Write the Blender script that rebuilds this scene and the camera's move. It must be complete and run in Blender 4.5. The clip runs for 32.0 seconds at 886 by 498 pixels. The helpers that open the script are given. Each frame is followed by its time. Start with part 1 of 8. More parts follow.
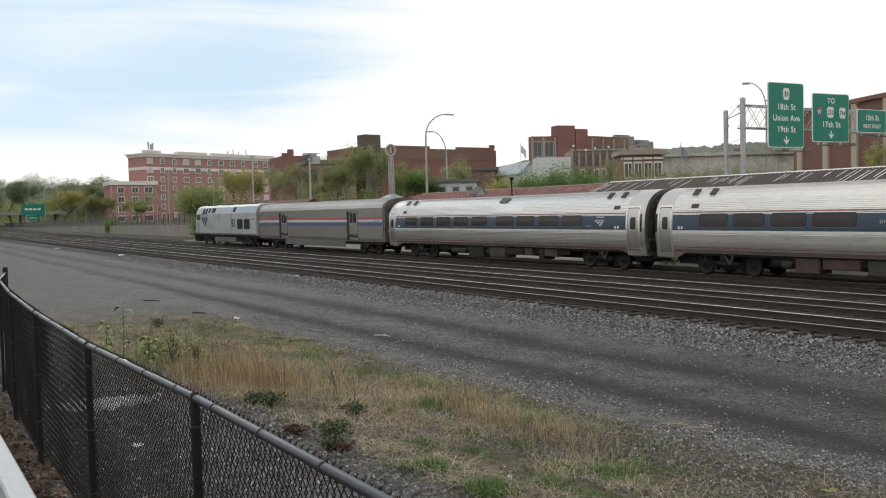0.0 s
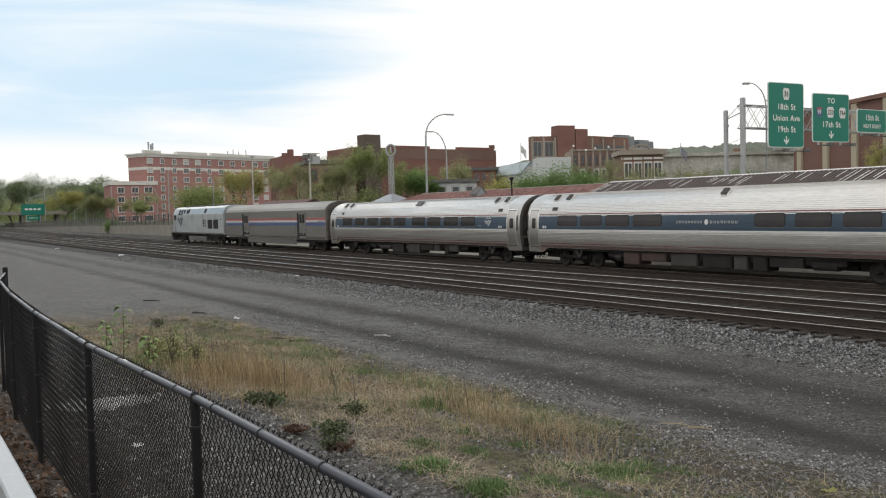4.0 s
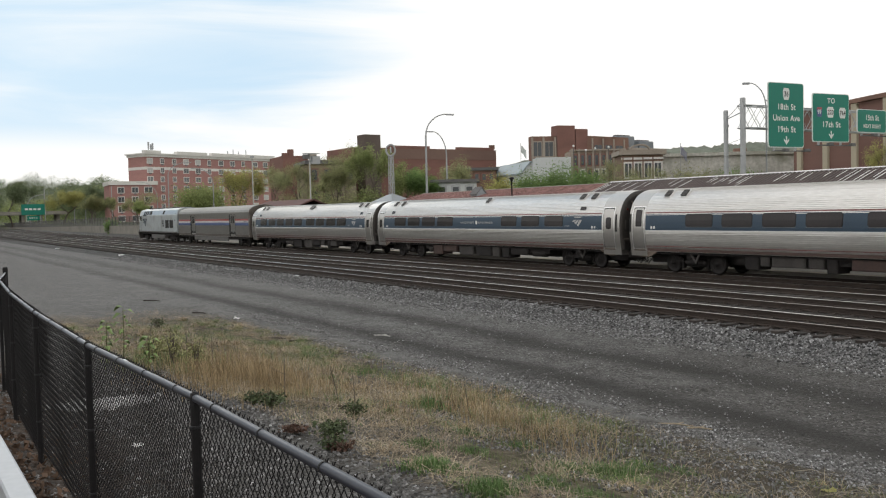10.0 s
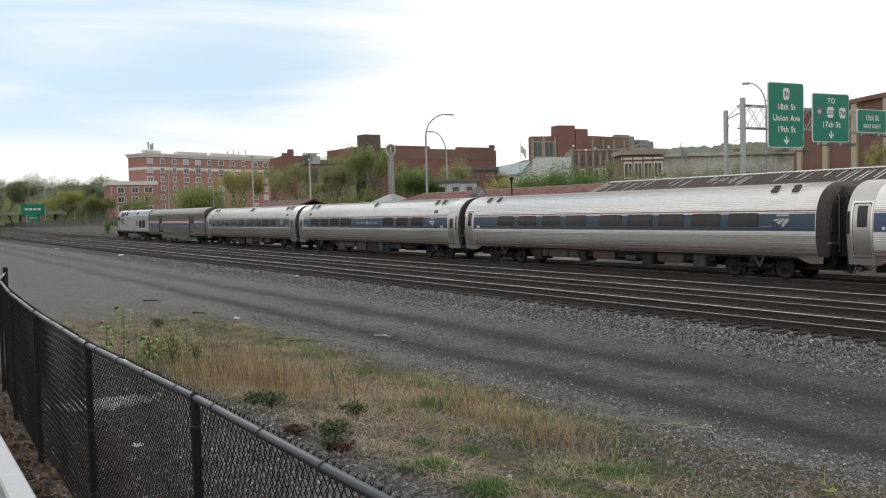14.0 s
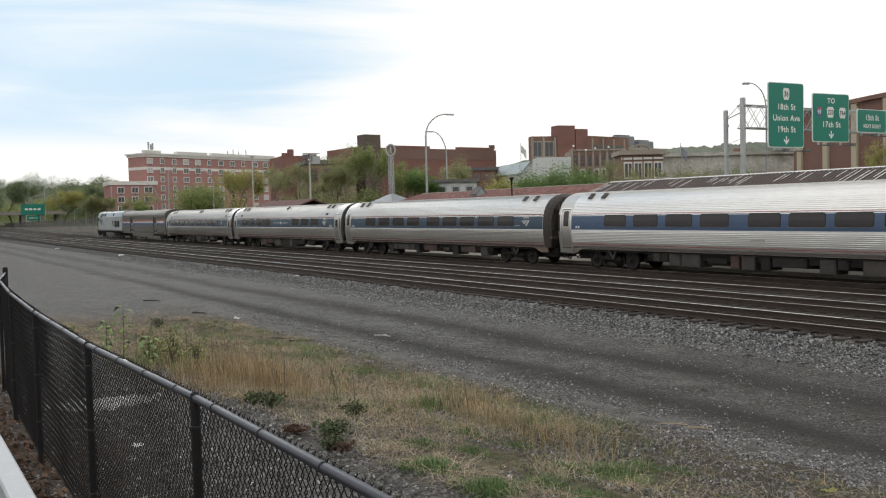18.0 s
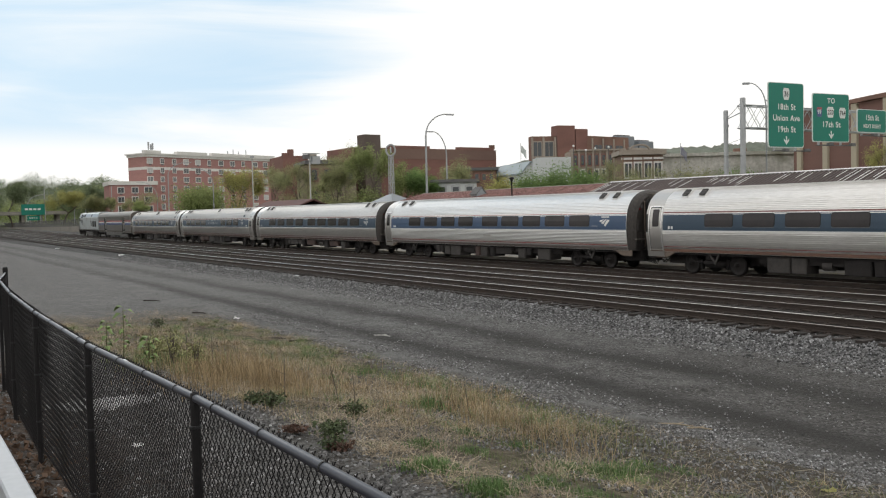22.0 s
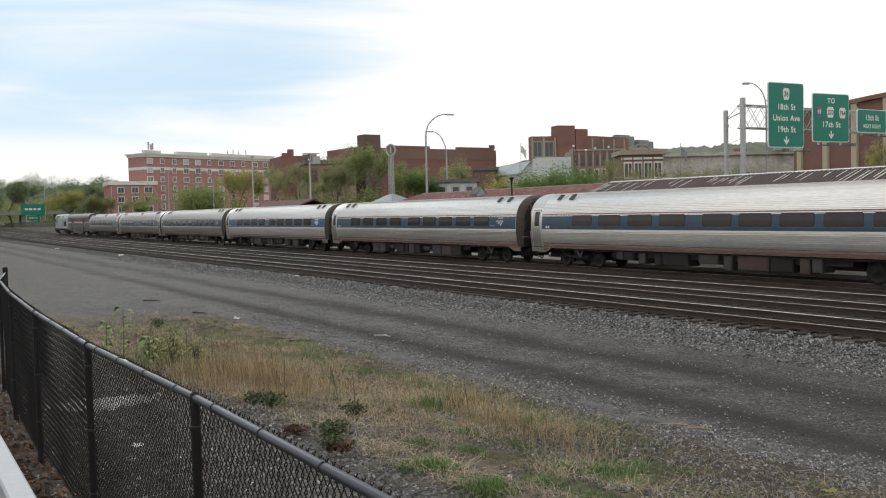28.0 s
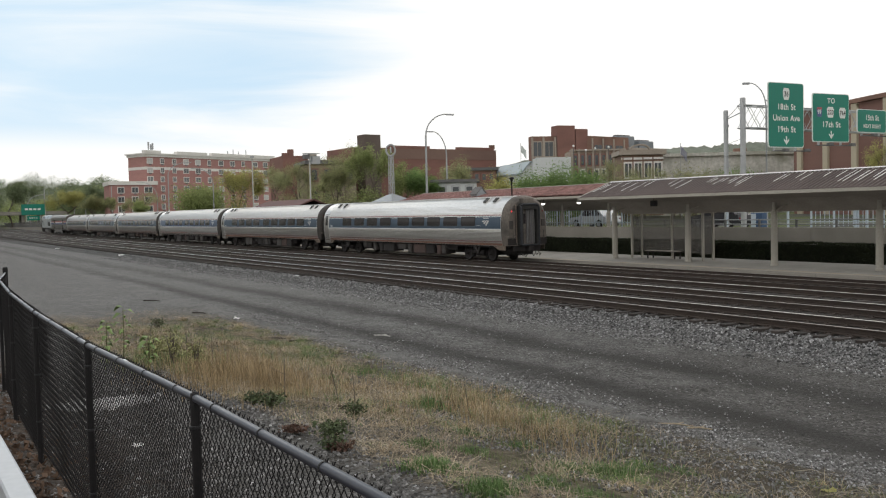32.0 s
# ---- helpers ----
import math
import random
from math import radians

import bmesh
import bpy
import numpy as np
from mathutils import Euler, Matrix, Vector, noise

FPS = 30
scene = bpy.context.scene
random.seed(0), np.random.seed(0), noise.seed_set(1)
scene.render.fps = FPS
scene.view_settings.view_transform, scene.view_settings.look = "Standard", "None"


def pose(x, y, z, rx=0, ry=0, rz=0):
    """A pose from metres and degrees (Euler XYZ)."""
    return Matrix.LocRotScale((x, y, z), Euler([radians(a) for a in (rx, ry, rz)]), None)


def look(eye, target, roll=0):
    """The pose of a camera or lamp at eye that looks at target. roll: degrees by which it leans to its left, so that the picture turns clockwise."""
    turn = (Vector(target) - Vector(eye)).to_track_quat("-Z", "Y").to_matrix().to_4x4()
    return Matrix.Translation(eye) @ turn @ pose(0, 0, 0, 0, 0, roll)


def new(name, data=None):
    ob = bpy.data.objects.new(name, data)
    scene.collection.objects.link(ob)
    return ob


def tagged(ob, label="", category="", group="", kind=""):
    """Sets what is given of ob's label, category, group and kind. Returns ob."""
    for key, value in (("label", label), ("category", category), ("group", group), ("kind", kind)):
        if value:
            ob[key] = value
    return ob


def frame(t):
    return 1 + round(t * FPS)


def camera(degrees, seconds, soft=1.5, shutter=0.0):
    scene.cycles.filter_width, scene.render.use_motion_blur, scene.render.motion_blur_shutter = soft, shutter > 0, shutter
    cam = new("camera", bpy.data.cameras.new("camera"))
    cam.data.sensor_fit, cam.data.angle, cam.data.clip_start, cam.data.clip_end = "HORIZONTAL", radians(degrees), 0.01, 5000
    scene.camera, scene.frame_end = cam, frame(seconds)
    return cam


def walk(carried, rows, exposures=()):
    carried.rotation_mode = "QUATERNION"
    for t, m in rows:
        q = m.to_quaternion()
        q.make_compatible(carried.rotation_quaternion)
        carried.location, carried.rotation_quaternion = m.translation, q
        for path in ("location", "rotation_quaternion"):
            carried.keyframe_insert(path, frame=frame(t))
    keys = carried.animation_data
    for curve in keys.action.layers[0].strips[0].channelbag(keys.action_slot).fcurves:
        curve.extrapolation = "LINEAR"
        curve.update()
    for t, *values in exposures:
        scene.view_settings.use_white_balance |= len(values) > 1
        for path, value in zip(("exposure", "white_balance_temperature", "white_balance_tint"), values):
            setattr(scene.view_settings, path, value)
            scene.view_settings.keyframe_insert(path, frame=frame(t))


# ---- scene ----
# The camera stands still on a raised spot behind the fence. x runs along the tracks, y away from the camera, z = 0 is the railhead of the train's track.
EYE = (0.0, 0.0, 3.128)
YAW, PITCH, ROLL = 32.0, -2.4406, -1.3532


def camera_pose():
    a, b = radians(YAW), radians(PITCH)
    d = Vector((-math.cos(a) * math.cos(b), math.sin(a) * math.cos(b), math.sin(b)))
    return look(EYE, Vector(EYE) + d * 10, ROLL)


cam = camera(52.428, 32.0, soft=1.15)
walk(cam, [(0.0, camera_pose()), (32.0, camera_pose())])

# ---- sky and sun ----
SUN_EL, SUN_AZ = 14.0, 172.0   # degrees; azimuth counted from +x towards +y


def build_sky():
    w = bpy.data.worlds.new("world")
    scene.world = w
    w.use_nodes = True
    nt = w.node_tree
    nt.nodes.clear()
    N = nt.nodes.new
    L = nt.links.new
    out = N("ShaderNodeOutputWorld")
    bg = N("ShaderNodeBackground")
    sky = N("ShaderNodeTexSky")
    sky.sky_type = "NISHITA"
    sky.sun_disc = False
    sky.sun_elevation = radians(SUN_EL)
    sky.sun_rotation = radians(90 - SUN_AZ)
    sky.altitude = 350
    tc = N("ShaderNodeTexCoord")
    mp = N("ShaderNodeMapping")
    mp.inputs["Rotation"].default_value = (0, 0, radians(-58))
    mp.inputs["Scale"].default_value = (0.9, 1.2, 8.5)
    L(tc.outputs["Generated"], mp.inputs["Vector"])
    n1 = N("ShaderNodeTexNoise")
    n1.inputs["Scale"].default_value = 1.7
    n1.inputs["Detail"].default_value = 7
    n1.inputs["Roughness"].default_value = 0.55
    n1.inputs["Distortion"].default_value = 0.6
    L(mp.outputs["Vector"], n1.inputs["Vector"])
    # the cover thins out towards the far end of the line
    dot = N("ShaderNodeVectorMath")
    dot.operation = "DOT_PRODUCT"
    dot.inputs[1].default_value = (-0.90, 0.10, 0.42)
    L(tc.outputs["Generated"], dot.inputs[0])
    thin = N("ShaderNodeMapRange")
    thin.interpolation_type = "SMOOTHSTEP"
    thin.inputs["From Min"].default_value = 0.835
    thin.inputs["From Max"].default_value = 0.955
    thin.inputs["To Min"].default_value = 0.5
    thin.inputs["To Max"].default_value = -0.13
    L(dot.outputs["Value"], thin.inputs["Value"])
    add = N("ShaderNodeMath")
    add.operation = "ADD"
    L(n1.outputs["Fac"], add.inputs[0])
    L(thin.outputs["Result"], add.inputs[1])
    cover = N("ShaderNodeMapRange")
    cover.interpolation_type = "SMOOTHSTEP"
    cover.inputs["From Min"].default_value = 0.28
    cover.inputs["From Max"].default_value = 0.78
    L(add.outputs["Value"], cover.inputs["Value"])
    # a haze near the horizon closes the gaps in the cloud
    sep = N("ShaderNodeSeparateXYZ")
    L(tc.outputs["Generated"], sep.inputs[0])
    low = N("ShaderNodeMapRange")
    low.interpolation_type = "SMOOTHSTEP"
    low.inputs["From Min"].default_value = 0.06
    low.inputs["From Max"].default_value = 0.105
    low.inputs["To Min"].default_value = 1.0
    low.inputs["To Max"].default_value = 0.0
    L(sep.outputs["Z"], low.inputs["Value"])
    mx = N("ShaderNodeMath")
    mx.operation = "MAXIMUM"
    L(cover.outputs["Result"], mx.inputs[0])
    L(low.outputs["Result"], mx.inputs[1])
    blue = N("ShaderNodeMix")
    blue.data_type = "RGBA"
    blue.inputs["Factor"].default_value = 0.95
    blue.inputs["B"].default_value = (0.565, 0.775, 0.965, 1)
    gain = N("ShaderNodeMix")
    gain.data_type = "RGBA"
    gain.blend_type = "MULTIPLY"
    gain.inputs["Factor"].default_value = 1.0
    gain.inputs["B"].default_value = (0.07, 0.07, 0.07, 1)
    L(sky.outputs["Color"], gain.inputs["A"])
    L(gain.outputs["Result"], blue.inputs["A"])
    mix = N("ShaderNodeMix")
    mix.data_type = "RGBA"
    L(mx.outputs["Value"], mix.inputs["Factor"])
    L(blue.outputs["Result"], mix.inputs["A"])
    mix.inputs["B"].default_value = (1.06, 1.05, 1.02, 1)
    L(mix.outputs["Result"], bg.inputs["Color"])
    bg.inputs["Strength"].default_value = 1.0
    L(bg.outputs["Background"], out.inputs["Surface"])


build_sky()
sun = new("sun", bpy.data.lights.new("sun", "SUN"))
sun.data.energy = 0.3
sun.data.angle = radians(25)
sun.data.color = (1.0, 0.93, 0.82)
_d = Vector((math.cos(radians(SUN_AZ)) * math.cos(radians(SUN_EL + 8)), math.sin(radians(SUN_AZ)) * math.cos(radians(SUN_EL + 8)), math.sin(radians(SUN_EL + 8))))
sun.matrix_world = look(_d * 50, (0, 0, 0))
scene.view_settings.exposure = 0.0

# ---- materials ----
MATS = {}


def surf(name, a, b=None, scale=3.0, fine=40.0, rough=0.8, metal=0.0, bump=0.2, dist=0.01, contrast=0.5, spec=0.4, per_piece=0.0, stretch=None, stain=None, island=False):
    """A surface with colours a and b mixed at two scales, fine relief, and a little change from piece to piece."""
    if name in MATS:
        return MATS[name]
    m = bpy.data.materials.new(name)
    m.use_nodes = True
    nt = m.node_tree
    N, L = nt.nodes.new, nt.links.new
    p = nt.nodes["Principled BSDF"]
    b = b or tuple(c * 0.7 for c in a)
    tc = N("ShaderNodeTexCoord")
    vec = tc.outputs["Object"]
    if stretch:
        mp = N("ShaderNodeMapping")
        mp.inputs["Scale"].default_value = stretch
        L(vec, mp.inputs["Vector"])
        vec = mp.outputs["Vector"]
    n1, n2 = N("ShaderNodeTexNoise"), N("ShaderNodeTexNoise")
    n1.inputs["Scale"].default_value, n1.inputs["Detail"].default_value = scale, 5
    n2.inputs["Scale"].default_value, n2.inputs["Detail"].default_value = fine, 4
    L(vec, n1.inputs["Vector"])
    L(vec, n2.inputs["Vector"])
    ad = N("ShaderNodeMath")
    ad.operation = "ADD"
    L(n1.outputs["Fac"], ad.inputs[0])
    L(n2.outputs["Fac"], ad.inputs[1])
    mr = N("ShaderNodeMapRange")
    mr.inputs["From Min"].default_value = 1.0 - contrast * 0.5
    mr.inputs["From Max"].default_value = 1.0 + contrast * 0.5
    L(ad.outputs[0], mr.inputs["Value"])
    mix = N("ShaderNodeMix")
    mix.data_type = "RGBA"
    mix.inputs["A"].default_value, mix.inputs["B"].default_value = (*a, 1), (*b, 1)
    L(mr.outputs[0], mix.inputs["Factor"])
    col = mix.outputs["Result"]
    if stain:
        n3 = N("ShaderNodeTexNoise")
        n3.inputs["Scale"].default_value, n3.inputs["Detail"].default_value = stain[1], 3
        L(tc.outputs["Object"], n3.inputs["Vector"])
        r3 = N("ShaderNodeMapRange")
        r3.inputs["From Min"].default_value, r3.inputs["From Max"].default_value = 0.5, 0.72
        L(n3.outputs["Fac"], r3.inputs["Value"])
        m3 = N("ShaderNodeMix")
        m3.data_type = "RGBA"
        m3.inputs["B"].default_value = (*stain[0], 1)
        L(r3.outputs[0], m3.inputs["Factor"])
        L(col, m3.inputs["A"])
        col = m3.outputs["Result"]
    if per_piece:
        if island:
            src = N("ShaderNodeNewGeometry").outputs["Random Per Island"]
        else:
            src = N("ShaderNodeObjectInfo").outputs["Random"]
        r4 = N("ShaderNodeMapRange")
        r4.inputs["To Min"].default_value, r4.inputs["To Max"].default_value = 1 - per_piece, 1 + per_piece
        L(src, r4.inputs["Value"])
        hs = N("ShaderNodeHueSaturation")
        L(r4.outputs[0], hs.inputs["Value"])
        L(col, hs.inputs["Color"])
        col = hs.outputs["Color"]
    L(col, p.inputs["Base Color"])
    p.inputs["Roughness"].default_value, p.inputs["Metallic"].default_value = rough, metal
    p.inputs["Specular IOR Level"].default_value = spec
    if bump:
        bn = N("ShaderNodeBump")
        bn.inputs["Strength"].default_value, bn.inputs["Distance"].default_value = bump, dist
        L(n2.outputs["Fac"], bn.inputs["Height"])
        L(bn.outputs["Normal"], p.inputs["Normal"])
    MATS[name] = m
    return m


def glow(name, col, strength):
    if name not in MATS:
        m = bpy.data.materials.new(name)
        m.use_nodes = True
        p = m.node_tree.nodes["Principled BSDF"]
        p.inputs["Base Color"].default_value = (*col, 1)
        p.inputs["Emission Color"].default_value = (*col, 1)
        p.inputs["Emission Strength"].default_value = strength
        MATS[name] = m
    return MATS[name]


# ---- mesh tools ----
class Mesh:
    """Gathers vertices and faces; ob() links them as one object."""

    def __init__(self):
        self.v, self.f = [], []

    def add(self, vs, fs):
        n = len(self.v)
        self.v.extend(vs)
        self.f.extend([tuple(i + n for i in f) for f in fs])
        return self

    def box(self, x0, x1, y0, y1, z0, z1, bevel=0.0, m=None):
        if bevel:
            c = bevel
            vs, fs = [], []
            ring = lambda z, k: [(x0 + k, y0 + c, z), (x0 + c, y0 + k, z), (x1 - c, y0 + k, z), (x1 - k, y0 + c, z), (x1 - k, y1 - c, z), (x1 - c, y1 - k, z), (x0 + c, y1 - k, z), (x0 + k, y1 - c, z)]
            rings = [ring(z0, c * 0.6), ring(z0 + c * 0.6, 0), ring(z1 - c * 0.6, 0), ring(z1, c * 0.6)]
            for r in rings:
                vs += r
            for k in range(3):
                for i in range(8):
                    j = (i + 1) % 8
                    fs.append((k * 8 + i, k * 8 + j, k * 8 + 8 + j, k * 8 + 8 + i))
            fs += [tuple(range(7, -1, -1)), tuple(range(24, 32))]
        else:
            vs = [(x0, y0, z0), (x1, y0, z0), (x1, y1, z0), (x0, y1, z0), (x0, y0, z1), (x1, y0, z1), (x1, y1, z1), (x0, y1, z1)]
            fs = [(0, 3, 2, 1), (4, 5, 6, 7), (0, 1, 5, 4), (1, 2, 6, 5), (2, 3, 7, 6), (3, 0, 4, 7)]
        if m:
            vs = [tuple(m @ Vector(v)) for v in vs]
        return self.add(vs, fs)

    def prism_x(self, prof, x0, x1, cap=True):
        """A closed outline of (y, z) swept from x0 to x1."""
        n = len(prof)
        vs = [(x0, y, z) for y, z in prof] + [(x1, y, z) for y, z in prof]
        fs = [(i, (i + 1) % n, n + (i + 1) % n, n + i) for i in range(n)]
        if cap:
            fs += [tuple(range(n - 1, -1, -1)), tuple(range(n, 2 * n))]
        return self.add(vs, fs)

    def prism_y(self, prof, y0, y1):
        """A closed outline of (x, z) swept from y0 to y1."""
        n = len(prof)
        vs = [(x, y0, z) for x, z in prof] + [(x, y1, z) for x, z in prof]
        fs = [(i, (i + 1) % n, n + (i + 1) % n, n + i) for i in range(n)]
        fs += [tuple(range(n - 1, -1, -1)), tuple(range(n, 2 * n))]
        return self.add(vs, fs)

    def prism_z(self, prof, z0, z1):
        n = len(prof)
        vs = [(x, y, z0) for x, y in prof] + [(x, y, z1) for x, y in prof]
        fs = [(i, (i + 1) % n, n + (i + 1) % n, n + i) for i in range(n)]
        fs += [tuple(range(n - 1, -1, -1)), tuple(range(n, 2 * n))]
        return self.add(vs, fs)

    def tube(self, pts, r, n=8, r1=None, cap=True):
        """A tube along pts, tapering from r to r1."""
        pts = [Vector(p) for p in pts]
        r1 = r if r1 is None else r1
        vs, fs = [], []
        for i, p in enumerate(pts):
            d = (pts[min(i + 1, len(pts) - 1)] - pts[max(i - 1, 0)]).normalized()
            a = d.cross(Vector((0, 0, 1)) if abs(d.z) < 0.9 else Vector((1, 0, 0))).normalized()
            b = d.cross(a)
            rr = r + (r1 - r) * i / max(1, len(pts) - 1)
            vs += [tuple(p + rr * (math.cos(2 * math.pi * k / n) * a + math.sin(2 * math.pi * k / n) * b)) for k in range(n)]
        for i in range(len(pts) - 1):
            for k in range(n):
                fs.append((i * n + k, i * n + (k + 1) % n, i * n + n + (k + 1) % n, i * n + n + k))
        if cap:
            fs += [tuple(range(n - 1, -1, -1)), tuple(range((len(pts) - 1) * n, len(pts) * n))]
        return self.add(vs, fs)

    def lathe(self, prof, n=16, m=None):
        """Rings of (radius, height) round z."""
        vs, fs = [], []
        for r, z in prof:
            vs += [(r * math.cos(2 * math.pi * k / n), r * math.sin(2 * math.pi * k / n), z) for k in range(n)]
        for i in range(len(prof) - 1):
            for k in range(n):
                fs.append((i * n + k, i * n + (k + 1) % n, i * n + n + (k + 1) % n, i * n + n + k))
        fs += [tuple(range(n - 1, -1, -1)), tuple(range((len(prof) - 1) * n, len(prof) * n))]
        if m:
            vs = [tuple(m @ Vector(v)) for v in vs]
        return self.add(vs, fs)

    def data(self, name, mat, smooth=False):
        me = bpy.data.meshes.new(name)
        me.from_pydata(self.v, [], self.f)
        me.materials.append(mat)
        if smooth:
            me.shade_smooth()
        return me

    def ob(self, name, mat, parent=None, label="", smooth=False, kind="", at=None):
        o = new(name, self.data(name, mat, smooth))
        if parent:
            o.parent = parent
        if at is not None:
            o.matrix_basis = at
        return tagged(o, label, kind=kind)


def thing(name, label, category, group="", at=None, kind=""):
    """An empty at a thing's base that carries its parts."""
    o = new(name)
    o.empty_display_size = 0.2
    if at is not None:
        o.matrix_basis = at
    return tagged(o, label, category, group, kind)


def piece(name, me, parent, at=None):
    o = new(name, me)
    o.parent = parent
    if at is not None:
        o.matrix_basis = at
    return o


M_RAIL = surf("rail_steel", (0.062, 0.046, 0.038), (0.04, 0.031, 0.027), 2, 30, 0.75, 0.2, 0.2)
M_RAILHEAD = surf("worn_railhead", (0.72, 0.69, 0.66), (0.6, 0.57, 0.54), 2, 30, 0.3, 0.95, 0.03)
M_DULLHEAD = surf("dull_railhead", (0.34, 0.31, 0.29), (0.26, 0.235, 0.22), 2, 30, 0.45, 0.8, 0.04)
M_TIE = surf("creosoted_timber", (0.055, 0.045, 0.04), (0.03, 0.026, 0.024), 3, 25, 0.9, bump=0.5, per_piece=0.35)
M_BALLAST = surf("ballast_stone", (0.185, 0.184, 0.186), (0.075, 0.074, 0.075), 5, 60, 0.9, bump=0.3, per_piece=0.9, island=True)
M_STEEL = surf("stainless_steel", (0.90, 0.89, 0.88), (0.79, 0.78, 0.77), 0.6, 18, 0.35, 0.92, 0.0, stretch=(0.15, 1, 1))
M_STEELDIRTY = surf("grimy_stainless_steel", (0.83, 0.81, 0.79), (0.67, 0.65, 0.63), 0.6, 18, 0.33, 0.92, 0.0, stretch=(0.15, 1, 1))
M_STEELDUSTY = surf("dusty_stainless_steel", (0.87, 0.85, 0.83), (0.71, 0.69, 0.67), 0.6, 18, 0.33, 0.92, 0.0, stretch=(0.15, 1, 1))
M_BROWNSILL = surf("brown_stained_sill", (0.16, 0.105, 0.092), (0.11, 0.08, 0.07), 0.8, 14, 0.55, 0.2, 0.05, stretch=(0.3, 1, 1))
M_RUSTSILL = surf("rust_stained_sill", (0.25, 0.14, 0.10), (0.16, 0.10, 0.08), 0.8, 14, 0.6, 0.1, 0.05, stretch=(0.3, 1, 1))
for _m in (M_STEEL, M_STEELDIRTY, M_STEELDUSTY):
    _m.node_tree.nodes["Principled BSDF"].inputs["Specular Tint"].default_value = (0.3, 0.297, 0.294, 1)
M_VEST = surf("brushed_door_steel", (0.54, 0.52, 0.50), (0.49, 0.47, 0.45), 0.9, 14, 0.36, 0.9, 0.0, stretch=(1, 1, 0.25))
M_DULLSILL = surf("dull_window_sill", (0.16, 0.165, 0.175), (0.11, 0.115, 0.12), 2, 20, 0.5, 0.3, 0.0)
M_SILL = surf("grimy_side_sill", (0.22, 0.195, 0.18), (0.15, 0.13, 0.12), 0.8, 14, 0.5, 0.5, 0.05, stretch=(0.3, 1, 1))
M_BLUECLEAN = surf("bright_blue_band_paint", (0.062, 0.105, 0.19), (0.052, 0.088, 0.16), 1, 20, 0.35, bump=0.0)
M_REDCLEAN = surf("clear_red_paint", (0.34, 0.10, 0.09), (0.28, 0.085, 0.078), 1, 20, 0.45, bump=0.0)
M_BLUE = surf("blue_band_paint", (0.046, 0.078, 0.118), (0.038, 0.064, 0.098), 1, 20, 0.4, bump=0.0)
M_WHITEBAND = surf("white_band_paint", (0.78, 0.78, 0.77), (0.7, 0.7, 0.69), 1, 20, 0.4, bump=0.0)
M_REDBAND = surf("dull_red_paint", (0.22, 0.085, 0.08), (0.17, 0.07, 0.066), 1, 20, 0.5, bump=0.0)
M_GLASS = surf("dark_window_glass", (0.040, 0.034, 0.036), (0.027, 0.024, 0.026), 1, 20, 0.24, bump=0.0, spec=0.35)
M_RUBBER = surf("black_rubber", (0.03, 0.029, 0.028), (0.02, 0.02, 0.02), 3, 30, 0.8)
M_UNDER = surf("dirty_underframe", (0.034, 0.029, 0.028), (0.018, 0.016, 0.016), 2, 25, 0.8, 0.1, 0.2)
M_UNDERBOX = surf("dirty_equipment_box", (0.085, 0.076, 0.072), (0.045, 0.041, 0.039), 2, 25, 0.7, 0.2, 0.1)
M_WHEEL = surf("grimy_wheel_steel", (0.034, 0.029, 0.028), (0.019, 0.017, 0.017), 3, 25, 0.65, 0.3, 0.1)
M_CONCRETE = surf("weathered_concrete", (0.33, 0.305, 0.27), (0.25, 0.235, 0.21), 0.5, 20, 0.9, bump=0.2, stain=((0.22, 0.21, 0.19), 0.4))
# apartment brick, lightened with the haze of its distance in the colour
M_BRICK = surf("red_brick_wall", (0.40, 0.215, 0.195), (0.325, 0.172, 0.157), 0.3, 9, 0.9, bump=0.2, stretch=(1, 1, 3))
M_TRIMSTONE = surf("pale_stone_trim", (0.72, 0.70, 0.67), (0.62, 0.60, 0.57), 0.5, 9, 0.85)
M_BLACKCOAT = surf("black_vinyl_coating", (0.018, 0.017, 0.018), (0.013, 0.012, 0.013), 4, 40, 0.6, bump=0.05, spec=0.2)
M_RAILCOAT = surf("scuffed_black_coating", (0.04, 0.043, 0.058), (0.027, 0.029, 0.04), 4, 40, 0.4, bump=0.05)
M_BARK = surf("tree_bark", (0.15, 0.125, 0.10), (0.10, 0.085, 0.07), 2, 20, 0.95, bump=0.5)
M_GALV = surf("galvanised_steel", (0.46, 0.47, 0.48), (0.38, 0.39, 0.40), 2, 30, 0.5, 0.6, 0.05)
M_CREAM = surf("cream_paint", (0.42, 0.395, 0.345), (0.34, 0.32, 0.28), 1, 15, 0.6, bump=0.05)


def leaf_mat(name, a, b):
    """Leaves scatter light back and let some through."""
    m = surf(name, a, b, 0.5, 3, 0.75, bump=0.0, per_piece=0.4, island=True)
    nt = m.node_tree
    p = nt.nodes["Principled BSDF"]
    t, mix = nt.nodes.new("ShaderNodeBsdfTranslucent"), nt.nodes.new("ShaderNodeMixShader")
    nt.links.new(p.inputs["Base Color"].links[0].from_socket, t.inputs["Color"])
    mix.inputs["Fac"].default_value = 0.5
    nt.links.new(p.outputs[0], mix.inputs[1])
    nt.links.new(t.outputs[0], mix.inputs[2])
    nt.links.new(mix.outputs[0], nt.nodes["Material Output"].inputs["Surface"])
    return m


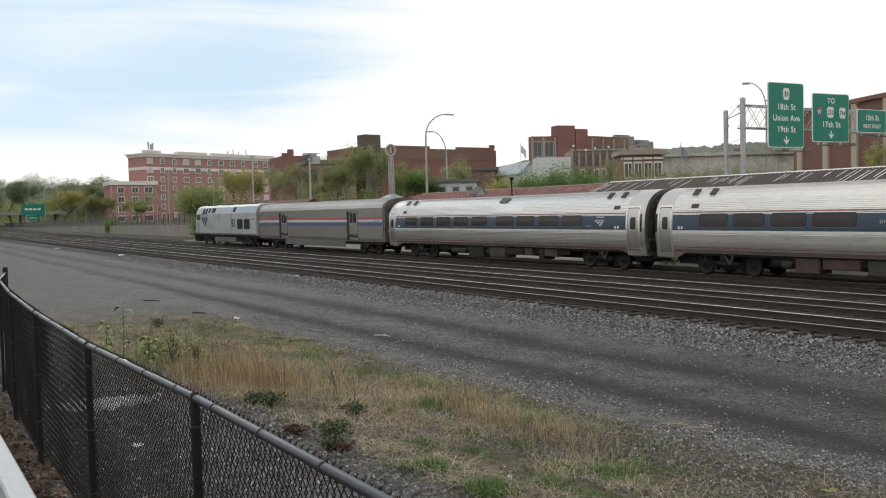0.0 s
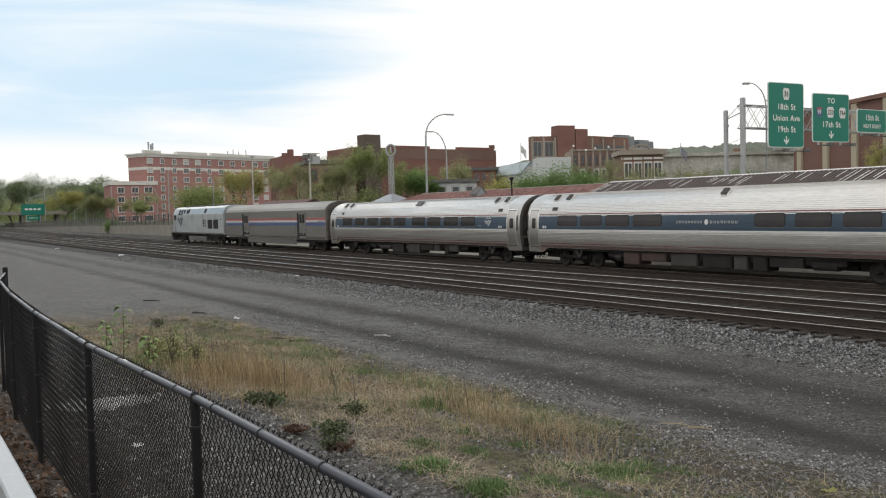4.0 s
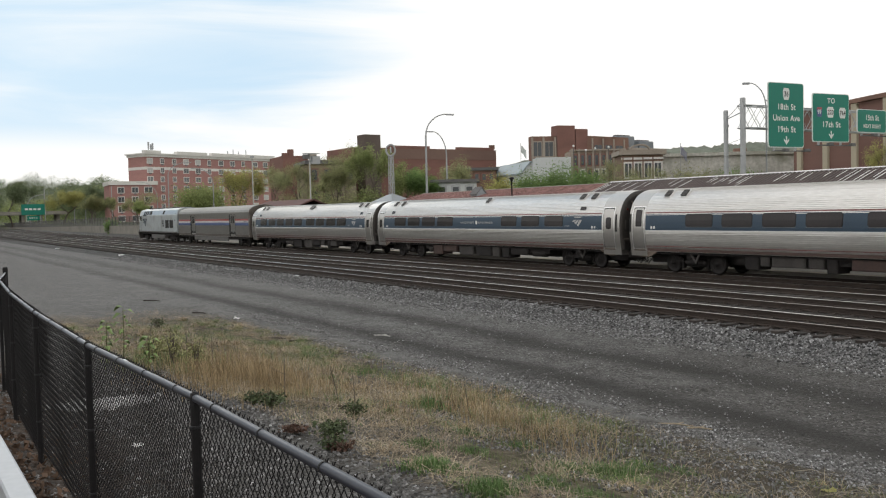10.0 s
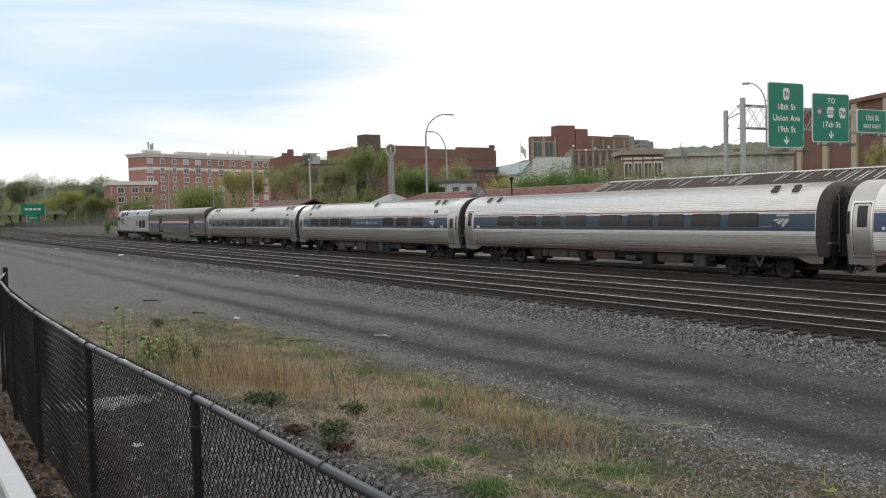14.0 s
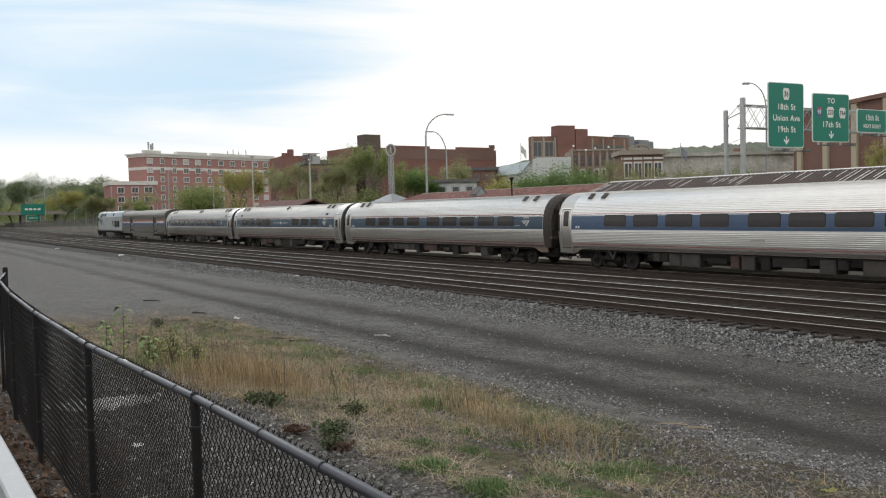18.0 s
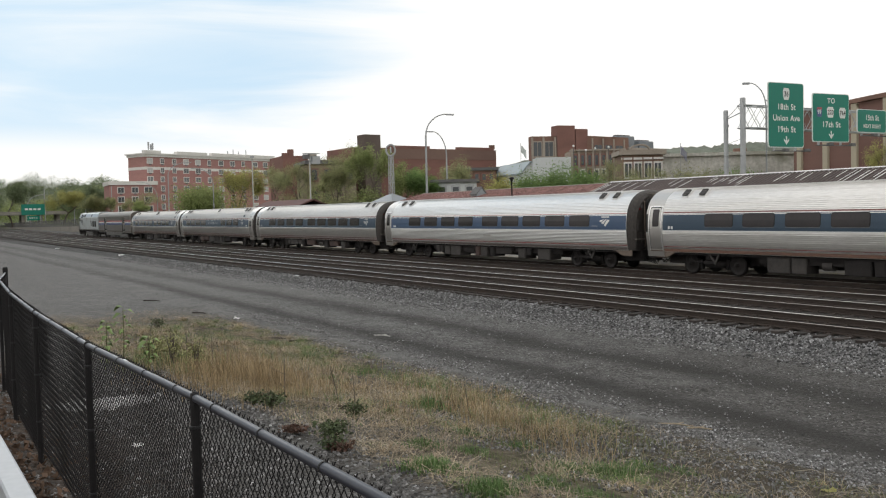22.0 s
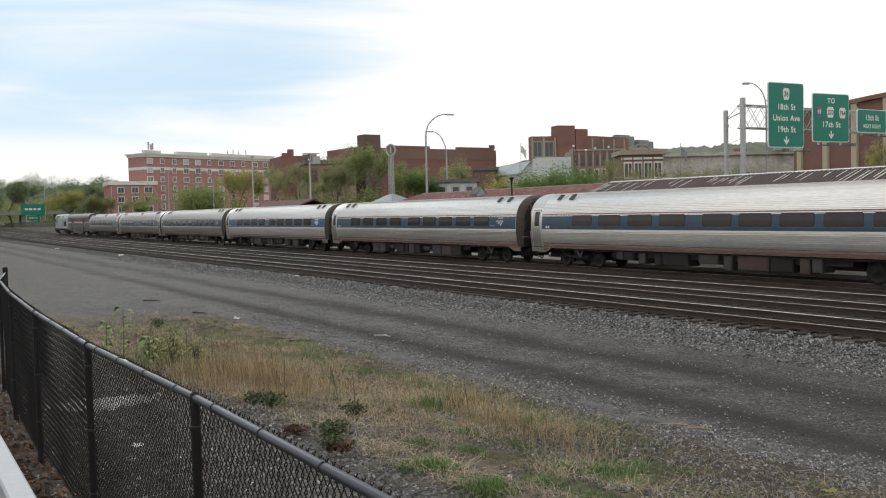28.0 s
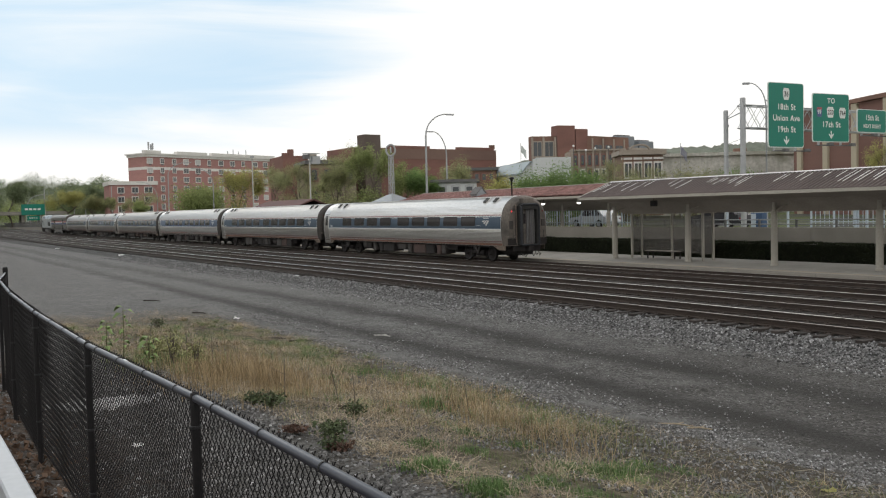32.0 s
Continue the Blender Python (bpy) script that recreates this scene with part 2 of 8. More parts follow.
M_LEAF = leaf_mat("spring_leaf", (0.32, 0.37, 0.15), (0.25, 0.29, 0.115))
M_LEAFY = leaf_mat("yellow_green_leaf", (0.44, 0.42, 0.16), (0.36, 0.35, 0.13))
M_LEAFB = leaf_mat("bright_leaf", (0.21, 0.31, 0.11), (0.155, 0.235, 0.08))
M_LEAFO = leaf_mat("olive_leaf", (0.36, 0.37, 0.19), (0.28, 0.29, 0.145))
M_LEAFD = leaf_mat("dark_leaf", (0.21, 0.255, 0.145), (0.155, 0.19, 0.105))


# ---- the lie of the land ----
CURVE = 0.000133


def bend(x):
    """How far the tracks have swung away from the straight at x."""
    return CURVE * max(0.0, -80.0 - x) ** 2


def bend_angle(x):
    return math.degrees(math.atan(-2 * CURVE * max(0.0, -80.0 - x)))


WALL_Y = 42.0


def wall_shift(x):
    return -3.2 * min(1.0, max(0.0, (-62.0 - x) / 30.0)) + 0.3 * bend(x)


def wall_drop(x):
    return -0.0055 * max(0.0, -134.0 - x)


LAND = [(-400, 1.2), (-1.0, 1.0), (1.5, 0.93), (4.0, 0.86), (5.5, 0.62), (7.0, 0.36), (8.6, 0.12), (9.6, -0.02), (11.0, -0.12), (14.0, -0.2), (16.5, -0.24), (16.9, -0.2),
        (17.5, 0.0), (17.9, 0.06), (18.3, 0.1), (27.6, 0.1), (28.6, -0.1), (30.0, -0.2), (34.5, -0.25), (41.6, -0.25), (42.0, 1.4), (70, 1.6), (140, 2.6), (400, 6.0), (3000, 10.0)]


def land(v):
    for (a, za), (b, zb) in zip(LAND, LAND[1:]):
        if v <= b:
            return za + (zb - za) * (v - a) / (b - a)
    return LAND[-1][1]


def fall(x):
    """The verge falls away along the line."""
    return min(1.0, max(0.1, 1.0 - (-x - 5.0) / 30.0))


def ground_z(x, y):
    v = y - bend(x)
    z = land(v)
    if v < 9.6:
        z = -0.1 + (z + 0.1) * fall(x)
    if -60 < x < 6 and 0.5 < v < 16.4:
        k = min(1, (16.4 - v) / 2)
        z += k * (0.05 * noise.noise((x * 0.6, v * 0.6, 0)) + 0.03 * noise.noise((x * 2.1, v * 2.1, 3)))
    return z


def build_ground():
    xs = [-4000, -2500, -1500, -1000, -700] + list(range(-500, -60, 10)) + list(np.arange(-60, 6, 1.0)) + [8, 12, 20, 40, 80, 200, 600, 1500]
    vs = [-400, -150, -50, -20, -8, -3, -1] + list(np.arange(0, 18.1, 0.6)) + [19, 22, 25, 27.6, 28.6, 30, 33, 36, 39, 41.6, 42.0, 46, 55, 70, 90, 120, 160, 220, 300, 400, 700, 1200, 2000, 3000]
    M = Mesh()
    for x in xs:
        for v in vs:
            y = v + (wall_shift(x) if v > 34 else bend(x))
            if x < -600:
                y = v
            z = ground_z(x, v + bend(x)) if v < 34 else land(v)
            M.v.append((x, y, z))
    n = len(vs)
    for i in range(len(xs) - 1):
        for j in range(n - 1):
            a = i * n + j
            M.f.append((a, a + n, a + n + 1, a + 1))
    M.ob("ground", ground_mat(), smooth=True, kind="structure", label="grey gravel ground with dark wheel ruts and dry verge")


def ground_mat():
    """Gravel, with darker wheel ruts along the service road and earth and dead grass on the verge."""
    m = bpy.data.materials.new("gravel_and_earth")
    m.use_nodes = True
    nt = m.node_tree
    N, L = nt.nodes.new, nt.links.new
    p = nt.nodes["Principled BSDF"]
    tc = N("ShaderNodeTexCoord")
    sep = N("ShaderNodeSeparateXYZ")
    L(tc.outputs["Object"], sep.inputs[0])

    def noise_node(scale, detail=4, rough=0.55):
        n = N("ShaderNodeTexNoise")
        n.inputs["Scale"].default_value, n.inputs["Detail"].default_value, n.inputs["Roughness"].default_value = scale, detail, rough
        L(tc.outputs["Object"], n.inputs["Vector"])
        return n.outputs["Fac"]

    def ramp(v, a, b, lo=0.0, hi=1.0):
        r = N("ShaderNodeMapRange")
        r.interpolation_type = "SMOOTHSTEP"
        for k, x in (("From Min", a), ("From Max", b), ("To Min", lo), ("To Max", hi)):
            r.inputs[k].default_value = x
        L(v, r.inputs["Value"])
        return r.outputs[0]

    def op(kind, a, b):
        n = N("ShaderNodeMath")
        n.operation = kind
        for i, x in enumerate((a, b)):
            if isinstance(x, (int, float)):
                n.inputs[i].default_value = x
            else:
                L(x, n.inputs[i])
        return n.outputs[0]

    def mix(f, a, b):
        n = N("ShaderNodeMix")
        n.data_type = "RGBA"
        L(f, n.inputs["Factor"])
        for k, x in (("A", a), ("B", b)):
            if isinstance(x, tuple):
                n.inputs[k].default_value = (*x, 1)
            else:
                L(x, n.inputs[k])
        return n.outputs["Result"]

    vor = N("ShaderNodeTexVoronoi")
    vor.inputs["Scale"].default_value = 30
    L(tc.outputs["Object"], vor.inputs["Vector"])
    vor2 = N("ShaderNodeTexVoronoi")
    vor2.inputs["Scale"].default_value = 9
    L(tc.outputs["Object"], vor2.inputs["Vector"])
    sepc = N("ShaderNodeSeparateColor")
    L(vor.outputs["Color"], sepc.inputs[0])
    stones = mix(ramp(sepc.outputs[0], 0.0, 1.0), (0.020, 0.019, 0.019), (0.225, 0.222, 0.22))
    grit = N("ShaderNodeSeparateColor")
    L(vor2.outputs["Color"], grit.inputs[0])
    stones = mix(ramp(grit.outputs[0], 0.6, 1.0, 0, 0.45), stones, (0.05, 0.048, 0.046))
    stones = mix(ramp(noise_node(0.5), 0.35, 0.7, 0, 0.5), stones, (0.07, 0.068, 0.065))
    stones = mix(ramp(noise_node(4.5, 6, 0.8), 0.5, 0.66, 0, 0.6), stones, (0.24, 0.238, 0.235))
    stones = mix(ramp(noise_node(2.2, 6, 0.8), 0.52, 0.7, 0, 0.6), stones, (0.03, 0.029, 0.028))
    # far gravel mixed paler: grazing sheen and haze put into its colour
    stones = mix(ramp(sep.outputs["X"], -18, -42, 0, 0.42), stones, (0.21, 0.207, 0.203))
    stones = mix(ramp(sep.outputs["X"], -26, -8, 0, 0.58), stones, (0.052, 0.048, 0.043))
    stones = mix(ramp(sepc.outputs[1], 0.93, 0.96, 0, 0.5), stones, (0.30, 0.295, 0.285))
    stones = mix(ramp(sepc.outputs[2], 0.86, 0.92, 0, 0.7), stones, (0.014, 0.013, 0.013))
    stones = mix(ramp(noise_node(0.9, 6, 0.72), 0.48, 0.66, 0, 0.22), stones, (0.26, 0.257, 0.25))
    wob = op("MULTIPLY", op("SUBTRACT", noise_node(0.25, 3), 0.5), 1.6)
    y = op("ADD", sep.outputs["Y"], wob)
    rut = lambda c, w: op("MULTIPLY", ramp(y, c - w, c, 0, 1), ramp(y, c, c + w, 1, 0))
    ruts = op("ADD", rut(13.7, 1.15), rut(10.9, 1.0))
    ruts = op("MULTIPLY", ruts, ramp(noise_node(0.9), 0.25, 0.6, 0.68, 0.95))
    ruts = op("MULTIPLY", ruts, ramp(sep.outputs["X"], -62, -16, 0.4, 1.0))
    col = mix(ruts, stones, (0.036, 0.034, 0.032))
    pale = op("MULTIPLY", rut(9.5, 0.8), ramp(noise_node(1.2), 0.4, 0.6, 0, 0.55))
    col = mix(pale, col, (0.19, 0.187, 0.183))
    # the verge: earth, thatch of dead grass, some gravel showing through
    verge = op("MULTIPLY", ramp(y, 8.6, 9.4, 1, 0), ramp(y, 3.6, 4.4, 0, 1))
    verge = op("MULTIPLY", verge, ramp(op("ADD", sep.outputs["X"], wob), -33, -25, 0, 1))
    verge = op("MULTIPLY", verge, ramp(noise_node(0.8, 5), 0.32, 0.5, 0.25, 1.0))
    thatch = mix(ramp(noise_node(5, 6, 0.7), 0.35, 0.65), (0.04, 0.033, 0.026), (0.17, 0.14, 0.10))
    thatch = mix(ramp(noise_node(0.7, 3), 0.5, 0.7, 0, 0.3), thatch, (0.075, 0.085, 0.035))
    col = mix(verge, col, thatch)
    soil = op("MULTIPLY", ramp(y, 8.8, 9.6, 1, 0), op("MULTIPLY", ramp(y, 5.2, 6.6, 0, 1), ramp(sep.outputs["X"], -10.5, -7.5, 0, 0.8)))
    col = mix(soil, col, mix(ramp(noise_node(6, 6, 0.7), 0.35, 0.65), (0.026, 0.022, 0.018), (0.08, 0.067, 0.051)))
    # bare earth and leaf mould at the foot of the fence
    mould = op("MULTIPLY", ramp(y, 1.5, 3.0, 0.85, 0), ramp(noise_node(2.5, 5), 0.3, 0.6, 0.55, 1.0))
    col = mix(mould, col, mix(ramp(noise_node(9, 5, 0.7), 0.3, 0.7), (0.03, 0.022, 0.017), (0.09, 0.065, 0.05)))
    # under the tracks and beyond: ballast darkened by brake dust, then town ground
    bed = op("MULTIPLY", ramp(sep.outputs["Y"], 17.6, 18.2, 0, 1), ramp(sep.outputs["Y"], 36, 40, 1, 0))
    col = mix(bed, col, mix(ramp(sepc.outputs[1], 0, 1), (0.03, 0.027, 0.026), (0.072, 0.067, 0.063)))
    # shoulder base painted dark as the shade in gaps between the stones
    shoulder = op("MULTIPLY", ramp(sep.outputs["Y"], 16.5, 17.0, 0, 1), ramp(sep.outputs["Y"], 17.7, 18.1, 1, 0))
    col = mix(shoulder, col, mix(ramp(sepc.outputs[2], 0, 1), (0.015, 0.015, 0.015), (0.14, 0.138, 0.137)))
    town = ramp(sep.outputs["Y"], 41, 42, 0, 1)
    col = mix(town, col, mix(ramp(noise_node(0.15), 0.4, 0.6), (0.09, 0.09, 0.085), (0.10, 0.12, 0.05)))
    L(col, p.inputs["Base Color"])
    p.inputs["Roughness"].default_value = 0.95
    p.inputs["Specular IOR Level"].default_value = 0.2
    h = op("ADD", op("MULTIPLY", vor.outputs["Distance"], 0.7), op("MULTIPLY", vor2.outputs["Distance"], 0.6))
    bn = N("ShaderNodeBump")
    bn.inputs["Strength"].default_value, bn.inputs["Distance"].default_value = 0.8, 0.05
    bn.invert = True
    L(h, bn.inputs["Height"])
    L(bn.outputs["Normal"], p.inputs["Normal"])
    return m


build_ground()


# ---- tracks ----
def curve_xs():
    return [-420, -380, -340, -310, -280, -255, -230, -210, -190, -170, -150, -135, -120, -105, -90, -80, -70, -50, -30, 0, 30]


def rail_parts(track, y, z, head):
    xs = curve_xs()
    foot = [(-0.07, -0.17), (0.07, -0.17), (0.07, -0.155), (0.012, -0.13), (0.012, -0.045), (0.036, -0.035), (0.036, -0.006), (-0.036, -0.006), (-0.036, -0.035), (-0.012, -0.045), (-0.012, -0.13), (-0.07, -0.155)]
    top = [(-0.034, -0.006), (0.034, -0.006), (0.031, 0.0), (-0.031, 0.0)]
    for nm, prof, mat in (("rail", foot, M_RAIL), ("railhead", top, head)):
        M = Mesh()
        n = len(prof)
        for x in xs:
            M.v += [(x, y + bend(x) + a, z + b) for a, b in prof]
        for i in range(len(xs) - 1):
            for k in range(n):
                M.f.append((i * n + k, (i + 1) * n + k, (i + 1) * n + (k + 1) % n, i * n + (k + 1) % n))
        M.ob(nm, mat, track)


def tie_plate_mesh():
    """A steel plate under the rail with two spikes each side."""
    M = Mesh().box(-0.1, 0.1, -0.2, 0.2, -0.012, 0.006, 0.004)
    for a in (-0.06, 0.06):
        for b in (-0.1, 0.1):
            M.box(a - 0.014, a + 0.014, b - 0.018, b + 0.018, 0.004, 0.035)
    return M.data("tie_plate", M_RAIL)


TIE_PLATE = tie_plate_mesh()


def build_track(name, near, z, head, head_far, label):
    tr = thing(name, label, "railway track", "station tracks", kind="structure")
    rail_parts(tr, near, z, head)
    rail_parts(tr, near + 1.435, z, head_far)
    rnd = random.Random(int(near * 10))
    shapes = []
    for k in range(4):
        M = Mesh()
        M.box(-0.11, 0.11, -1.3 - rnd.uniform(-0.04, 0.05), 1.3 + rnd.uniform(-0.04, 0.05), -0.17, 0.0, 0.015)
        shapes.append(M.data("tie", M_TIE))
    x = -2.0
    n = 0
    far = Mesh()
    while x > -330:
        a = 1.3 * rnd.uniform(-0.02, 0.02)
        yy = near + 0.7175 + bend(x)
        if n < 60 and near < 22:
            for dy in (-0.7175, 0.7175):
                piece("tie_plate", TIE_PLATE, tr, pose(x, yy + dy, z - 0.166))
        if n < 110:
            piece("tie", shapes[n % 4], tr, pose(x, yy + rnd.uniform(-0.05, 0.05), z - 0.172 + rnd.uniform(-0.01, 0.008), 0, 0, a * 40))
        else:
            far.box(x - 0.11, x + 0.11, yy - 1.3, yy + 1.3, z - 0.34, z - 0.172)
        x -= 0.53 + rnd.uniform(-0.03, 0.03)
        n += 1
    far.ob("far_ties", M_TIE, tr, kind="stuff")


Z_NEAR = 0.29
build_track("track_1", 18.35, Z_NEAR, M_DULLHEAD, M_RAILHEAD, "near main track with worn rails on dark timber ties")
build_track("track_2", 21.67, Z_NEAR, M_DULLHEAD, M_RAILHEAD, "second main track with one shiny rail on dark ties")
build_track("track_3", 25.35, Z_NEAR, M_RAILHEAD, M_RAIL, "third track with rusty far rail on dark ties")
build_track("track_4", 31.53, 0.0, M_DULLHEAD, M_DULLHEAD, "platform track under the train on dark timber ties")


# ---- the train ----
TRACK_Y = 31.53 + 0.7175
SIDE = [(0.98, 1.47), (1.2, 1.515), (1.5, 1.56), (1.8, 1.59), (2.1, 1.60), (2.4, 1.59), (2.7, 1.555), (2.95, 1.49), (3.2, 1.38), (3.4, 1.25), (3.58, 1.07), (3.72, 0.86), (3.83, 0.6), (3.9, 0.3), (3.92, 0.0)]
BOXY = [(0.95, 1.52), (1.2, 1.54), (3.45, 1.54), (3.68, 1.46), (3.9, 1.22), (4.05, 0.85), (4.14, 0.4), (4.16, 0.0)]


def half(z, side=SIDE):
    for (a, wa), (b, wb) in zip(side, side[1:]):
        if z <= b:
            return wa + (wb - wa) * (z - a) / (b - a)
    return 0.0


def shell(side=SIDE, flutes=((1.3, 1.92), (2.86, 3.62)), step=0.08, amp=0.017, k=1.0):
    """The outline (y, z) of a car body, counter-clockwise seen from +x, with fluted bands."""
    zs = [(z, 0) for z, _ in side]
    for a, b, *own in flutes:
        amp = own[0] if own else amp
        zs = [p for p in zs if not a < p[0] < b]
        n = round((b - a) / step)
        for i in range(n):
            z = a + (b - a) * i / n
            d = (b - a) / n
            zs += [(z + d * 0.06, 0), (z + d * 0.2, amp * 0.62), (z + d * 0.38, amp * 0.96), (z + d * 0.62, amp * 0.96), (z + d * 0.8, amp * 0.62), (z + d * 0.94, 0)]
    zs.sort()
    right = [((half(z, side) + e) * k, z) for z, e in zs]
    return right + [(-y, z) for y, z in reversed(right[:-1])]


def strip(M, x0, x1, z0, z1, off, side=SIDE, sides=(-1, 1), n=6, thick=0.01):
    """A thin plate that follows the side of a car."""
    for s in sides:
        zs = [z0 + (z1 - z0) * i / n for i in range(n + 1)]
        prof = [(s * (half(z, side) + off), z) for z in zs] + [(s * (half(z, side) + off - thick), z) for z in reversed(zs)]
        if s < 0:
            prof.reverse()
        M.prism_x(prof, x0, x1)
    return M


def round_plate(M, x0, x1, z0, z1, r, off, s=-1, side=SIDE, thick=0.012):
    """A plate with round corners that follows one side of a car."""
    levels = []
    for i in range(5):
        a = radians(90 * i / 4)
        levels.append((z0 + r * (1 - math.cos(a)), r * (1 - math.sin(a))))
    n = max(1, int((z1 - z0 - 2 * r) / 0.16))
    for i in range(1, n):
        levels.append((z0 + r + (z1 - z0 - 2 * r) * i / n, 0.0))
    for i in range(5):
        a = radians(90 * i / 4)
        levels.append((z1 - r * (1 - math.sin(a)), r * (1 - math.cos(a))))
    vs, fs = [], []
    for z, d in levels:
        y = s * (half(z, side) + off)
        yb = s * (half(z, side) + off - thick)
        vs += [(x0 + d, y, z), (x1 - d, y, z), (x1 - d, yb, z), (x0 + d, yb, z)]
    for i in range(len(levels) - 1):
        k = 4 * i
        for c in range(3):
            j = (c, c + 1) if c < 2 else (3, 0)
            f = (k + j[0], k + j[1], k + 4 + j[1], k + 4 + j[0])
            fs.append(f if s < 0 else f[::-1])
    return M.add(vs, fs)


def ring_plate(M, x0, x1, z0, z1, r, w, off, s=-1, side=SIDE):
    """A plate wider by w all round, to lie behind a smaller one as its frame."""
    return round_plate(M, x0 - w, x1 + w, z0 - w, z1 + w, r + w, off - 0.005, s, side)


WHEELSETS = []
RIDERS = []


def wheelset_mesh(r):
    M = Mesh()
    turn = pose(0, 0, 0, 90, 0, 0)
    for s in (-1, 1):
        c = s * 0.775
        prof = [(0.16, c - 0.05), (0.2, c - 0.045), (r - 0.12, c - 0.025), (r - 0.09, c - 0.065), (r, c - 0.065), (r + (0.025 if s > 0 else 0), c - 0.04 if s > 0 else c - 0.065), (r, c + 0.03), (r + (0.025 if s < 0 else 0), c + 0.065), (r - 0.09, c + 0.065), (r - 0.12, c + 0.03), (0.2, c + 0.05), (0.16, c + 0.06)]
        M.lathe(prof, 24, turn)
        # lightening holes show as bosses on the plate
        for i in range(6):
            a = radians(60 * i)
            M.box(r * 0.55 * math.cos(a) - 0.03, r * 0.55 * math.cos(a) + 0.03, -c - 0.045, -c + 0.045, r * 0.55 * math.sin(a) - 0.03, r * 0.55 * math.sin(a) + 0.03)
    M.lathe([(0.085, -1.0), (0.085, 1.0)], 12, turn)
    return M.data("wheelset", M_WHEEL, True)


WHEEL_COACH = wheelset_mesh(0.457)
WHEEL_LOCO = wheelset_mesh(0.508)


def truck_mesh(base, r):
    """Side frames, bolster, springs, axle boxes and brake gear of a truck; the wheels are apart."""
    M = Mesh()
    b = base / 2
    for s in (-1, 1):
        y0, y1 = (s * 1.12 - 0.07, s * 1.12 + 0.07)
        M.prism_y([(-b - 0.3, 0.42), (-b - 0.2, 0.6), (-b + 0.25, 0.62), (-0.55, 0.48), (0.55, 0.48), (b - 0.25, 0.62), (b + 0.2, 0.6), (b + 0.3, 0.42), (b - 0.2, 0.38), (0.5, 0.28), (-0.5, 0.28), (-b + 0.2, 0.38)], y0, y1)
        for x in (-b, b):
            M.lathe([(0.15, -0.1), (0.17, -0.06), (0.17, 0.06), (0.13, 0.12), (0.05, 0.13)], 12, pose(x, s * 1.16, r, 90 if s < 0 else -90, 0, 0))
        for x in (-0.32, 0.32):
            M.lathe([(0.13, 0.3), (0.16, 0.36), (0.13, 0.44), (0.16, 0.52), (0.13, 0.6), (0.16, 0.68), (0.13, 0.76), (0.13, 0.82)], 12, pose(x, s * 1.05, 0))
        M.box(-b + 0.5, -b + 0.62, s * 1.0 - 0.08, s * 1.0 + 0.08, 0.2, 0.75)
        M.box(b - 0.62, b - 0.5, s * 1.0 - 0.08, s * 1.0 + 0.08, 0.2, 0.75)
    M.box(-0.3, 0.3, -1.15, 1.15, 0.55, 0.85)
    M.box(-b - 0.25, -b - 0.12, -1.1, 1.1, 0.42, 0.56)
    M.box(b + 0.12, b + 0.25, -1.1, 1.1, 0.42, 0.56)
    return M.data("truck", M_UNDER)


def inboard_truck_mesh(base, r):
    """A coach truck with its frames between the wheels: bolster, air springs, brake discs and axle tubes."""
    M = Mesh()
    b = base / 2
    for s in (-1, 1):
        y = s * 0.56
        M.prism_y([(-b - 0.28, 0.36), (-b - 0.2, 0.56), (-b + 0.3, 0.6), (-0.5, 0.5), (0.5, 0.5), (b - 0.3, 0.6), (b + 0.2, 0.56), (b + 0.28, 0.36), (b - 0.25, 0.34), (0.5, 0.28), (-0.5, 0.28), (-b + 0.25, 0.34)], y - 0.08, y + 0.08)
        M.lathe([(0.2, 0.62), (0.27, 0.66), (0.29, 0.76), (0.27, 0.87), (0.2, 0.9)], 14, pose(0, s * 0.98, 0))
        M.box(-0.34, 0.34, s * 0.98 - 0.2, s * 0.98 + 0.2, 0.46, 0.63, 0.04)
        M.tube([(-0.34, s * 1.08, 0.55), (-0.95, s * 1.1, 0.56), (-1.15, s * 1.1, 0.9)], 0.035, 6)
        M.lathe([(0.1, -0.2), (0.12, -0.14), (0.12, 0.14), (0.06, 0.2)], 10, pose(0.55, s * 1.0, 0.5, 0, 90, 0))
        M.box(-b + 0.5, -b + 0.64, s * 0.78 - 0.1, s * 0.78 + 0.1, 0.22, 0.66, 0.02)
        M.box(b - 0.64, b - 0.5, s * 0.78 - 0.1, s * 0.78 + 0.1, 0.22, 0.66, 0.02)
    M.box(-0.3, 0.3, -1.1, 1.1, 0.58, 0.82, 0.04)
    M.box(-b - 0.3, -b - 0.18, -0.6, 0.6, 0.36, 0.5)
    M.box(b + 0.18, b + 0.3, -0.6, 0.6, 0.36, 0.5)
    return M.data("truck", M_UNDER)


TRUCK_COACH = inboard_truck_mesh(2.59, 0.457)
TRUCK_LOCO = truck_mesh(2.74, 0.508)


def add_truck(car, x, me, wheel, base, r, brace=0):
    t = piece("truck", me, car, pose(x, 0, 0))
    for s in (-1, 1):
        w = piece("wheelset", wheel, t, pose(s * base / 2, 0, r))
        WHEELSETS.append((w, s * base / 2, r))
    if brace:
        for s in (-1, 1):
            M = Mesh()
            y = s * 1.3
            M.prism_y([(brace * 0.05, 1.0), (brace * 0.62, 0.46), (brace * 1.0, 1.0), (brace * 0.86, 1.0), (brace * 0.62, 0.62), (brace * 0.28, 0.92), (brace * 0.8, 0.92), (brace * 0.86, 1.0)], y - 0.04, y + 0.04)
            M.ob("anchor_brace", M_UNDERBOX, t)
    return t


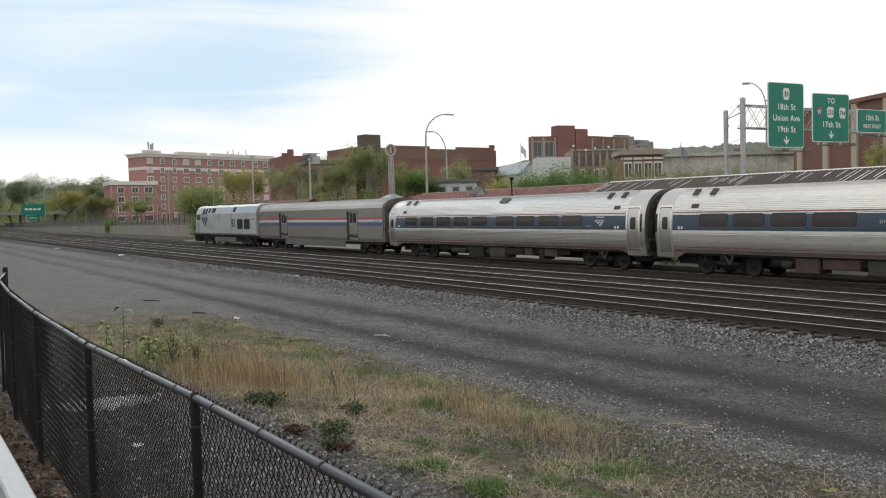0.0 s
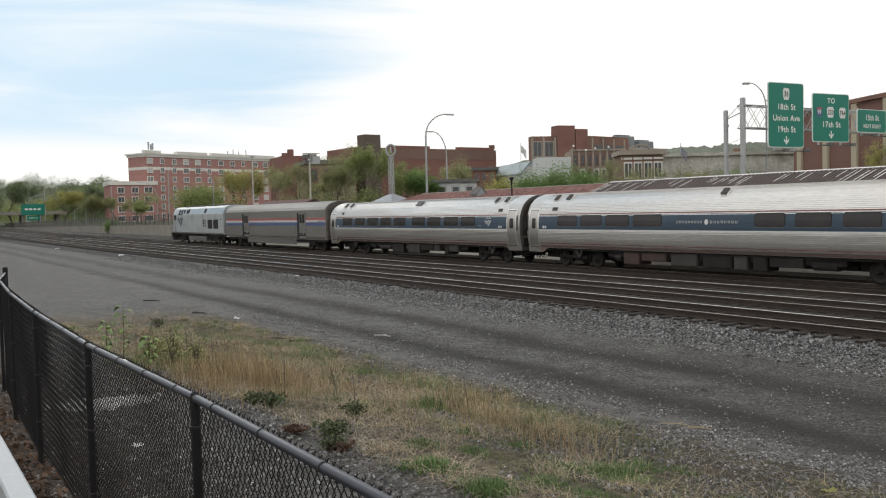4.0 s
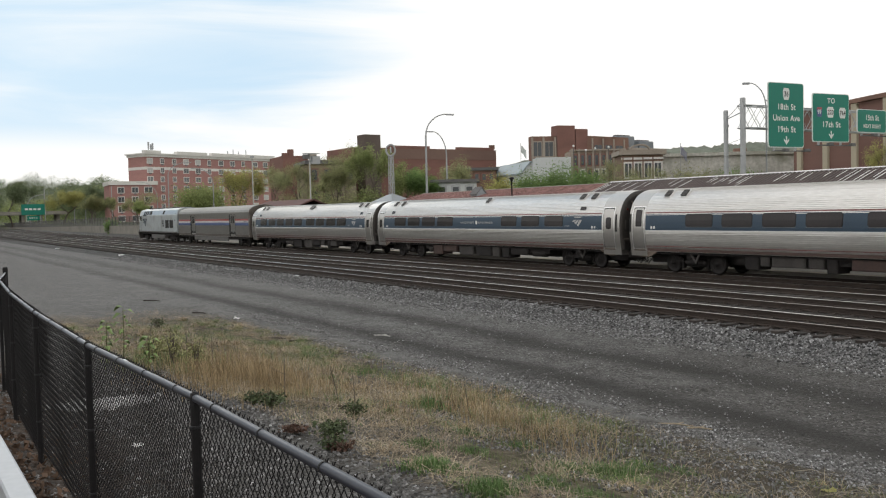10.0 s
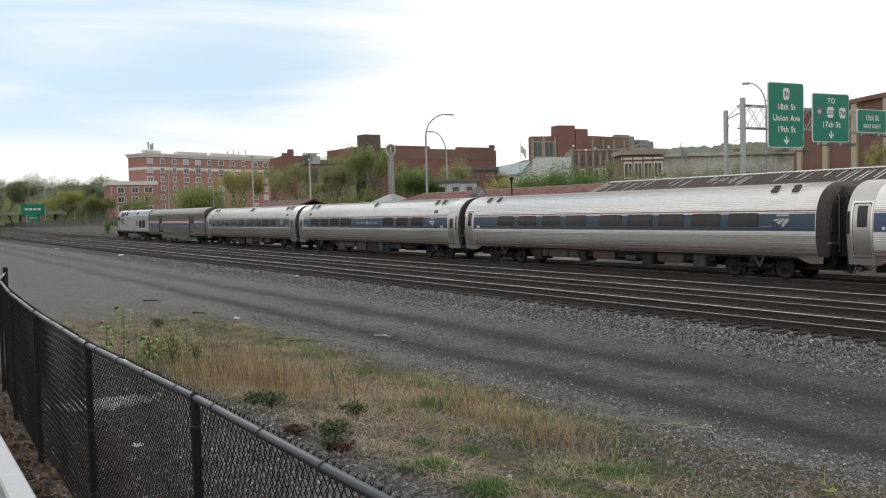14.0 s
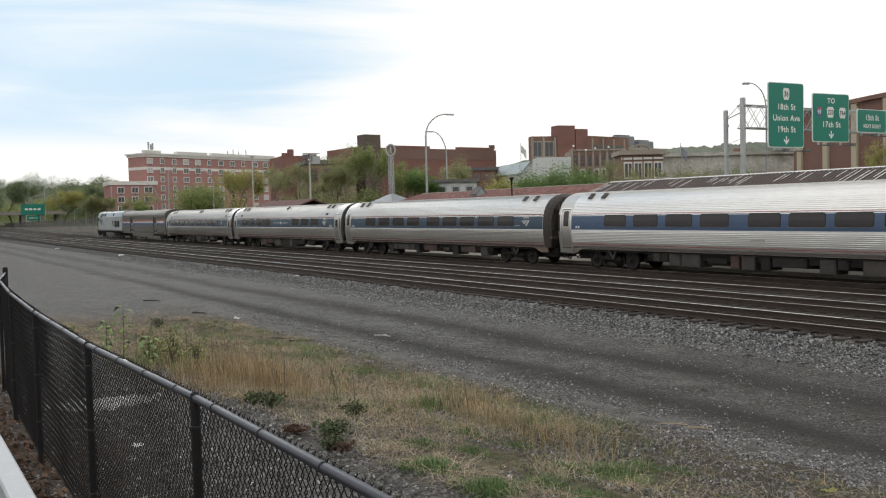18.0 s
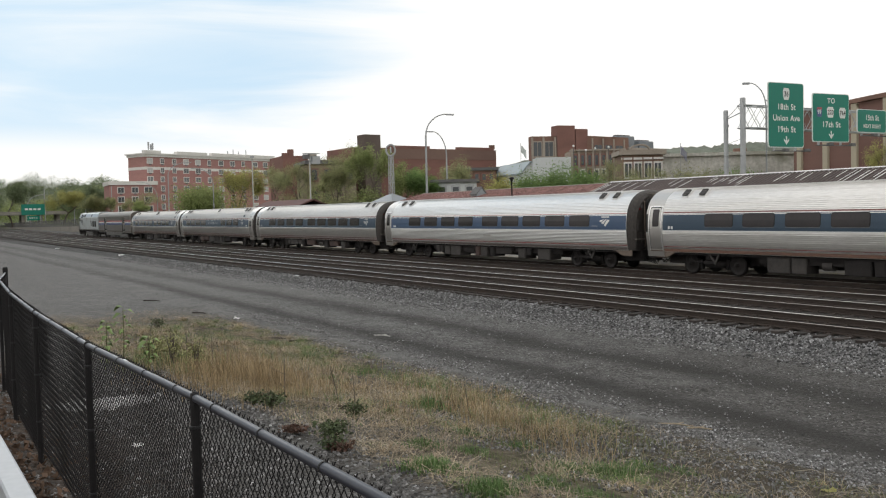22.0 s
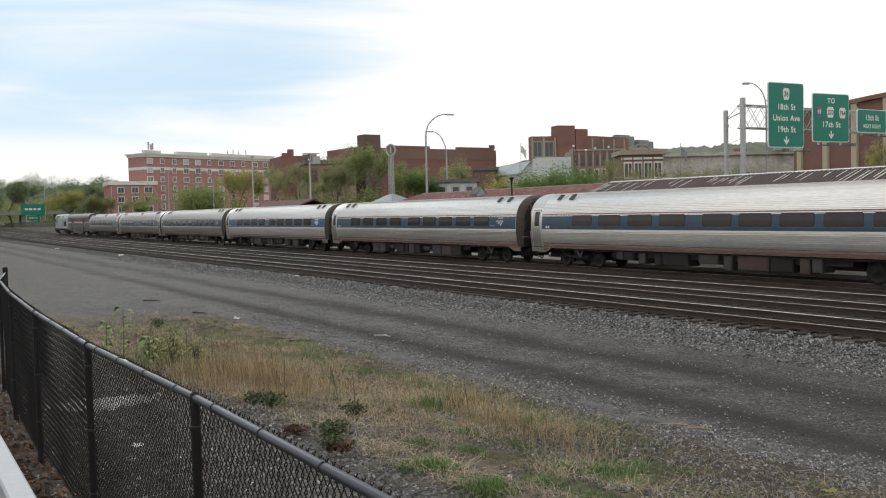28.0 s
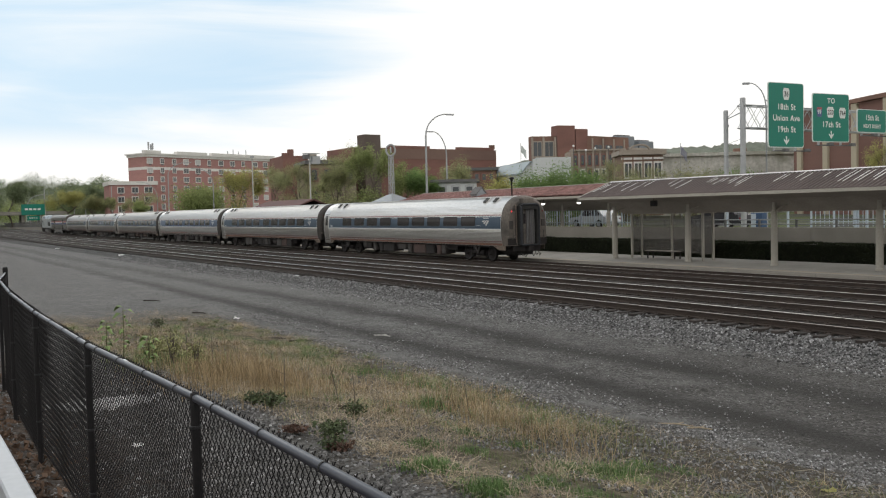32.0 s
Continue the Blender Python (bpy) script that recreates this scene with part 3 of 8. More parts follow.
def lamp_lens(M, x, y, z, r, sx=1):
    M.lathe([(r, 0.0), (r, 0.02), (r * 0.7, 0.045), (r * 0.2, 0.055)], 12, pose(x, y, z, 0, 90 * sx, 0))
    return M


def car_end(car, s, x_end, marker=False, flat=False):
    """The domed end of a car with its diaphragm, door, coupler and hoses."""
    prof = shell(flutes=(), k=1.0)
    M = Mesh()
    n = len(prof)
    for dx, k in (((0.0, 1.0), (0.04, 0.985), (0.08, 0.95), (0.1, 0.9)) if flat else ((0.0, 1.0), (0.18, 0.985), (0.34, 0.94), (0.46, 0.86))):
        M.v += [(s * (x_end + dx), y * k, 0.98 + (z - 0.98) * (1 - (1 - k) * 0.55)) for y, z in prof]
    for i in range(3):
        for j in range(n):
            a, b = i * n + j, i * n + (j + 1) % n
            M.f.append((a, b, b + n, a + n) if s > 0 else (a, a + n, b + n, b))
    M.f.append(tuple(range(3 * n, 4 * n)) if s > 0 else tuple(range(4 * n - 1, 3 * n - 1, -1)))
    # ends that face a gap take the darker copy, its shade painted in
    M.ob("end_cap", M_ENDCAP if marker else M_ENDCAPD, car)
    xf = x_end + (0.1 if flat else 0.46)
    # diaphragm: a ribbed rubber tunnel round the doorway
    M = Mesh()
    outl = lambda g, t: [(-0.74 + g, 1.0), (-0.74 + g, 3.28 - g), (-0.56 + g, 3.46 - g), (0.56 - g, 3.46 - g), (0.74 - g, 3.28 - g), (0.74 - g, 1.0), (0.5, 1.0), (0.5, 3.1), (-0.5, 3.1), (-0.5, 1.0)]
    deps = [(0.0, 0.0), (0.1, 0.0), (0.12, 0.05), (0.16, 0.05), (0.18, 0.0), (0.24, 0.0), (0.26, 0.05), (0.28, 0.05)]
    for d, g in deps:
        M.v += [(s * (xf + d), y, z) for y, z in outl(g, 0)]
    for i in range(len(deps) - 1):
        for j in range(10):
            k, l = i * 10 + j, i * 10 + (j + 1) % 10
            M.f.append((k, l, l + 10, k + 10) if s > 0 else (k, k + 10, l + 10, l))
    e = (len(deps) - 1) * 10
    M.f += [(e + 0, e + 1, e + 8, e + 9), (e + 1, e + 2, e + 3, e + 4, e + 7, e + 8), (e + 4, e + 5, e + 6, e + 7)]
    M.ob("diaphragm", M_RUBBER, car)
    M = Mesh()
    a, b = sorted((s * (xf + 0.0), s * (xf + 0.04)))
    M.box(a, b, -0.49, 0.49, 1.13, 3.11, 0.01)
    door = M.ob("end_door", M_ENDCAP, car)
    M = Mesh()
    a, b = sorted((s * (xf + 0.042), s * (xf + 0.05)))
    M.box(a, b, -0.2 if not marker else -0.44, 0.2 if not marker else -0.16, 2.25, 2.85, 0.003)
    M.ob("end_window", M_GLASS, door)
    M = Mesh()
    a, b = sorted((s * (x_end - 0.6), s * (x_end + 0.75)))
    M.box(a, b, -0.14, 0.14, 0.66, 0.92, 0.03)
    a, b = sorted((s * (x_end + 0.62), s * (x_end + 0.86)))
    M.box(a, b, -0.2, 0.12, 0.62, 0.96, 0.04)
    M.ob("coupler", M_UNDER, car)
    for y, dz in ((-0.75, 0.42), (-0.5, 0.36), (-0.3, 0.3), (0.35, 0.34), (0.6, 0.4), (0.85, 0.36)):
        p = [(s * (x_end + 0.3), y, 0.9), (s * (x_end + 0.42), y, 0.55), (s * (x_end + 0.6), y * 0.9, dz), (s * (x_end + 0.78), y * 0.85, 0.5)]
        Mesh().tube(p, 0.022, 6).ob("brake_hose", M_RUBBER, car)
    for y in (-1.13, 1.13):
        M = Mesh()
        lamp_lens(M, s * (xf - 0.03), y, 2.98, 0.06, s)
        lit = marker and y < 0
        M.ob("marker_light", glow("red_marker_lit", (0.9, 0.04, 0.05), 1.1) if lit else M_REDLENS, car, "lit red marker light" if lit else "")
    for y in (-1.12, 1.12):
        Mesh().tube([(s * (xf - 0.02), y, 1.35), (s * (xf + 0.1), y, 1.35), (s * (xf + 0.1), y, 1.85), (s * (xf - 0.02), y, 1.85)], 0.018, 6).ob("grab_iron", M_UNDERBOX, car)
        a, b = sorted((s * (xf - 0.05), s * (xf + 0.03)))
        Mesh().box(a, b, y - 0.3 if y < 0 else y - 0.32, y + 0.32 if y < 0 else y + 0.3, 1.02, 1.42, 0.03).ob("step_pocket", M_UNDER, car)
        Mesh().box(a, b, y * 0.78 - 0.015, y * 0.78 + 0.015, 1.45, 3.35).ob("corner_seam", M_UNDER, car)
    for y, z, w, h in ((-1.18, 2.2, 0.26, 0.5), (1.15, 2.3, 0.26, 0.4), (-0.95, 3.1, 0.2, 0.16)):
        a, b = sorted((s * (xf - 0.06), s * (xf + 0.05)))
        Mesh().box(a, b, y - w / 2, y + w / 2, z - h / 2, z + h / 2, 0.02).ob("junction_box", M_UNDERBOX, car)
    for y in (-0.86, 0.86):
        Mesh().tube([(s * (xf - 0.03), y, 3.4), (s * (xf + 0.06), y, 3.3), (s * (xf + 0.06), y, 1.2), (s * (xf - 0.1), y, 1.0)], 0.025, 6).ob("end_pipe", M_SKIRT, car)
    Mesh().tube([(s * (xf + 0.285), -0.64, 1.02), (s * (xf + 0.285), -0.66, 3.2), (s * (xf + 0.285), -0.6, 3.33), (s * (xf + 0.285), -0.48, 3.39), (s * (xf + 0.285), 0.48, 3.39), (s * (xf + 0.285), 0.6, 3.33), (s * (xf + 0.285), 0.66, 3.2), (s * (xf + 0.285), 0.64, 1.02), (s * (xf + 0.285), -0.64, 1.02)], 0.07, 8).ob("diaphragm_frame", M_FACEPLATE, car, "dark blue-grey face frame")
    a, b = sorted((s * (xf - 0.28), s * (xf + 0.02)))
    Mesh().box(a, b, -0.52, 0.52, 3.46, 3.74, 0.03).ob("roof_fairing", M_ENDCAP, car)
    if marker:
        for k in range(5):
            y = -0.1 + k * 0.125
            Mesh().tube([(s * (xf + 0.05), y, 1.1), (s * (xf + 0.08), y + 0.02 * (-1) ** k, 2.0), (s * (xf + 0.05), y, 3.08)], 0.05, 8).ob("curtain_fold", M_CURTAIN, door, "grey folded canvas curtain")
    for y in (-1, 1):
        a, b = sorted((s * (xf - 0.12), s * (xf + 0.06)))
        Mesh().box(a, b, y * 1.1 - 0.32, y * 1.1 + 0.32, 1.5, 1.56, 0.02).ob("corner_ledge", M_ENDCAP, car)
    a, b = sorted((s * (x_end - 0.1), s * (x_end + 0.42)))
    Mesh().box(a, b, -1.0, 1.0, 0.62, 1.02, 0.05).ob("buffer_beam", M_UNDER, car)
    Mesh().tube([(s * (xf + 0.08), -1.05, 1.6), (s * (xf + 0.08), -0.75, 1.62)], 0.016, 6).ob("grab_iron", M_UNDERBOX, car)


M_FACEPLATE = surf("dark_face_plate", (0.045, 0.048, 0.055), (0.028, 0.03, 0.035), 2, 20, 0.6, 0.2, 0.05)
M_CURTAIN = surf("grey_canvas", (0.19, 0.185, 0.185), (0.12, 0.117, 0.117), 1.5, 20, 0.85, 0.0, 0.1, stretch=(1, 1, 0.2))
# the end paint again, with the shade between coupled cars in its colour
M_ENDCAPD = surf("gap_shaded_end_paint", (0.075, 0.066, 0.06), (0.04, 0.036, 0.033), 0.8, 14, 0.6, 0.2, 0.05, stretch=(1, 1, 0.5))
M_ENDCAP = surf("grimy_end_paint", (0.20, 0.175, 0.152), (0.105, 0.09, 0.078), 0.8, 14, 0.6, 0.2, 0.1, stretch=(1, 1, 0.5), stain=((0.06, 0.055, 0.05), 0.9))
M_REDLENS = surf("dark_red_lens", (0.16, 0.02, 0.02), (0.12, 0.015, 0.015), 5, 30, 0.2, bump=0)
M_SKIRT = surf("brown_stained_skirt", (0.24, 0.19, 0.155), (0.17, 0.135, 0.11), 0.8, 12, 0.5, 0.5, 0.05)
M_RUSTBOX = surf("rust_brown_box", (0.095, 0.06, 0.052), (0.06, 0.042, 0.038), 2, 20, 0.7, 0.1, 0.1)
M_STRIPEPALE = surf("soiled_white_lettering", (0.5, 0.5, 0.5), (0.42, 0.42, 0.42), 1, 10, 0.5, bump=0)
M_VENT = surf("dark_roof_vent", (0.11, 0.105, 0.10), (0.07, 0.068, 0.065), 3, 20, 0.6, 0.4)


def swoosh(parent, x, z, w, mat, s=-1, side=SIDE, off=0.012):
    """Three slanted pale bars that stand for the operator's mark."""
    shapes = (((-0.5, 0.24), (-0.36, 0.32), (-0.04, 0.36), (-0.28, 0.2)), ((-0.3, 0.13), (-0.2, 0.2), (0.08, 0.36), (0.2, 0.36), (-0.08, 0.04)), ((-0.02, -0.02), (0.26, 0.35), (0.5, 0.32), (0.12, -0.1)))
    for pts in shapes:
        M = Mesh()
        M.add([(x + p * w, s * (half(z + r * w, side) + off), z + r * w) for p, r in pts], [tuple(range(len(pts)))])
        M.ob("mark_bar", mat, parent)
    M = Mesh()
    M.add([(x + p * w, s * (half(z + 0.5 * w, side) + off), z + r * w) for p, r in ((-0.3, 0.47), (0.42, 0.47), (0.42, 0.55), (-0.3, 0.55))], [(0, 1, 2, 3)])
    M.ob("mark_bar", mat, parent)


def bars(parent, x0, x1, z0, z1, n, mat, s=-1, side=SIDE, off=0.012, seed=1):
    """Unreadable lettering as a row of short bars, one mesh."""
    r = random.Random(seed)
    M = Mesh()
    w = (x1 - x0) / n
    for i in range(n):
        M.add([(x0 + w * (i + a), s * (half(z, side) + off), z) for a, z in ((0.12, z0), (0.3, z0), (0.3, z1), (0.12, z1))], [(0, 1, 2, 3)])
        zm = z0 + (z1 - z0) * r.choice((0.1, 0.5, 0.85))
        M.add([(x0 + w * (i + a), s * (half(z, side) + off), z) for a, z in ((0.3, zm - 0.012), (0.72, zm - 0.012), (0.72, zm + 0.012), (0.3, zm + 0.012))], [(0, 1, 2, 3)])
        M.add([(x0 + w * (i + a), s * (half(z, side) + off), z) for a, z in ((0.58, z0), (0.74, z0), (0.74, z1), (0.58, z1))], [(0, 1, 2, 3)])
    return M.ob("lettering_bars", mat, parent, kind="stuff")


def coach(name, label, windows, doors, dirty=0.0, blank=None, hatch=False, seed=0, vents=((-10.9, -10.45), (-9.9, -9.45), (9.5, 9.95), (10.5, 10.95)), marker=False, tall=True):
    car = thing(name, label, "passenger car", "passenger cars of the train")
    rnd = random.Random(seed)
    steel = M_STEEL if not dirty else (M_STEELDUSTY if dirty < 0.8 else M_STEELDIRTY)
    front = -1 in doors
    rear = 1 in doors
    xa, xb = (-11.66 if front else -12.25), (11.34 if rear else 11.97)
    M = Mesh()
    M.prism_x(shell(flutes=((1.3, 1.92, 0.0026 if dirty else 0.0055), (2.86, 3.62, 0.0115 if dirty else 0.012))), xa, xb)
    M.ob("body", steel, car)
    for s in doors:
        a, b = (-12.7, xa - 0.001) if s < 0 else (xb + 0.001, 12.6)
        M = Mesh()
        prof = [(y, z) if z > 1.0 else (y, 0.76 if abs(y) > 1.3 else z) for y, z in shell(flutes=())]
        M.prism_x(prof, a, b)
        M.ob("vestibule", M_VEST, car)
        d0, d1 = (-12.5, -11.72) if s < 0 else (11.4, 12.22)
        for side_s in (-1, 1):
            M = Mesh()
            ring_plate(M, d0 + 0.05, d1 - 0.05, 1.12, 3.02, 0.1, 0.05, 0.012, side_s)
            seal = M.ob("door_seal", M_RUBBER, car)
            M = Mesh()
            round_plate(M, d0 + 0.05, d1 - 0.05, 1.12, 3.02, 0.1, 0.014, side_s)
            dr = M.ob("side_door", M_VEST, car)
            for px in (d0, d1):
                M = Mesh()
                strip(M, px - 0.03, px + 0.03, 1.05, 3.12, 0.024, sides=(side_s,), n=10, thick=0.02)
                M.ob("door_post", M_STEEL, car, "bright polished door post")
            M = Mesh()
            strip(M, d0, d1, 3.06, 3.12, 0.03, sides=(side_s,), n=2, thick=0.025)
            M.ob("door_header", M_STEEL, car)
            M = Mesh()
            strip(M, d0 + 0.02, d1 - 0.02, 1.0, 1.06, 0.03, sides=(side_s,), n=1, thick=0.025)
            M.ob("door_step", M_SKIRT, car)
            M = Mesh()
            if tall:
                round_plate(M, d0 + 0.22, d1 - 0.16, 2.15, 2.95, 0.06, 0.02, side_s)
            else:
                round_plate(M, d0 + 0.24, d1 - 0.2, 2.02, 2.6, 0.1, 0.02, side_s)
            M.ob("door_window", M_GLASS, dr)
            M = Mesh()
            h = d0 - 0.14 if s < 0 else d1 + 0.14
            strip(M, h - 0.05, h + 0.05, 1.9, 2.75, 0.014, sides=(side_s,))
            M.ob("door_pocket", M_RUBBER, car)
    car_end(car, -1, 12.7 if front else 12.25, flat=front)
    car_end(car, 1, 12.6 if rear else 11.97, marker, flat=rear)
    M = Mesh()
    strip(M, xa + 0.02, xb - 0.02, 1.985, 2.735, 0.003, thick=0.006)
    M.ob("blue_band", M_BLUE if dirty else M_BLUECLEAN, car, "dark blue painted band")
    M = Mesh()
    strip(M, xa + 0.02, xb - 0.02, 1.93, 1.983, 0.026, n=2, thick=0.02)
    M.ob("white_line", M_WHITEBAND, car, "white painted line")
    M = Mesh()
    strip(M, xa + 0.02, xb - 0.02, 2.765, 2.80 if not dirty else 2.825, 0.006, n=2)
    M.ob("red_line", M_REDBAND if dirty else M_REDCLEAN, car, "thin red painted line")
    M = Mesh()
    strip(M, xa + 0.02, xb - 0.02, 1.215, 1.25, 0.012, n=1)
    M.ob("red_line", M_REDBAND if dirty else M_REDCLEAN, car, "thin red painted line")
    M = Mesh()
    strip(M, xa + 0.02, xb - 0.02, 1.0, 1.13, 0.006, n=2)
    M.ob("sill_band", M_BROWNSILL if dirty > 0.8 else (M_RUSTSILL if dirty else M_SILL), car, "brown-stained side sill" if dirty else "grimy grey side sill")
    for x0, x1 in windows:
        for s in (-1, 1):
            M = Mesh()
            ring_plate(M, x0 + 0.02, x1 - 0.02, 2.17, 2.69, 0.1, 0.03, 0.013, s)
            fr = M.ob("window_frame", M_RUBBER, car)
            M = Mesh()
            round_plate(M, x0 + 0.02, x1 - 0.02, 2.17, 2.69, 0.1, 0.014, s)
            M.ob("pane", M_GLASS, fr)
            M = Mesh()
            strip(M, x0 + 0.02, x1 - 0.02, 2.125, 2.15, 0.018, sides=(s,), n=1, thick=0.015)
            M.ob("window_sill", M_DULLSILL, fr)
            M = Mesh()
            strip(M, x0 + 0.06, x1 - 0.06, 2.715, 2.735, 0.02, sides=(s,), n=1, thick=0.018)
            M.ob("drip_rail", M_DULLSILL, fr)
    if blank:
        bars(car, blank[0], blank[1] - 1.95, 2.3, 2.42, 9, M_STRIPEPALE, seed=3)
        bars(car, blank[0] + 1.95, blank[1], 2.3, 2.42, 8, M_STRIPEPALE, seed=4)
        M = Mesh()
        c = (blank[0] + blank[1]) / 2
        ring_plate(M, c - 0.07, c + 0.07, 2.27, 2.45, 0.066, 0.03, 0.012)
        M.ob("round_mark", M_WHITEBAND, car)
    lx = 10.42 if not rear else 9.45
    swoosh(car, lx, 2.22, 0.78, M_STRIPEPALE if dirty else M_WHITEBAND)
    bars(car, 9.42 if not rear else 8.45, 9.95 if not rear else 8.85, 2.14, 2.19, 5, M_GALV, seed=seed + 9)
    if rear:
        M = Mesh()
        for k in (10.55, 10.75):
            M.add([(k, -half(2.1) - 0.012, 2.05), (k + 0.12, -half(2.1) - 0.012, 2.05), (k + 0.12, -half(2.2) - 0.012, 2.17), (k, -half(2.2) - 0.012, 2.17)], [(0, 1, 2, 3)])
        M.ob("lettering_bars", M_WHITEBAND, car, kind="stuff")
    if front:
        M = Mesh()
        for k in (-11.3, -11.12):
            M.add([(k, -half(2.1) - 0.012, 2.05), (k + 0.12, -half(2.1) - 0.012, 2.05), (k + 0.12, -half(2.2) - 0.012, 2.17), (k, -half(2.2) - 0.012, 2.17)], [(0, 1, 2, 3)])
        M.ob("lettering_bars", M_WHITEBAND, car, kind="stuff")
    for a, b in vents:
        M = Mesh()
        at = pose((a + b) / 2, -0.97, 3.645, 40, 0, 0)
        M.box(-0.16, 0.16, -0.2, 0.2, 0.03, 0.09, 0.02, at)
        vent = M.ob("roof_vent", M_VENT, car)
        Mesh().box(-0.21, 0.21, -0.26, 0.25, -0.02, 0.035, 0.012, at).ob("vent_frame", M_STEEL, vent, "pale metal frame")
        for k in range(3):
            Mesh().box(-0.14, 0.14, -0.13 + k * 0.12, -0.1 + k * 0.12, 0.085, 0.1, 0, at).ob("vent_louvre", M_UNDER, vent)
    M = Mesh()
    for s in (-1, 1):
        M.box(xa, xb, s * 0.62 - 0.02, s * 0.62 + 0.02, 3.81, 3.85)
    M.ob("roof_seam", steel, car)
    if hatch:
        M = Mesh()
        ring_plate(M, 0.45, 2.75, 3.02, 3.3, 0.03, 0.03, 0.022)
        M.ob("side_hatch", M_STEELDIRTY, car)
        M = Mesh()
        M.box(-0.4, 0.4, -0.2, 0.2, 0, 0.06, 0.02, pose(0.7, -1.02, 3.62, 42, 0, 0))
        M.ob("roof_vent", M_VENT, car)
    M = Mesh()
    a = rnd.uniform(-0.4, 0.2)
    strip(M, a, a + 0.75, 1.52, 1.66, 0.02, sides=(-1,), n=2)
    M.ob("filler_panel", M_STEELDIRTY, car)
    if rear or blank:
        for x in ([9.6, -10.6] if blank else [10.4, -10.7]):
            M = Mesh()
            strip(M, x, x + 0.42, 2.98, 3.16, 0.024, sides=(-1,), n=2)
            M.ob("route_sign", M_GLASS, car)
    # underneath
    M = Mesh()
    M.box(-11.2, 11.2, -1.3, 1.3, 0.86, 1.0)
    M.box(-12.2, 12.2, -0.25, 0.25, 0.7, 0.9)
    M.box(-6.6, 6.6, -0.45, 0.5, 0.42, 0.88)
    for s in (-1, 1):
        a, b = sorted((s * 10.9, s * 12.15))
        M.box(a, b, -1.25, 1.25, 0.86, 1.0)
        M.box(a, b, -0.6, 0.6, 0.42, 0.88)
        a, b = sorted((s * 6.7, s * 10.8))
        M.box(a, b, -0.4, 0.4, 0.42, 0.88)
    M.box(-6.6, 6.6, -1.15, -0.4, 0.62, 0.88)
    M.tube([(-6.3, -0.9, 0.72), (6.3, -0.9, 0.72)], 0.04, 6)
    M.ob("underframe", M_UNDER, car)
    x = -6.1
    while x < 6.3:
        w = rnd.choice([0.45, 0.7, 1.1, 1.6])
        if x + w > 6.5:
            break
        zb = rnd.choice([0.26, 0.3, 0.34, 0.5])
        M = Mesh()
        if rnd.random() < 0.22:
            M.tube([(x, -1.0, 0.62), (x + w, -1.0, 0.62)], 0.2, 14)
        else:
            M.box(x, x + w, -1.32, -0.5, zb, 0.9, 0.03)
            M.box(x + 0.05, x + w - 0.05, -1.335, -1.318, zb + 0.06, 0.84)
        M.ob("equipment_box", rnd.choice((M_UNDERBOX, M_UNDERBOX, M_UNDER, M_UNDER, M_RUSTBOX)), car)
        x += w + rnd.choice([0.06, 0.12, 0.3, 0.6])
    for s in (-1, 1):
        add_truck(car, s * 9.07 - (0.0 if rear else 0.2 if s < 0 else 0.38), TRUCK_COACH, WHEEL_COACH, 2.59, 0.457, brace=0.75)
        # skirt corners ahead of the truck
        for y in (-1.46, 1.42):
            M = Mesh()
            M.prism_y([(s * 12.2, 1.0), (s * 10.95, 1.0), (s * 11.4, 0.78), (s * 11.6, 0.72), (s * 12.2, 0.72)], y, y + 0.04)
            M.ob("corner_skirt", M_SKIRT, car)
    return car


LONG9 = [(-9.15, -7.6), (-7.1, -5.5), (-5.0, -3.4), (-2.95, -1.35), (-0.35, 1.25), (1.63, 3.28), (3.67, 5.26), (5.67, 7.32), (7.72, 9.3)]
CARS = []


def build_coaches():
    CARS.append((coach("passenger_coach", "stainless steel coach with blue window band and two end doors", [(-10.3, -8.7), (-8.2, -6.6), (-6.15, -4.55), (-4.1, -2.5), (-2.1, -0.45), (0.46, 2.15), (2.5, 4.12), (4.52, 6.2), (6.5, 8.1)], (-1, 1), dirty=1.0, hatch=True, seed=1, tall=False), 1))
    CARS.append((coach("cafe_car", "stainless steel cafe car with lettered blue band and windowless middle", [(-10.06, -8.5), (-8.2, -6.62), (-6.3, -4.66), (-4.38, -2.5), (2.7, 4.2), (4.65, 6.27), (6.75, 8.3)], (-1, 1), dirty=1.0, blank=(-1.6, 1.9), seed=2, vents=((-10.9, -10.45), (-9.9, -9.45), (0.5, 0.95), (9.1, 9.55), (10.0, 10.45)), tall=False), 2))
    for k, (label, dirty, seed) in enumerate((("grimy stainless steel coach with blue window band and front door", 1.0, 3), ("cleaner stainless steel coach with bright blue window band", 0.0, 4), ("grimy stainless steel coach with dull blue window band", 0.5, 5), ("grimy stainless last coach with red tail light lit", 0.5, 6))):
        CARS.append((coach("passenger_coach", label, LONG9, (-1,), dirty=dirty, seed=seed, marker=(k == 3)), 3 + k))


build_coaches()

M_BAGGREY = surf("grey_stainless_panel", (0.58, 0.565, 0.55), (0.47, 0.455, 0.44), 0.5, 10, 0.36, 0.9, 0.0, stretch=(0.3, 1, 1))
M_BAGSKIRT = surf("grey_skirt", (0.19, 0.18, 0.175), (0.14, 0.135, 0.13), 0.5, 10, 0.6, 0.4, 0.05)
M_STRIPEWHITE = surf("dull_white_stripe", (0.62, 0.60, 0.59), (0.54, 0.52, 0.51), 1, 10, 0.5, bump=0)
M_STRIPERED = surf("red_stripe", (0.41, 0.11, 0.11), (0.34, 0.095, 0.095), 1, 10, 0.45, bump=0)
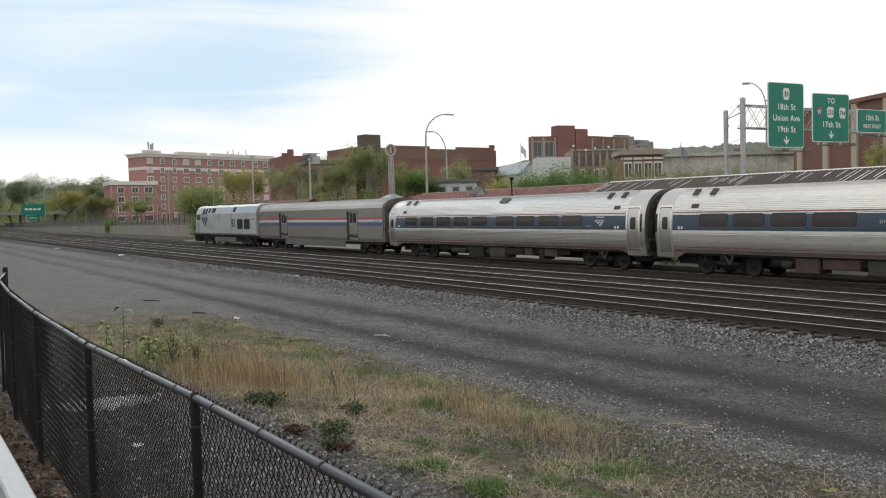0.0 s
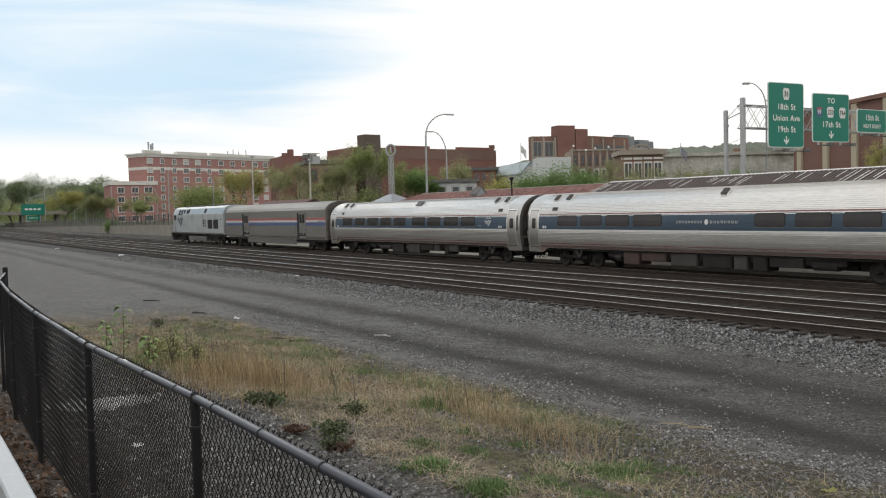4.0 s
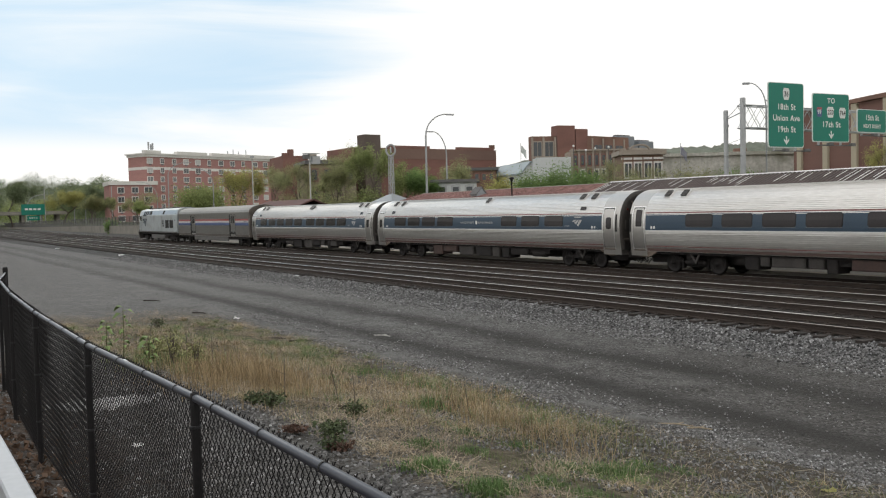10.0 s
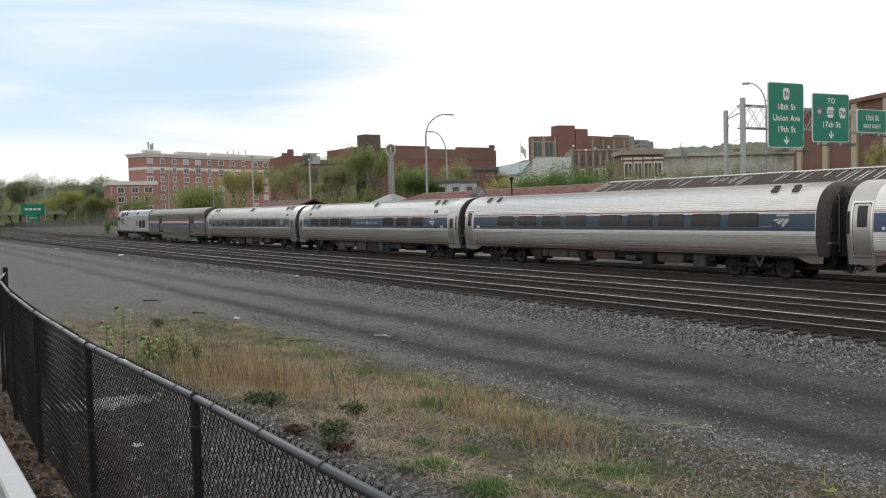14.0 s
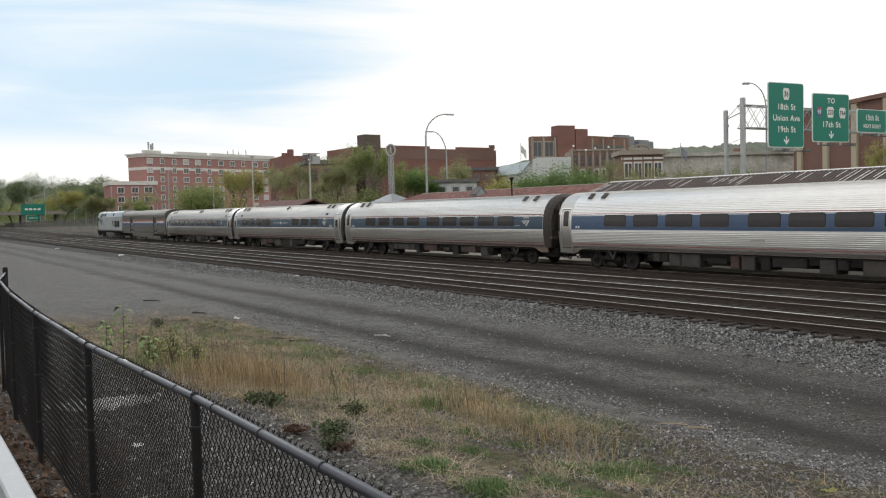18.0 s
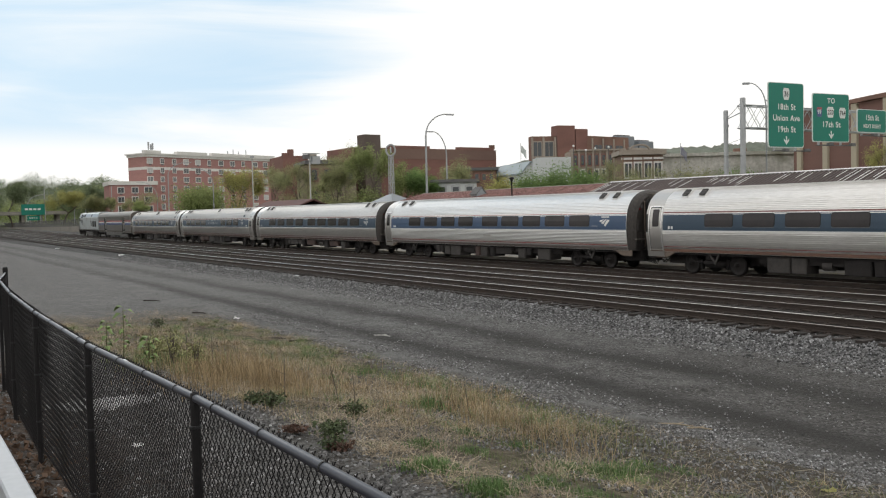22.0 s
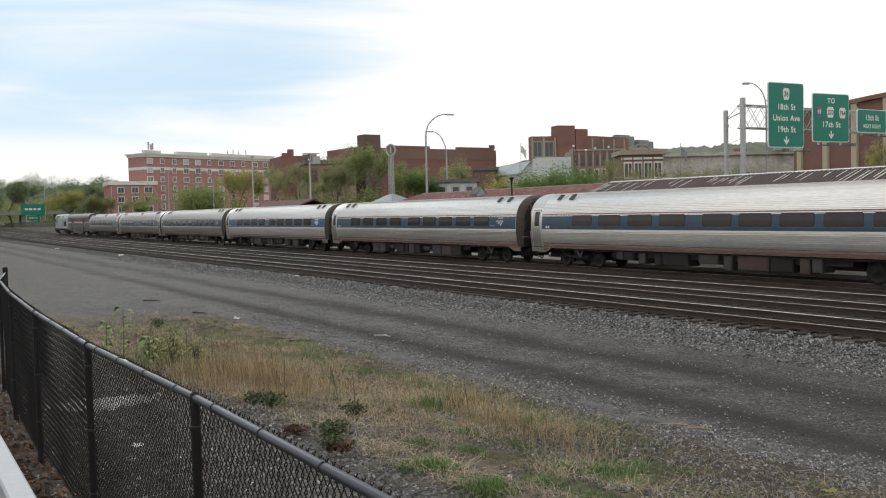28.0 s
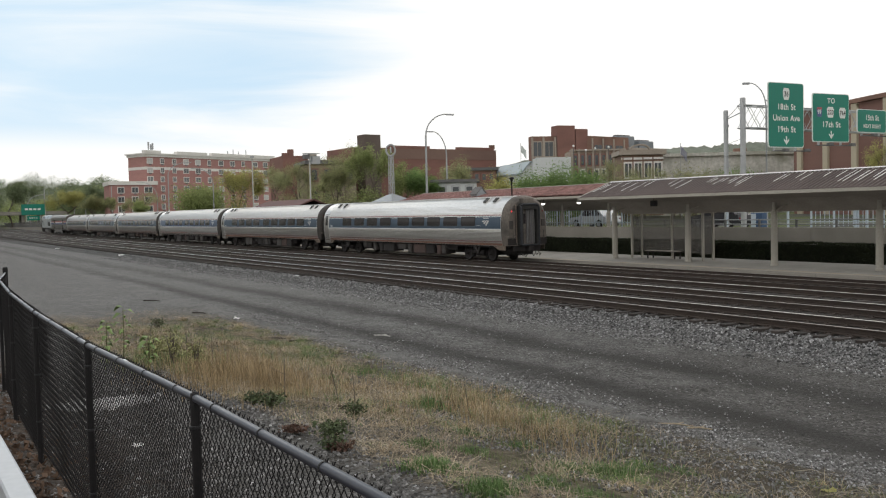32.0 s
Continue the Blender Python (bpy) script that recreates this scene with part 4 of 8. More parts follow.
M_STRIPEBLUE = surf("blue_stripe", (0.085, 0.12, 0.255), (0.07, 0.10, 0.215), 1, 10, 0.45, bump=0)

M_BAGGREY.node_tree.nodes["Principled BSDF"].inputs["Specular Tint"].default_value = (0.2, 0.197, 0.194, 1)


def build_baggage():
    car = thing("baggage_car", "grey stainless baggage car with red, white and blue stripes", "baggage car")
    M = Mesh()
    M.prism_x(shell(BOXY, flutes=()), -12.35, 12.35)
    M.ob("body", M_BAGGREY, car)
    M = Mesh()
    for s in (-1, 1):
        M.prism_x([(s * 1.50, 0.48), (s * 1.54, 0.5), (s * 1.54, 0.95), (s * 1.50, 0.95)][::s], -5.9, 6.2)
    M.ob("skirt", M_BAGSKIRT, car)
    for z0, z1, mat, nm in ((2.60, 2.78, M_STRIPERED, "red_stripe"), (2.42, 2.59, M_STRIPEWHITE, "white_stripe"), (2.12, 2.41, M_STRIPEBLUE, "blue_stripe")):
        M = Mesh()
        strip(M, -12.3, 12.3, z0, z1, 0.004, BOXY, n=1, thick=0.006)
        M.ob(nm, mat, car)
    M = Mesh()
    strip(M, -12.3, 12.3, 0.97, 1.2, 0.004, BOXY, n=1, thick=0.006)
    M.ob("sill_band", M_SILL, car)
    M = Mesh()
    for i in range(4):
        strip(M, -12.3, 12.3, 1.36 + 0.19 * i, 1.375 + 0.19 * i, 0.012, BOXY, n=1, thick=0.014)
    M.ob("side_rib", M_BAGGREY, car, kind="stuff")
    for a, b in ((-7.45, -5.45), (6.45, 8.4)):
        for s in (-1, 1):
            M = Mesh()
            ring_plate(M, a + 0.06, b - 0.06, 1.06, 3.22, 0.04, 0.025, 0.012, s, BOXY)
            fr = M.ob("door_frame", M_RUBBER, car)
            M = Mesh()
            strip(M, a + 0.5, b - 0.07, 1.06, 3.22, 0.016, BOXY, (s,), n=1)
            dr = M.ob("sliding_door", M_BAGGREY, car)
            # a flat black plate stands for the dark of the open gap
            M = Mesh()
            strip(M, a + 0.06, a + 0.49, 1.06, 3.22, 0.011, BOXY, (s,), n=1)
            M.ob("door_gap", M_RUBBER, fr)
            for q in (a + 0.62, a + 1.2):
                M = Mesh()
                round_plate(M, q, q + 0.48, 2.35, 3.1, 0.05, 0.021, s, BOXY)
                M.ob("door_window", M_GLASS, dr)
            M = Mesh()
            M.box(b - 0.75, b - 0.45, s * 1.57 - 0.02, s * 1.57 + 0.02, 1.4, 1.6, 0.01)
            M.ob("door_handle", M_GALV, dr)
    for s in (-1, 1):
        M = Mesh()
        prof = shell(BOXY, flutes=(), k=0.97)
        a, b = sorted((s * 12.35, s * 12.62))
        M.prism_x(prof, a, b)
        M.ob("end_cap", M_ENDCAP, car)
        M = Mesh()
        for y0, y1, z0, z1 in ((-0.75, -0.5, 1.0, 3.5), (0.5, 0.75, 1.0, 3.5), (-0.5, 0.5, 3.2, 3.5)):
            a, b = sorted((s * 12.62, s * 12.95))
            M.box(a, b, y0, y1, z0, z1)
        M.ob("diaphragm", M_RUBBER, car)
        M = Mesh()
        a, b = sorted((s * 12.0, s * 13.0))
        M.box(a, b, -0.14, 0.14, 0.66, 0.92, 0.03)
        M.ob("coupler", M_UNDER, car)
        add_truck(car, s * 9.07, TRUCK_COACH, WHEEL_COACH, 2.59, 0.457, brace=0.75)
    M = Mesh()
    M.box(-12.2, 12.2, -1.35, 1.35, 0.75, 0.95)
    M.ob("underframe", M_UNDER, car)
    bars(car, 10.9, 11.9, 2.47, 2.54, 8, M_UNDER, side=BOXY, seed=8)
    return car


BAGGAGE = build_baggage()

M_LOCO = surf("pale_grey_loco_paint", (0.47, 0.505, 0.52), (0.36, 0.39, 0.405), 0.6, 12, 0.38, 0.15, 0.03, stain=((0.30, 0.30, 0.295), 0.6))
M_LOCOTOP = surf("blue_grey_loco_paint", (0.36, 0.43, 0.49), (0.27, 0.33, 0.40), 0.6, 12, 0.45, 0.1, 0.05)
LOCO_SIDE = [(1.15, 1.48), (3.35, 1.48), (3.45, 1.46), (4.02, 1.22), (4.2, 0.95), (4.28, 0.5), (4.3, 0.0)]


def build_loco():
    car = thing("diesel_locomotive", "pale grey diesel locomotive with dark blue upper panels", "locomotive")
    M = Mesh()
    # body with a raked nose: the outline shrinks and leans back towards the front
    prof = shell(LOCO_SIDE, flutes=())
    n = len(prof)

    def nose(z):
        return -10.5 + max(0.0, z - 2.3) * 0.62

    for x, k in ((10.3, 1.0), (-7.6, 1.0), (-9.3, 0.97), (None, 0.86)):
        for y, z in prof:
            M.v.append((nose(z) if x is None else max(x, nose(z)), y * k, z))
    for i in range(3):
        for j in range(n):
            a, b = i * n + j, i * n + (j + 1) % n
            M.f.append((a, a + n, b + n, b))
    M.f.append(tuple(range(n)))
    M.f.append(tuple(range(4 * n - 1, 3 * n - 1, -1)))
    M.ob("body", M_LOCO, car)
    M = Mesh()
    strip(M, -7.4, 10.25, 3.47, 4.0, 0.004, LOCO_SIDE, n=1, thick=0.006)
    M.ob("upper_panel", M_LOCOTOP, car, "blue-grey upper side panels")
    M = Mesh()
    strip(M, -10.2, 10.25, 1.16, 1.3, 0.012, LOCO_SIDE, n=1, thick=0.014)
    M.ob("side_sill", M_BAGSKIRT, car)
    for a, b in ((-6.9, -6.2), (-5.9, -5.2), (-4.9, -4.2), (-3.7, -2.4), (3.3, 4.2)):
        M = Mesh()
        strip(M, a, b, 3.5, 3.97, 0.016, LOCO_SIDE, n=1)
        M.ob("upper_grille", M_RUBBER, car)
    for s in (-1, 1):
        M = Mesh()
        round_plate(M, -9.0, -7.9, 2.7, 3.34, 0.08, 0.01, s, LOCO_SIDE)
        M.ob("cab_window", M_GLASS, car)
        for a, b in ((4.75, 6.4), (6.75, 8.45)):
            M = Mesh()
            strip(M, a, b, 1.75, 2.75, 0.008, LOCO_SIDE, (s,), n=1)
            g = M.ob("radiator_grille", M_RUBBER, car)
            M = Mesh()
            for i in range(7):
                z = 1.82 + 0.13 * i
                strip(M, a + 0.05, b - 0.05, z, z + 0.05, 0.02, LOCO_SIDE, (s,), n=1)
            M.ob("louvre", M_UNDER, g)
        M = Mesh()
        strip(M, 9.1, 9.6, 2.7, 3.6, 0.008, LOCO_SIDE, (s,), n=1)
        M.ob("rear_grille", M_UNDER, car)
        M = Mesh()
        round_plate(M, -9.1, -8.4, 1.45, 3.2, 0.05, 0.004, s, LOCO_SIDE)
        M.ob("cab_door", M_LOCO, car)
        M = Mesh()
        for x in (-9.25, -8.2):
            M.tube([(x, s * 1.5, 1.3), (x, s * 1.55, 1.35), (x, s * 1.55, 2.5), (x, s * 1.5, 2.55)], 0.018, 6)
        M.ob("handrail", M_UNDER, car)
    M = Mesh()
    for y in (-0.62, 0.62):
        za, zb = 3.0, 3.75
        M.add([(nose(za) - 0.01, y - 0.5, za), (nose(za) - 0.01, y + 0.5, za), (nose(zb) - 0.01, y + 0.45, zb), (nose(zb) - 0.01, y - 0.45, zb)], [(0, 1, 2, 3)])
    M.ob("windscreen", M_GLASS, car)
    swoosh(car, -6.2, 2.15, 2.5, M_STRIPEBLUE_D, side=LOCO_SIDE)
    M = Mesh()
    M.box(-10.4, 10.2, -1.15, 1.15, 0.85, 1.15)
    M.ob("underframe", M_UNDER, car)
    M = Mesh()
    M.box(-3.2, 3.6, -1.35, 1.35, 0.35, 0.86, 0.12)
    M.ob("fuel_tank", M_BAGSKIRT, car, "grey steel fuel tank")
    M = Mesh()
    M.prism_x([(-1.4, 1.15), (-1.2, 0.25), (1.2, 0.25), (1.4, 1.15)], -10.75, -10.35)
    M.ob("pilot", M_UNDERBOX, car)
    for a, b in ((-6, -4.5), (-2.5, 1.5), (3.0, 5.8), (6.3, 8.8)):
        M = Mesh()
        M.box(a, b, -0.75, 0.75, 4.22, 4.38, 0.06)
        M.ob("roof_hatch", M_VENT, car)
    M = Mesh()
    for x, y in ((-7.2, -0.5), (-7.2, 0.5), (-9.0, 0)):
        M.tube([(x, y, 4.25), (x, y, 4.5)], 0.05, 8)
    M.ob("horn", M_UNDER, car)
    M = Mesh()
    lamp_lens(M, 10.3, -1.05, 1.0, 0.09, 1)
    M.ob("rear_light", glow("white_lamp_lit", (1.0, 0.95, 0.85), 3.0), car, "lit white lamp")
    M = Mesh()
    M.box(10.0, 10.75, -0.14, 0.14, 0.66, 0.92, 0.03)
    M.ob("coupler", M_UNDER, car)
    f = bpy.data.curves.new("fleet_number", "FONT")
    f.body, f.size, f.align_x, f.offset = "93", 1.15, "CENTER", 0.02
    f.materials.append(M_UNDER)
    t = new("fleet_number", f)
    t.parent = car
    t.matrix_basis = pose(3.55, -1.495, 1.95, 90, 0, 0)
    for s in (-1, 1):
        add_truck(car, s * 6.6, TRUCK_LOCO, WHEEL_LOCO, 2.74, 0.508)
    return car


M_STRIPEBLUE_D = surf("dark_mark_paint", (0.03, 0.045, 0.07), (0.025, 0.04, 0.06), 1, 10, 0.5, bump=0)
LOCO = build_loco()


def train_at(t):
    """The place of the coupling ahead of the last coach."""
    return ((-7.4786e-4 * t - 4.29454e-2) * t - 2.266071) * t + 73.3737


def motions():
    fleet = [(c, 13.0 - 26.0 * (6 - k)) for c, k in CARS] + [(BAGGAGE, 13.0 - 26.0 * 6), (LOCO, -156.0 - 10.7)]
    for c, off in fleet:
        rows = []
        for i in range(65):
            t = i * 0.5
            x = train_at(t) + off
            rows.append((t, pose(x, TRACK_Y + bend(x), 0, 0, 0, bend_angle(x))))
        walk(c, rows)
    for w, x, r in WHEELSETS:
        rows = []
        for i in range(481):
            t = i / 15.0
            rows.append((t, pose(x, 0, r, 0, math.degrees((train_at(t) - 73.3737) / r), 0)))
        walk(w, rows)


# ---- station platform and canopies ----
M_ROOFRED = surf("brown_red_roof_sheet", (0.125, 0.095, 0.09), (0.085, 0.066, 0.062), 0.6, 12, 0.6, 0.1, 0.1, per_piece=0.12)
M_ROOFSHINE = surf("pale_roof_glint_and_ridge", (0.75, 0.74, 0.73), (0.6, 0.59, 0.58), 0.6, 12, 0.4, bump=0.05)
M_TILE = surf("red_roof_tile", (0.27, 0.142, 0.126), (0.17, 0.085, 0.076), 0.8, 12, 0.7, bump=0.2, per_piece=0.3, island=True)
M_SOFFIT = surf("shaded_timber_soffit", (0.38, 0.345, 0.31), (0.29, 0.265, 0.235), 1, 12, 0.85)
M_PLAT = surf("platform_concrete", (0.30, 0.285, 0.26), (0.225, 0.212, 0.195), 0.6, 20, 0.9, bump=0.15, stain=((0.2, 0.19, 0.175), 0.5))
M_PLEXI = surf("scratched_shelter_panel", (0.20, 0.19, 0.175), (0.16, 0.15, 0.14), 1, 12, 0.25, bump=0.02)
M_PLEXI.node_tree.nodes["Principled BSDF"].inputs["Alpha"].default_value = 0.4
PLAT_Z = 0.05


def build_platform():
    M = Mesh()
    M.box(-120, 12, 34.25, 40.6, -0.45, PLAT_Z - 0.05)
    pf = M.ob("platform", M_PLAT, kind="structure", label="low concrete station platform with worn edge")
    edge = Mesh().box(-1.19, 1.19, 0, 0.6, -0.16, 0.0, 0.012).data("edge_slab", M_CONCRETE)
    top = Mesh().box(-1.19, 1.19, 0, 5.6, -0.1, 0.0, 0.01).data("paving_slab", M_PLAT)
    for i in range(40):
        x = 8 - i * 2.4
        piece("edge_slab", edge, pf, pose(x, 34.2, PLAT_Z))
        piece("paving_slab", top, pf, pose(x, 34.81, PLAT_Z))
    M = Mesh()
    M.box(-120, 12, 34.42, 34.66, PLAT_Z + 0.001, PLAT_Z + 0.004)
    M.ob("edge_stripe", surf("faded_edge_paint", (0.36, 0.29, 0.2), (0.27, 0.24, 0.19), 0.8, 14, 0.85), pf)


build_platform()


def canopy(name, label, x0, x1, y_eave, y_back, z_eave, z_ridge, y_col, cols, mat, shiny, ribs, col_r=0.2):
    c = thing(name, label, "platform canopy")
    yr = (y_eave + y_back) / 2
    nx = int((x1 - x0) / ribs)
    rnd = random.Random(int(-x0))
    dx = (x1 - x0) / nx
    # pieces: ribbed sheets, laid from eave to ridge
    dz = z_ridge - z_eave
    sheet = {}
    for side in (0, 1):
        M = Mesh()
        run = yr - y_eave
        a, b = ((0, 0), (run, dz)) if side == 0 else ((0, 0), (-run, dz))
        prof = [(0, 0), (dx * 0.12, 0.075), (dx * 0.38, 0.075), (dx * 0.5, 0), (dx * 0.97, 0)]
        vs = [(px, a[0], pz) for px, pz in prof] + [(px, b[0], pz + dz) for px, pz in prof]
        vs += [(px, y, z - 0.03) for px, y, z in vs]
        n = len(prof)
        fs = [(i, i + 1, n + i + 1, n + i) if side == 0 else (i, n + i, n + i + 1, i + 1) for i in range(n - 1)]
        fs += [tuple(v + 2 * n for v in reversed(f)) for f in fs]
        fs += [(i, 2 * n + i, 2 * n + i + 1, i + 1) for i in range(n - 1)]
        sheet[side] = Mesh().add(vs, fs).data("roof_sheet", mat)
    for i in range(nx):
        x = x0 + i * dx
        for side in (0, 1):
            piece("roof_sheet", sheet[side], c, pose(x, y_eave if side == 0 else y_back, z_eave))
    # thin pale strips laid on the ribs as painted highlights
    if shiny:
        for k in range(1, nx):
            if k % 3 == 0 or rnd.random() < 0.4:
                continue
            x = x0 + k * dx
            t0 = rnd.choice((0.3, 0.45, 0.55, 0.6))
            t1 = rnd.uniform(0.8, 0.96)
            run = yr - y_eave
            wd = rnd.choice((0.04, 0.05, 0.06))
            M = Mesh()
            M.add([(x + u, y_eave + run * t, z_eave + dz * t + e) for e in (0.077, 0.083) for u, t in ((0, t0), (wd, t0), (wd, t1), (0, t1))], [(4, 5, 6, 7), (3, 2, 1, 0), (0, 1, 5, 4), (1, 2, 6, 5), (2, 3, 7, 6), (3, 0, 4, 7)])
            M.ob("pale_roof_strip", M_ROOFSHINE, c)
    M = Mesh()
    M.prism_x([(yr - 0.1, z_ridge + 0.04), (yr, z_ridge + 0.09), (yr + 0.18, z_ridge + 0.02), (yr, z_ridge - 0.02)], x0, x1)
    M.ob("ridge_cap", M_ROOFSHINE if shiny else M_CONCRETE, c)
    M = Mesh()
    M.box(x0 - 0.1, x1, y_eave - 0.1, y_eave - 0.02, z_eave - 0.12, z_eave + 0.03)
    M.ob("fascia", M_CREAM, c, "pale painted fascia board")
    M = Mesh()
    M.box(x0 - 0.1, x1, y_back + 0.02, y_back + 0.1, z_eave - 0.2, z_eave + 0.03)
    M.ob("fascia", M_CREAM, c)
    for x in (x0 - 0.12, x1):
        M = Mesh()
        for ya, yb in ((y_eave - 0.1, yr), (y_back + 0.1, yr)):
            M.add([(x, ya, z_eave - 0.18), (x, yb, z_ridge - 0.16), (x, yb, z_ridge + 0.06), (x, ya, z_eave + 0.04), (x + 0.1, ya, z_eave - 0.18), (x + 0.1, yb, z_ridge - 0.16), (x + 0.1, yb, z_ridge + 0.06), (x + 0.1, ya, z_eave + 0.04)],
                  [(0, 1, 2, 3), (4, 7, 6, 5), (0, 3, 7, 4), (2, 1, 5, 6), (3, 2, 6, 7), (0, 4, 5, 1)])
        M.ob("barge_board", M_CREAM, c)
    M = Mesh()
    M.prism_x([(y_eave, z_eave - 0.06), (yr, z_ridge - 0.1), (y_back, z_eave - 0.06), (y_back - 0.4, z_eave - 0.75), (y_col + 0.95, z_eave - 0.97), (y_col + 0.85, z_eave - 0.97), (y_col - 0.1, z_eave - 0.3), (y_eave + 0.9, z_eave - 0.14)][::-1], x0 + 0.1, x1 - 0.1)
    M.ob("soffit", M_SOFFIT, c, "dark boarded underside")
    for x in cols:
        M = Mesh()
        M.lathe([(col_r * 1.15, 0), (col_r * 1.15, 0.08), (col_r, 0.12), (col_r * 0.93, 2.55), (col_r * 0.98, 2.58), (col_r * 0.98, 2.68), (col_r * 0.6, 2.7), (col_r * 0.55, z_eave - 0.5 - PLAT_Z)], 16, pose(x, y_col, PLAT_Z))
        col = M.ob("column", M_CREAM, c, smooth=False)
        for dx, dy in ((0.7, 0.5), (0.0, 0.9)):
            M = Mesh()
            M.tube([(x, y_col, 2.75), (x + dx, y_col + dy, z_eave - 0.5)], 0.045, 6)
            M.ob("bracket", M_SOFFIT, col)
    return c


CANOPY_COLS = (-39.9, -34.2, -28.66, -23.2, -17.7, -12.2)
canopy("station_canopy", "low platform canopy with brown ribbed roof on cream columns", -40.2, -8.0, 34.6, 39.4, 3.66, 4.53, 37.0, CANOPY_COLS, M_ROOFRED, True, 0.24, 0.165)
TILED = canopy("tiled_canopy", "long station canopy with weathered red tile roof", -72.0, -45.5, 40.2, 45.8, 3.88, 4.58, 43.0, (-70, -64, -58, -52, -47), M_TILE, False, 0.26, 0.14)


def build_tiles():
    """Courses of half-round clay tiles over the near slope of the tiled canopy."""
    M = Mesh()
    y0, y1, z0, z1 = 40.1, 43.0, 3.99, 4.70
    courses, pitch = 9, 0.23
    rnd = random.Random(17)
    for i in range(int(26.4 / pitch)):
        x = -71.9 + i * pitch
        for k in range(courses):
            ta, tb = k / courses, (k + 1.12) / courses
            dz = rnd.uniform(-0.008, 0.01)
            n = len(M.v)
            for t, lift, r in ((ta, 0.05, 0.115), (tb, 0.012, 0.1)):
                y, z = y0 + (y1 - y0) * t, z0 + (z1 - z0) * t + lift + dz
                for a in (0, 45, 90, 135, 180):
                    M.v.append((x + pitch / 2 - r * math.cos(radians(a)), y, z + r * 0.75 * math.sin(radians(a)) - 0.04))
            for j in range(4):
                M.f.append((n + j, n + j + 1, n + j + 6, n + j + 5))
            M.f.append((n, n + 4, n + 3, n + 2, n + 1))
    M.ob("roof_tiles", M_TILE, TILED, "weathered pinkish-red clay tiles", kind="stuff")
    Mesh().tube([(-72.0, 43.0, 4.72), (-45.6, 43.0, 4.72)], 0.07, 8).ob("ridge_tile", M_CONCRETE, TILED, "pale ridge capping")


build_tiles()


def build_blue_fence():
    """The tall pale blue fence between the station and the highway."""
    f = thing("blue_picket_fence", "tall pale blue metal fence beside the highway", "fence", kind="structure")
    post = Mesh().box(-0.05, 0.05, -0.05, 0.05, 0, 2.4, 0.008).data("post", M_BLUEPOST)
    picket = Mesh().box(-0.014, 0.014, -0.014, 0.014, 0.1, 2.3).data("picket", M_BLUEPOST)
    for a, b in ((-66.0, -48.6), (-33.5, -23.0)):
        for z in (0.35, 1.3, 2.25):
            Mesh().tube([(a, 46.6, 1.6 + z), (b, 46.6, 1.6 + z)], 0.03, 6).ob("rail", M_BLUEPOST, f)
        x, k = a, 0
        while x <= b:
            piece("post" if k % 5 == 0 else "picket", post if k % 5 == 0 else picket, f, pose(x, 46.6, 1.6))
            x += 0.3
            k += 1


M_BLUEPOST = surf("pale_blue_post_paint", (0.48, 0.55, 0.62), (0.41, 0.47, 0.54), 1, 10, 0.6)
build_blue_fence()


def build_shelter():
    c = thing("waiting_shelter", "small platform shelter with scratched panels and metal frame", "shelter", at=pose(-36.6, 38.6, PLAT_Z))
    for x, y in ((-2.9, -0.6), (-2.9, 0.2), (2.55, -0.6), (2.55, 0.2), (-0.45, 0.2)):
        M = Mesh().box(x - 0.06, x + 0.06, y - 0.06, y + 0.06, 0, 2.6, 0.01)
        M.ob("post", M_CREAM, c)
    for a, b in ((-2.82, -0.53), (-0.37, 2.47)):
        M = Mesh().box(a, b, 0.18, 0.21, 0.35, 2.45)
        M.ob("back_panel", M_PLEXI, c)
    for x in (-2.9, 2.55):
        M = Mesh().box(x - 0.015, x + 0.015, -0.52, 0.12, 0.35, 2.45)
        M.ob("side_panel", M_PLEXI, c)
    M = Mesh().box(-3.05, 2.7, -0.7, 0.32, 2.6, 2.7, 0.02)
    M.ob("roof", M_CREAM, c)
    b = thing("platform_bench", "dark slatted bench inside the platform shelter", "bench", at=pose(-37.4, 38.4, PLAT_Z))
    for i in range(4):
        Mesh().box(-1.2, 1.2, -0.22 + i * 0.12, -0.13 + i * 0.12, 0.43, 0.47, 0.008).ob("seat_slat", M_SOFFIT, b)
    for x in (-1.05, 1.05):
        M = Mesh().box(x - 0.03, x + 0.03, -0.2, 0.26, 0.38, 0.43).box(x - 0.03, x + 0.03, -0.2, -0.14, 0, 0.4).box(x - 0.03, x + 0.03, 0.24, 0.3, 0, 0.43)
        M.ob("leg", M_UNDER, b)


build_shelter()


def hanging_lamp(x, y, z):
    c = thing("canopy_lamp", "round white lit lamp under the tiled canopy", "lamp", "canopy lamps", at=pose(x, y, z))
    Mesh().tube([(0, 0, 0), (0, 0, 0.45)], 0.02, 6).ob("stem", M_UNDER, c)
    Mesh().lathe([(0.05, 0.05), (0.16, 0.0), (0.2, -0.08), (0.05, -0.02)], 14).ob("shade", M_CREAM, c)
    Mesh().lathe([(0.02, -0.2), (0.12, -0.16), (0.16, -0.06), (0.1, 0.0)], 14).ob("globe", glow("white_lamp_globe", (1.0, 0.98, 0.94), 2.2), c, "lit white globe")


for x in (-51.2, -47.3):
    hanging_lamp(x, 40.6, 3.55)


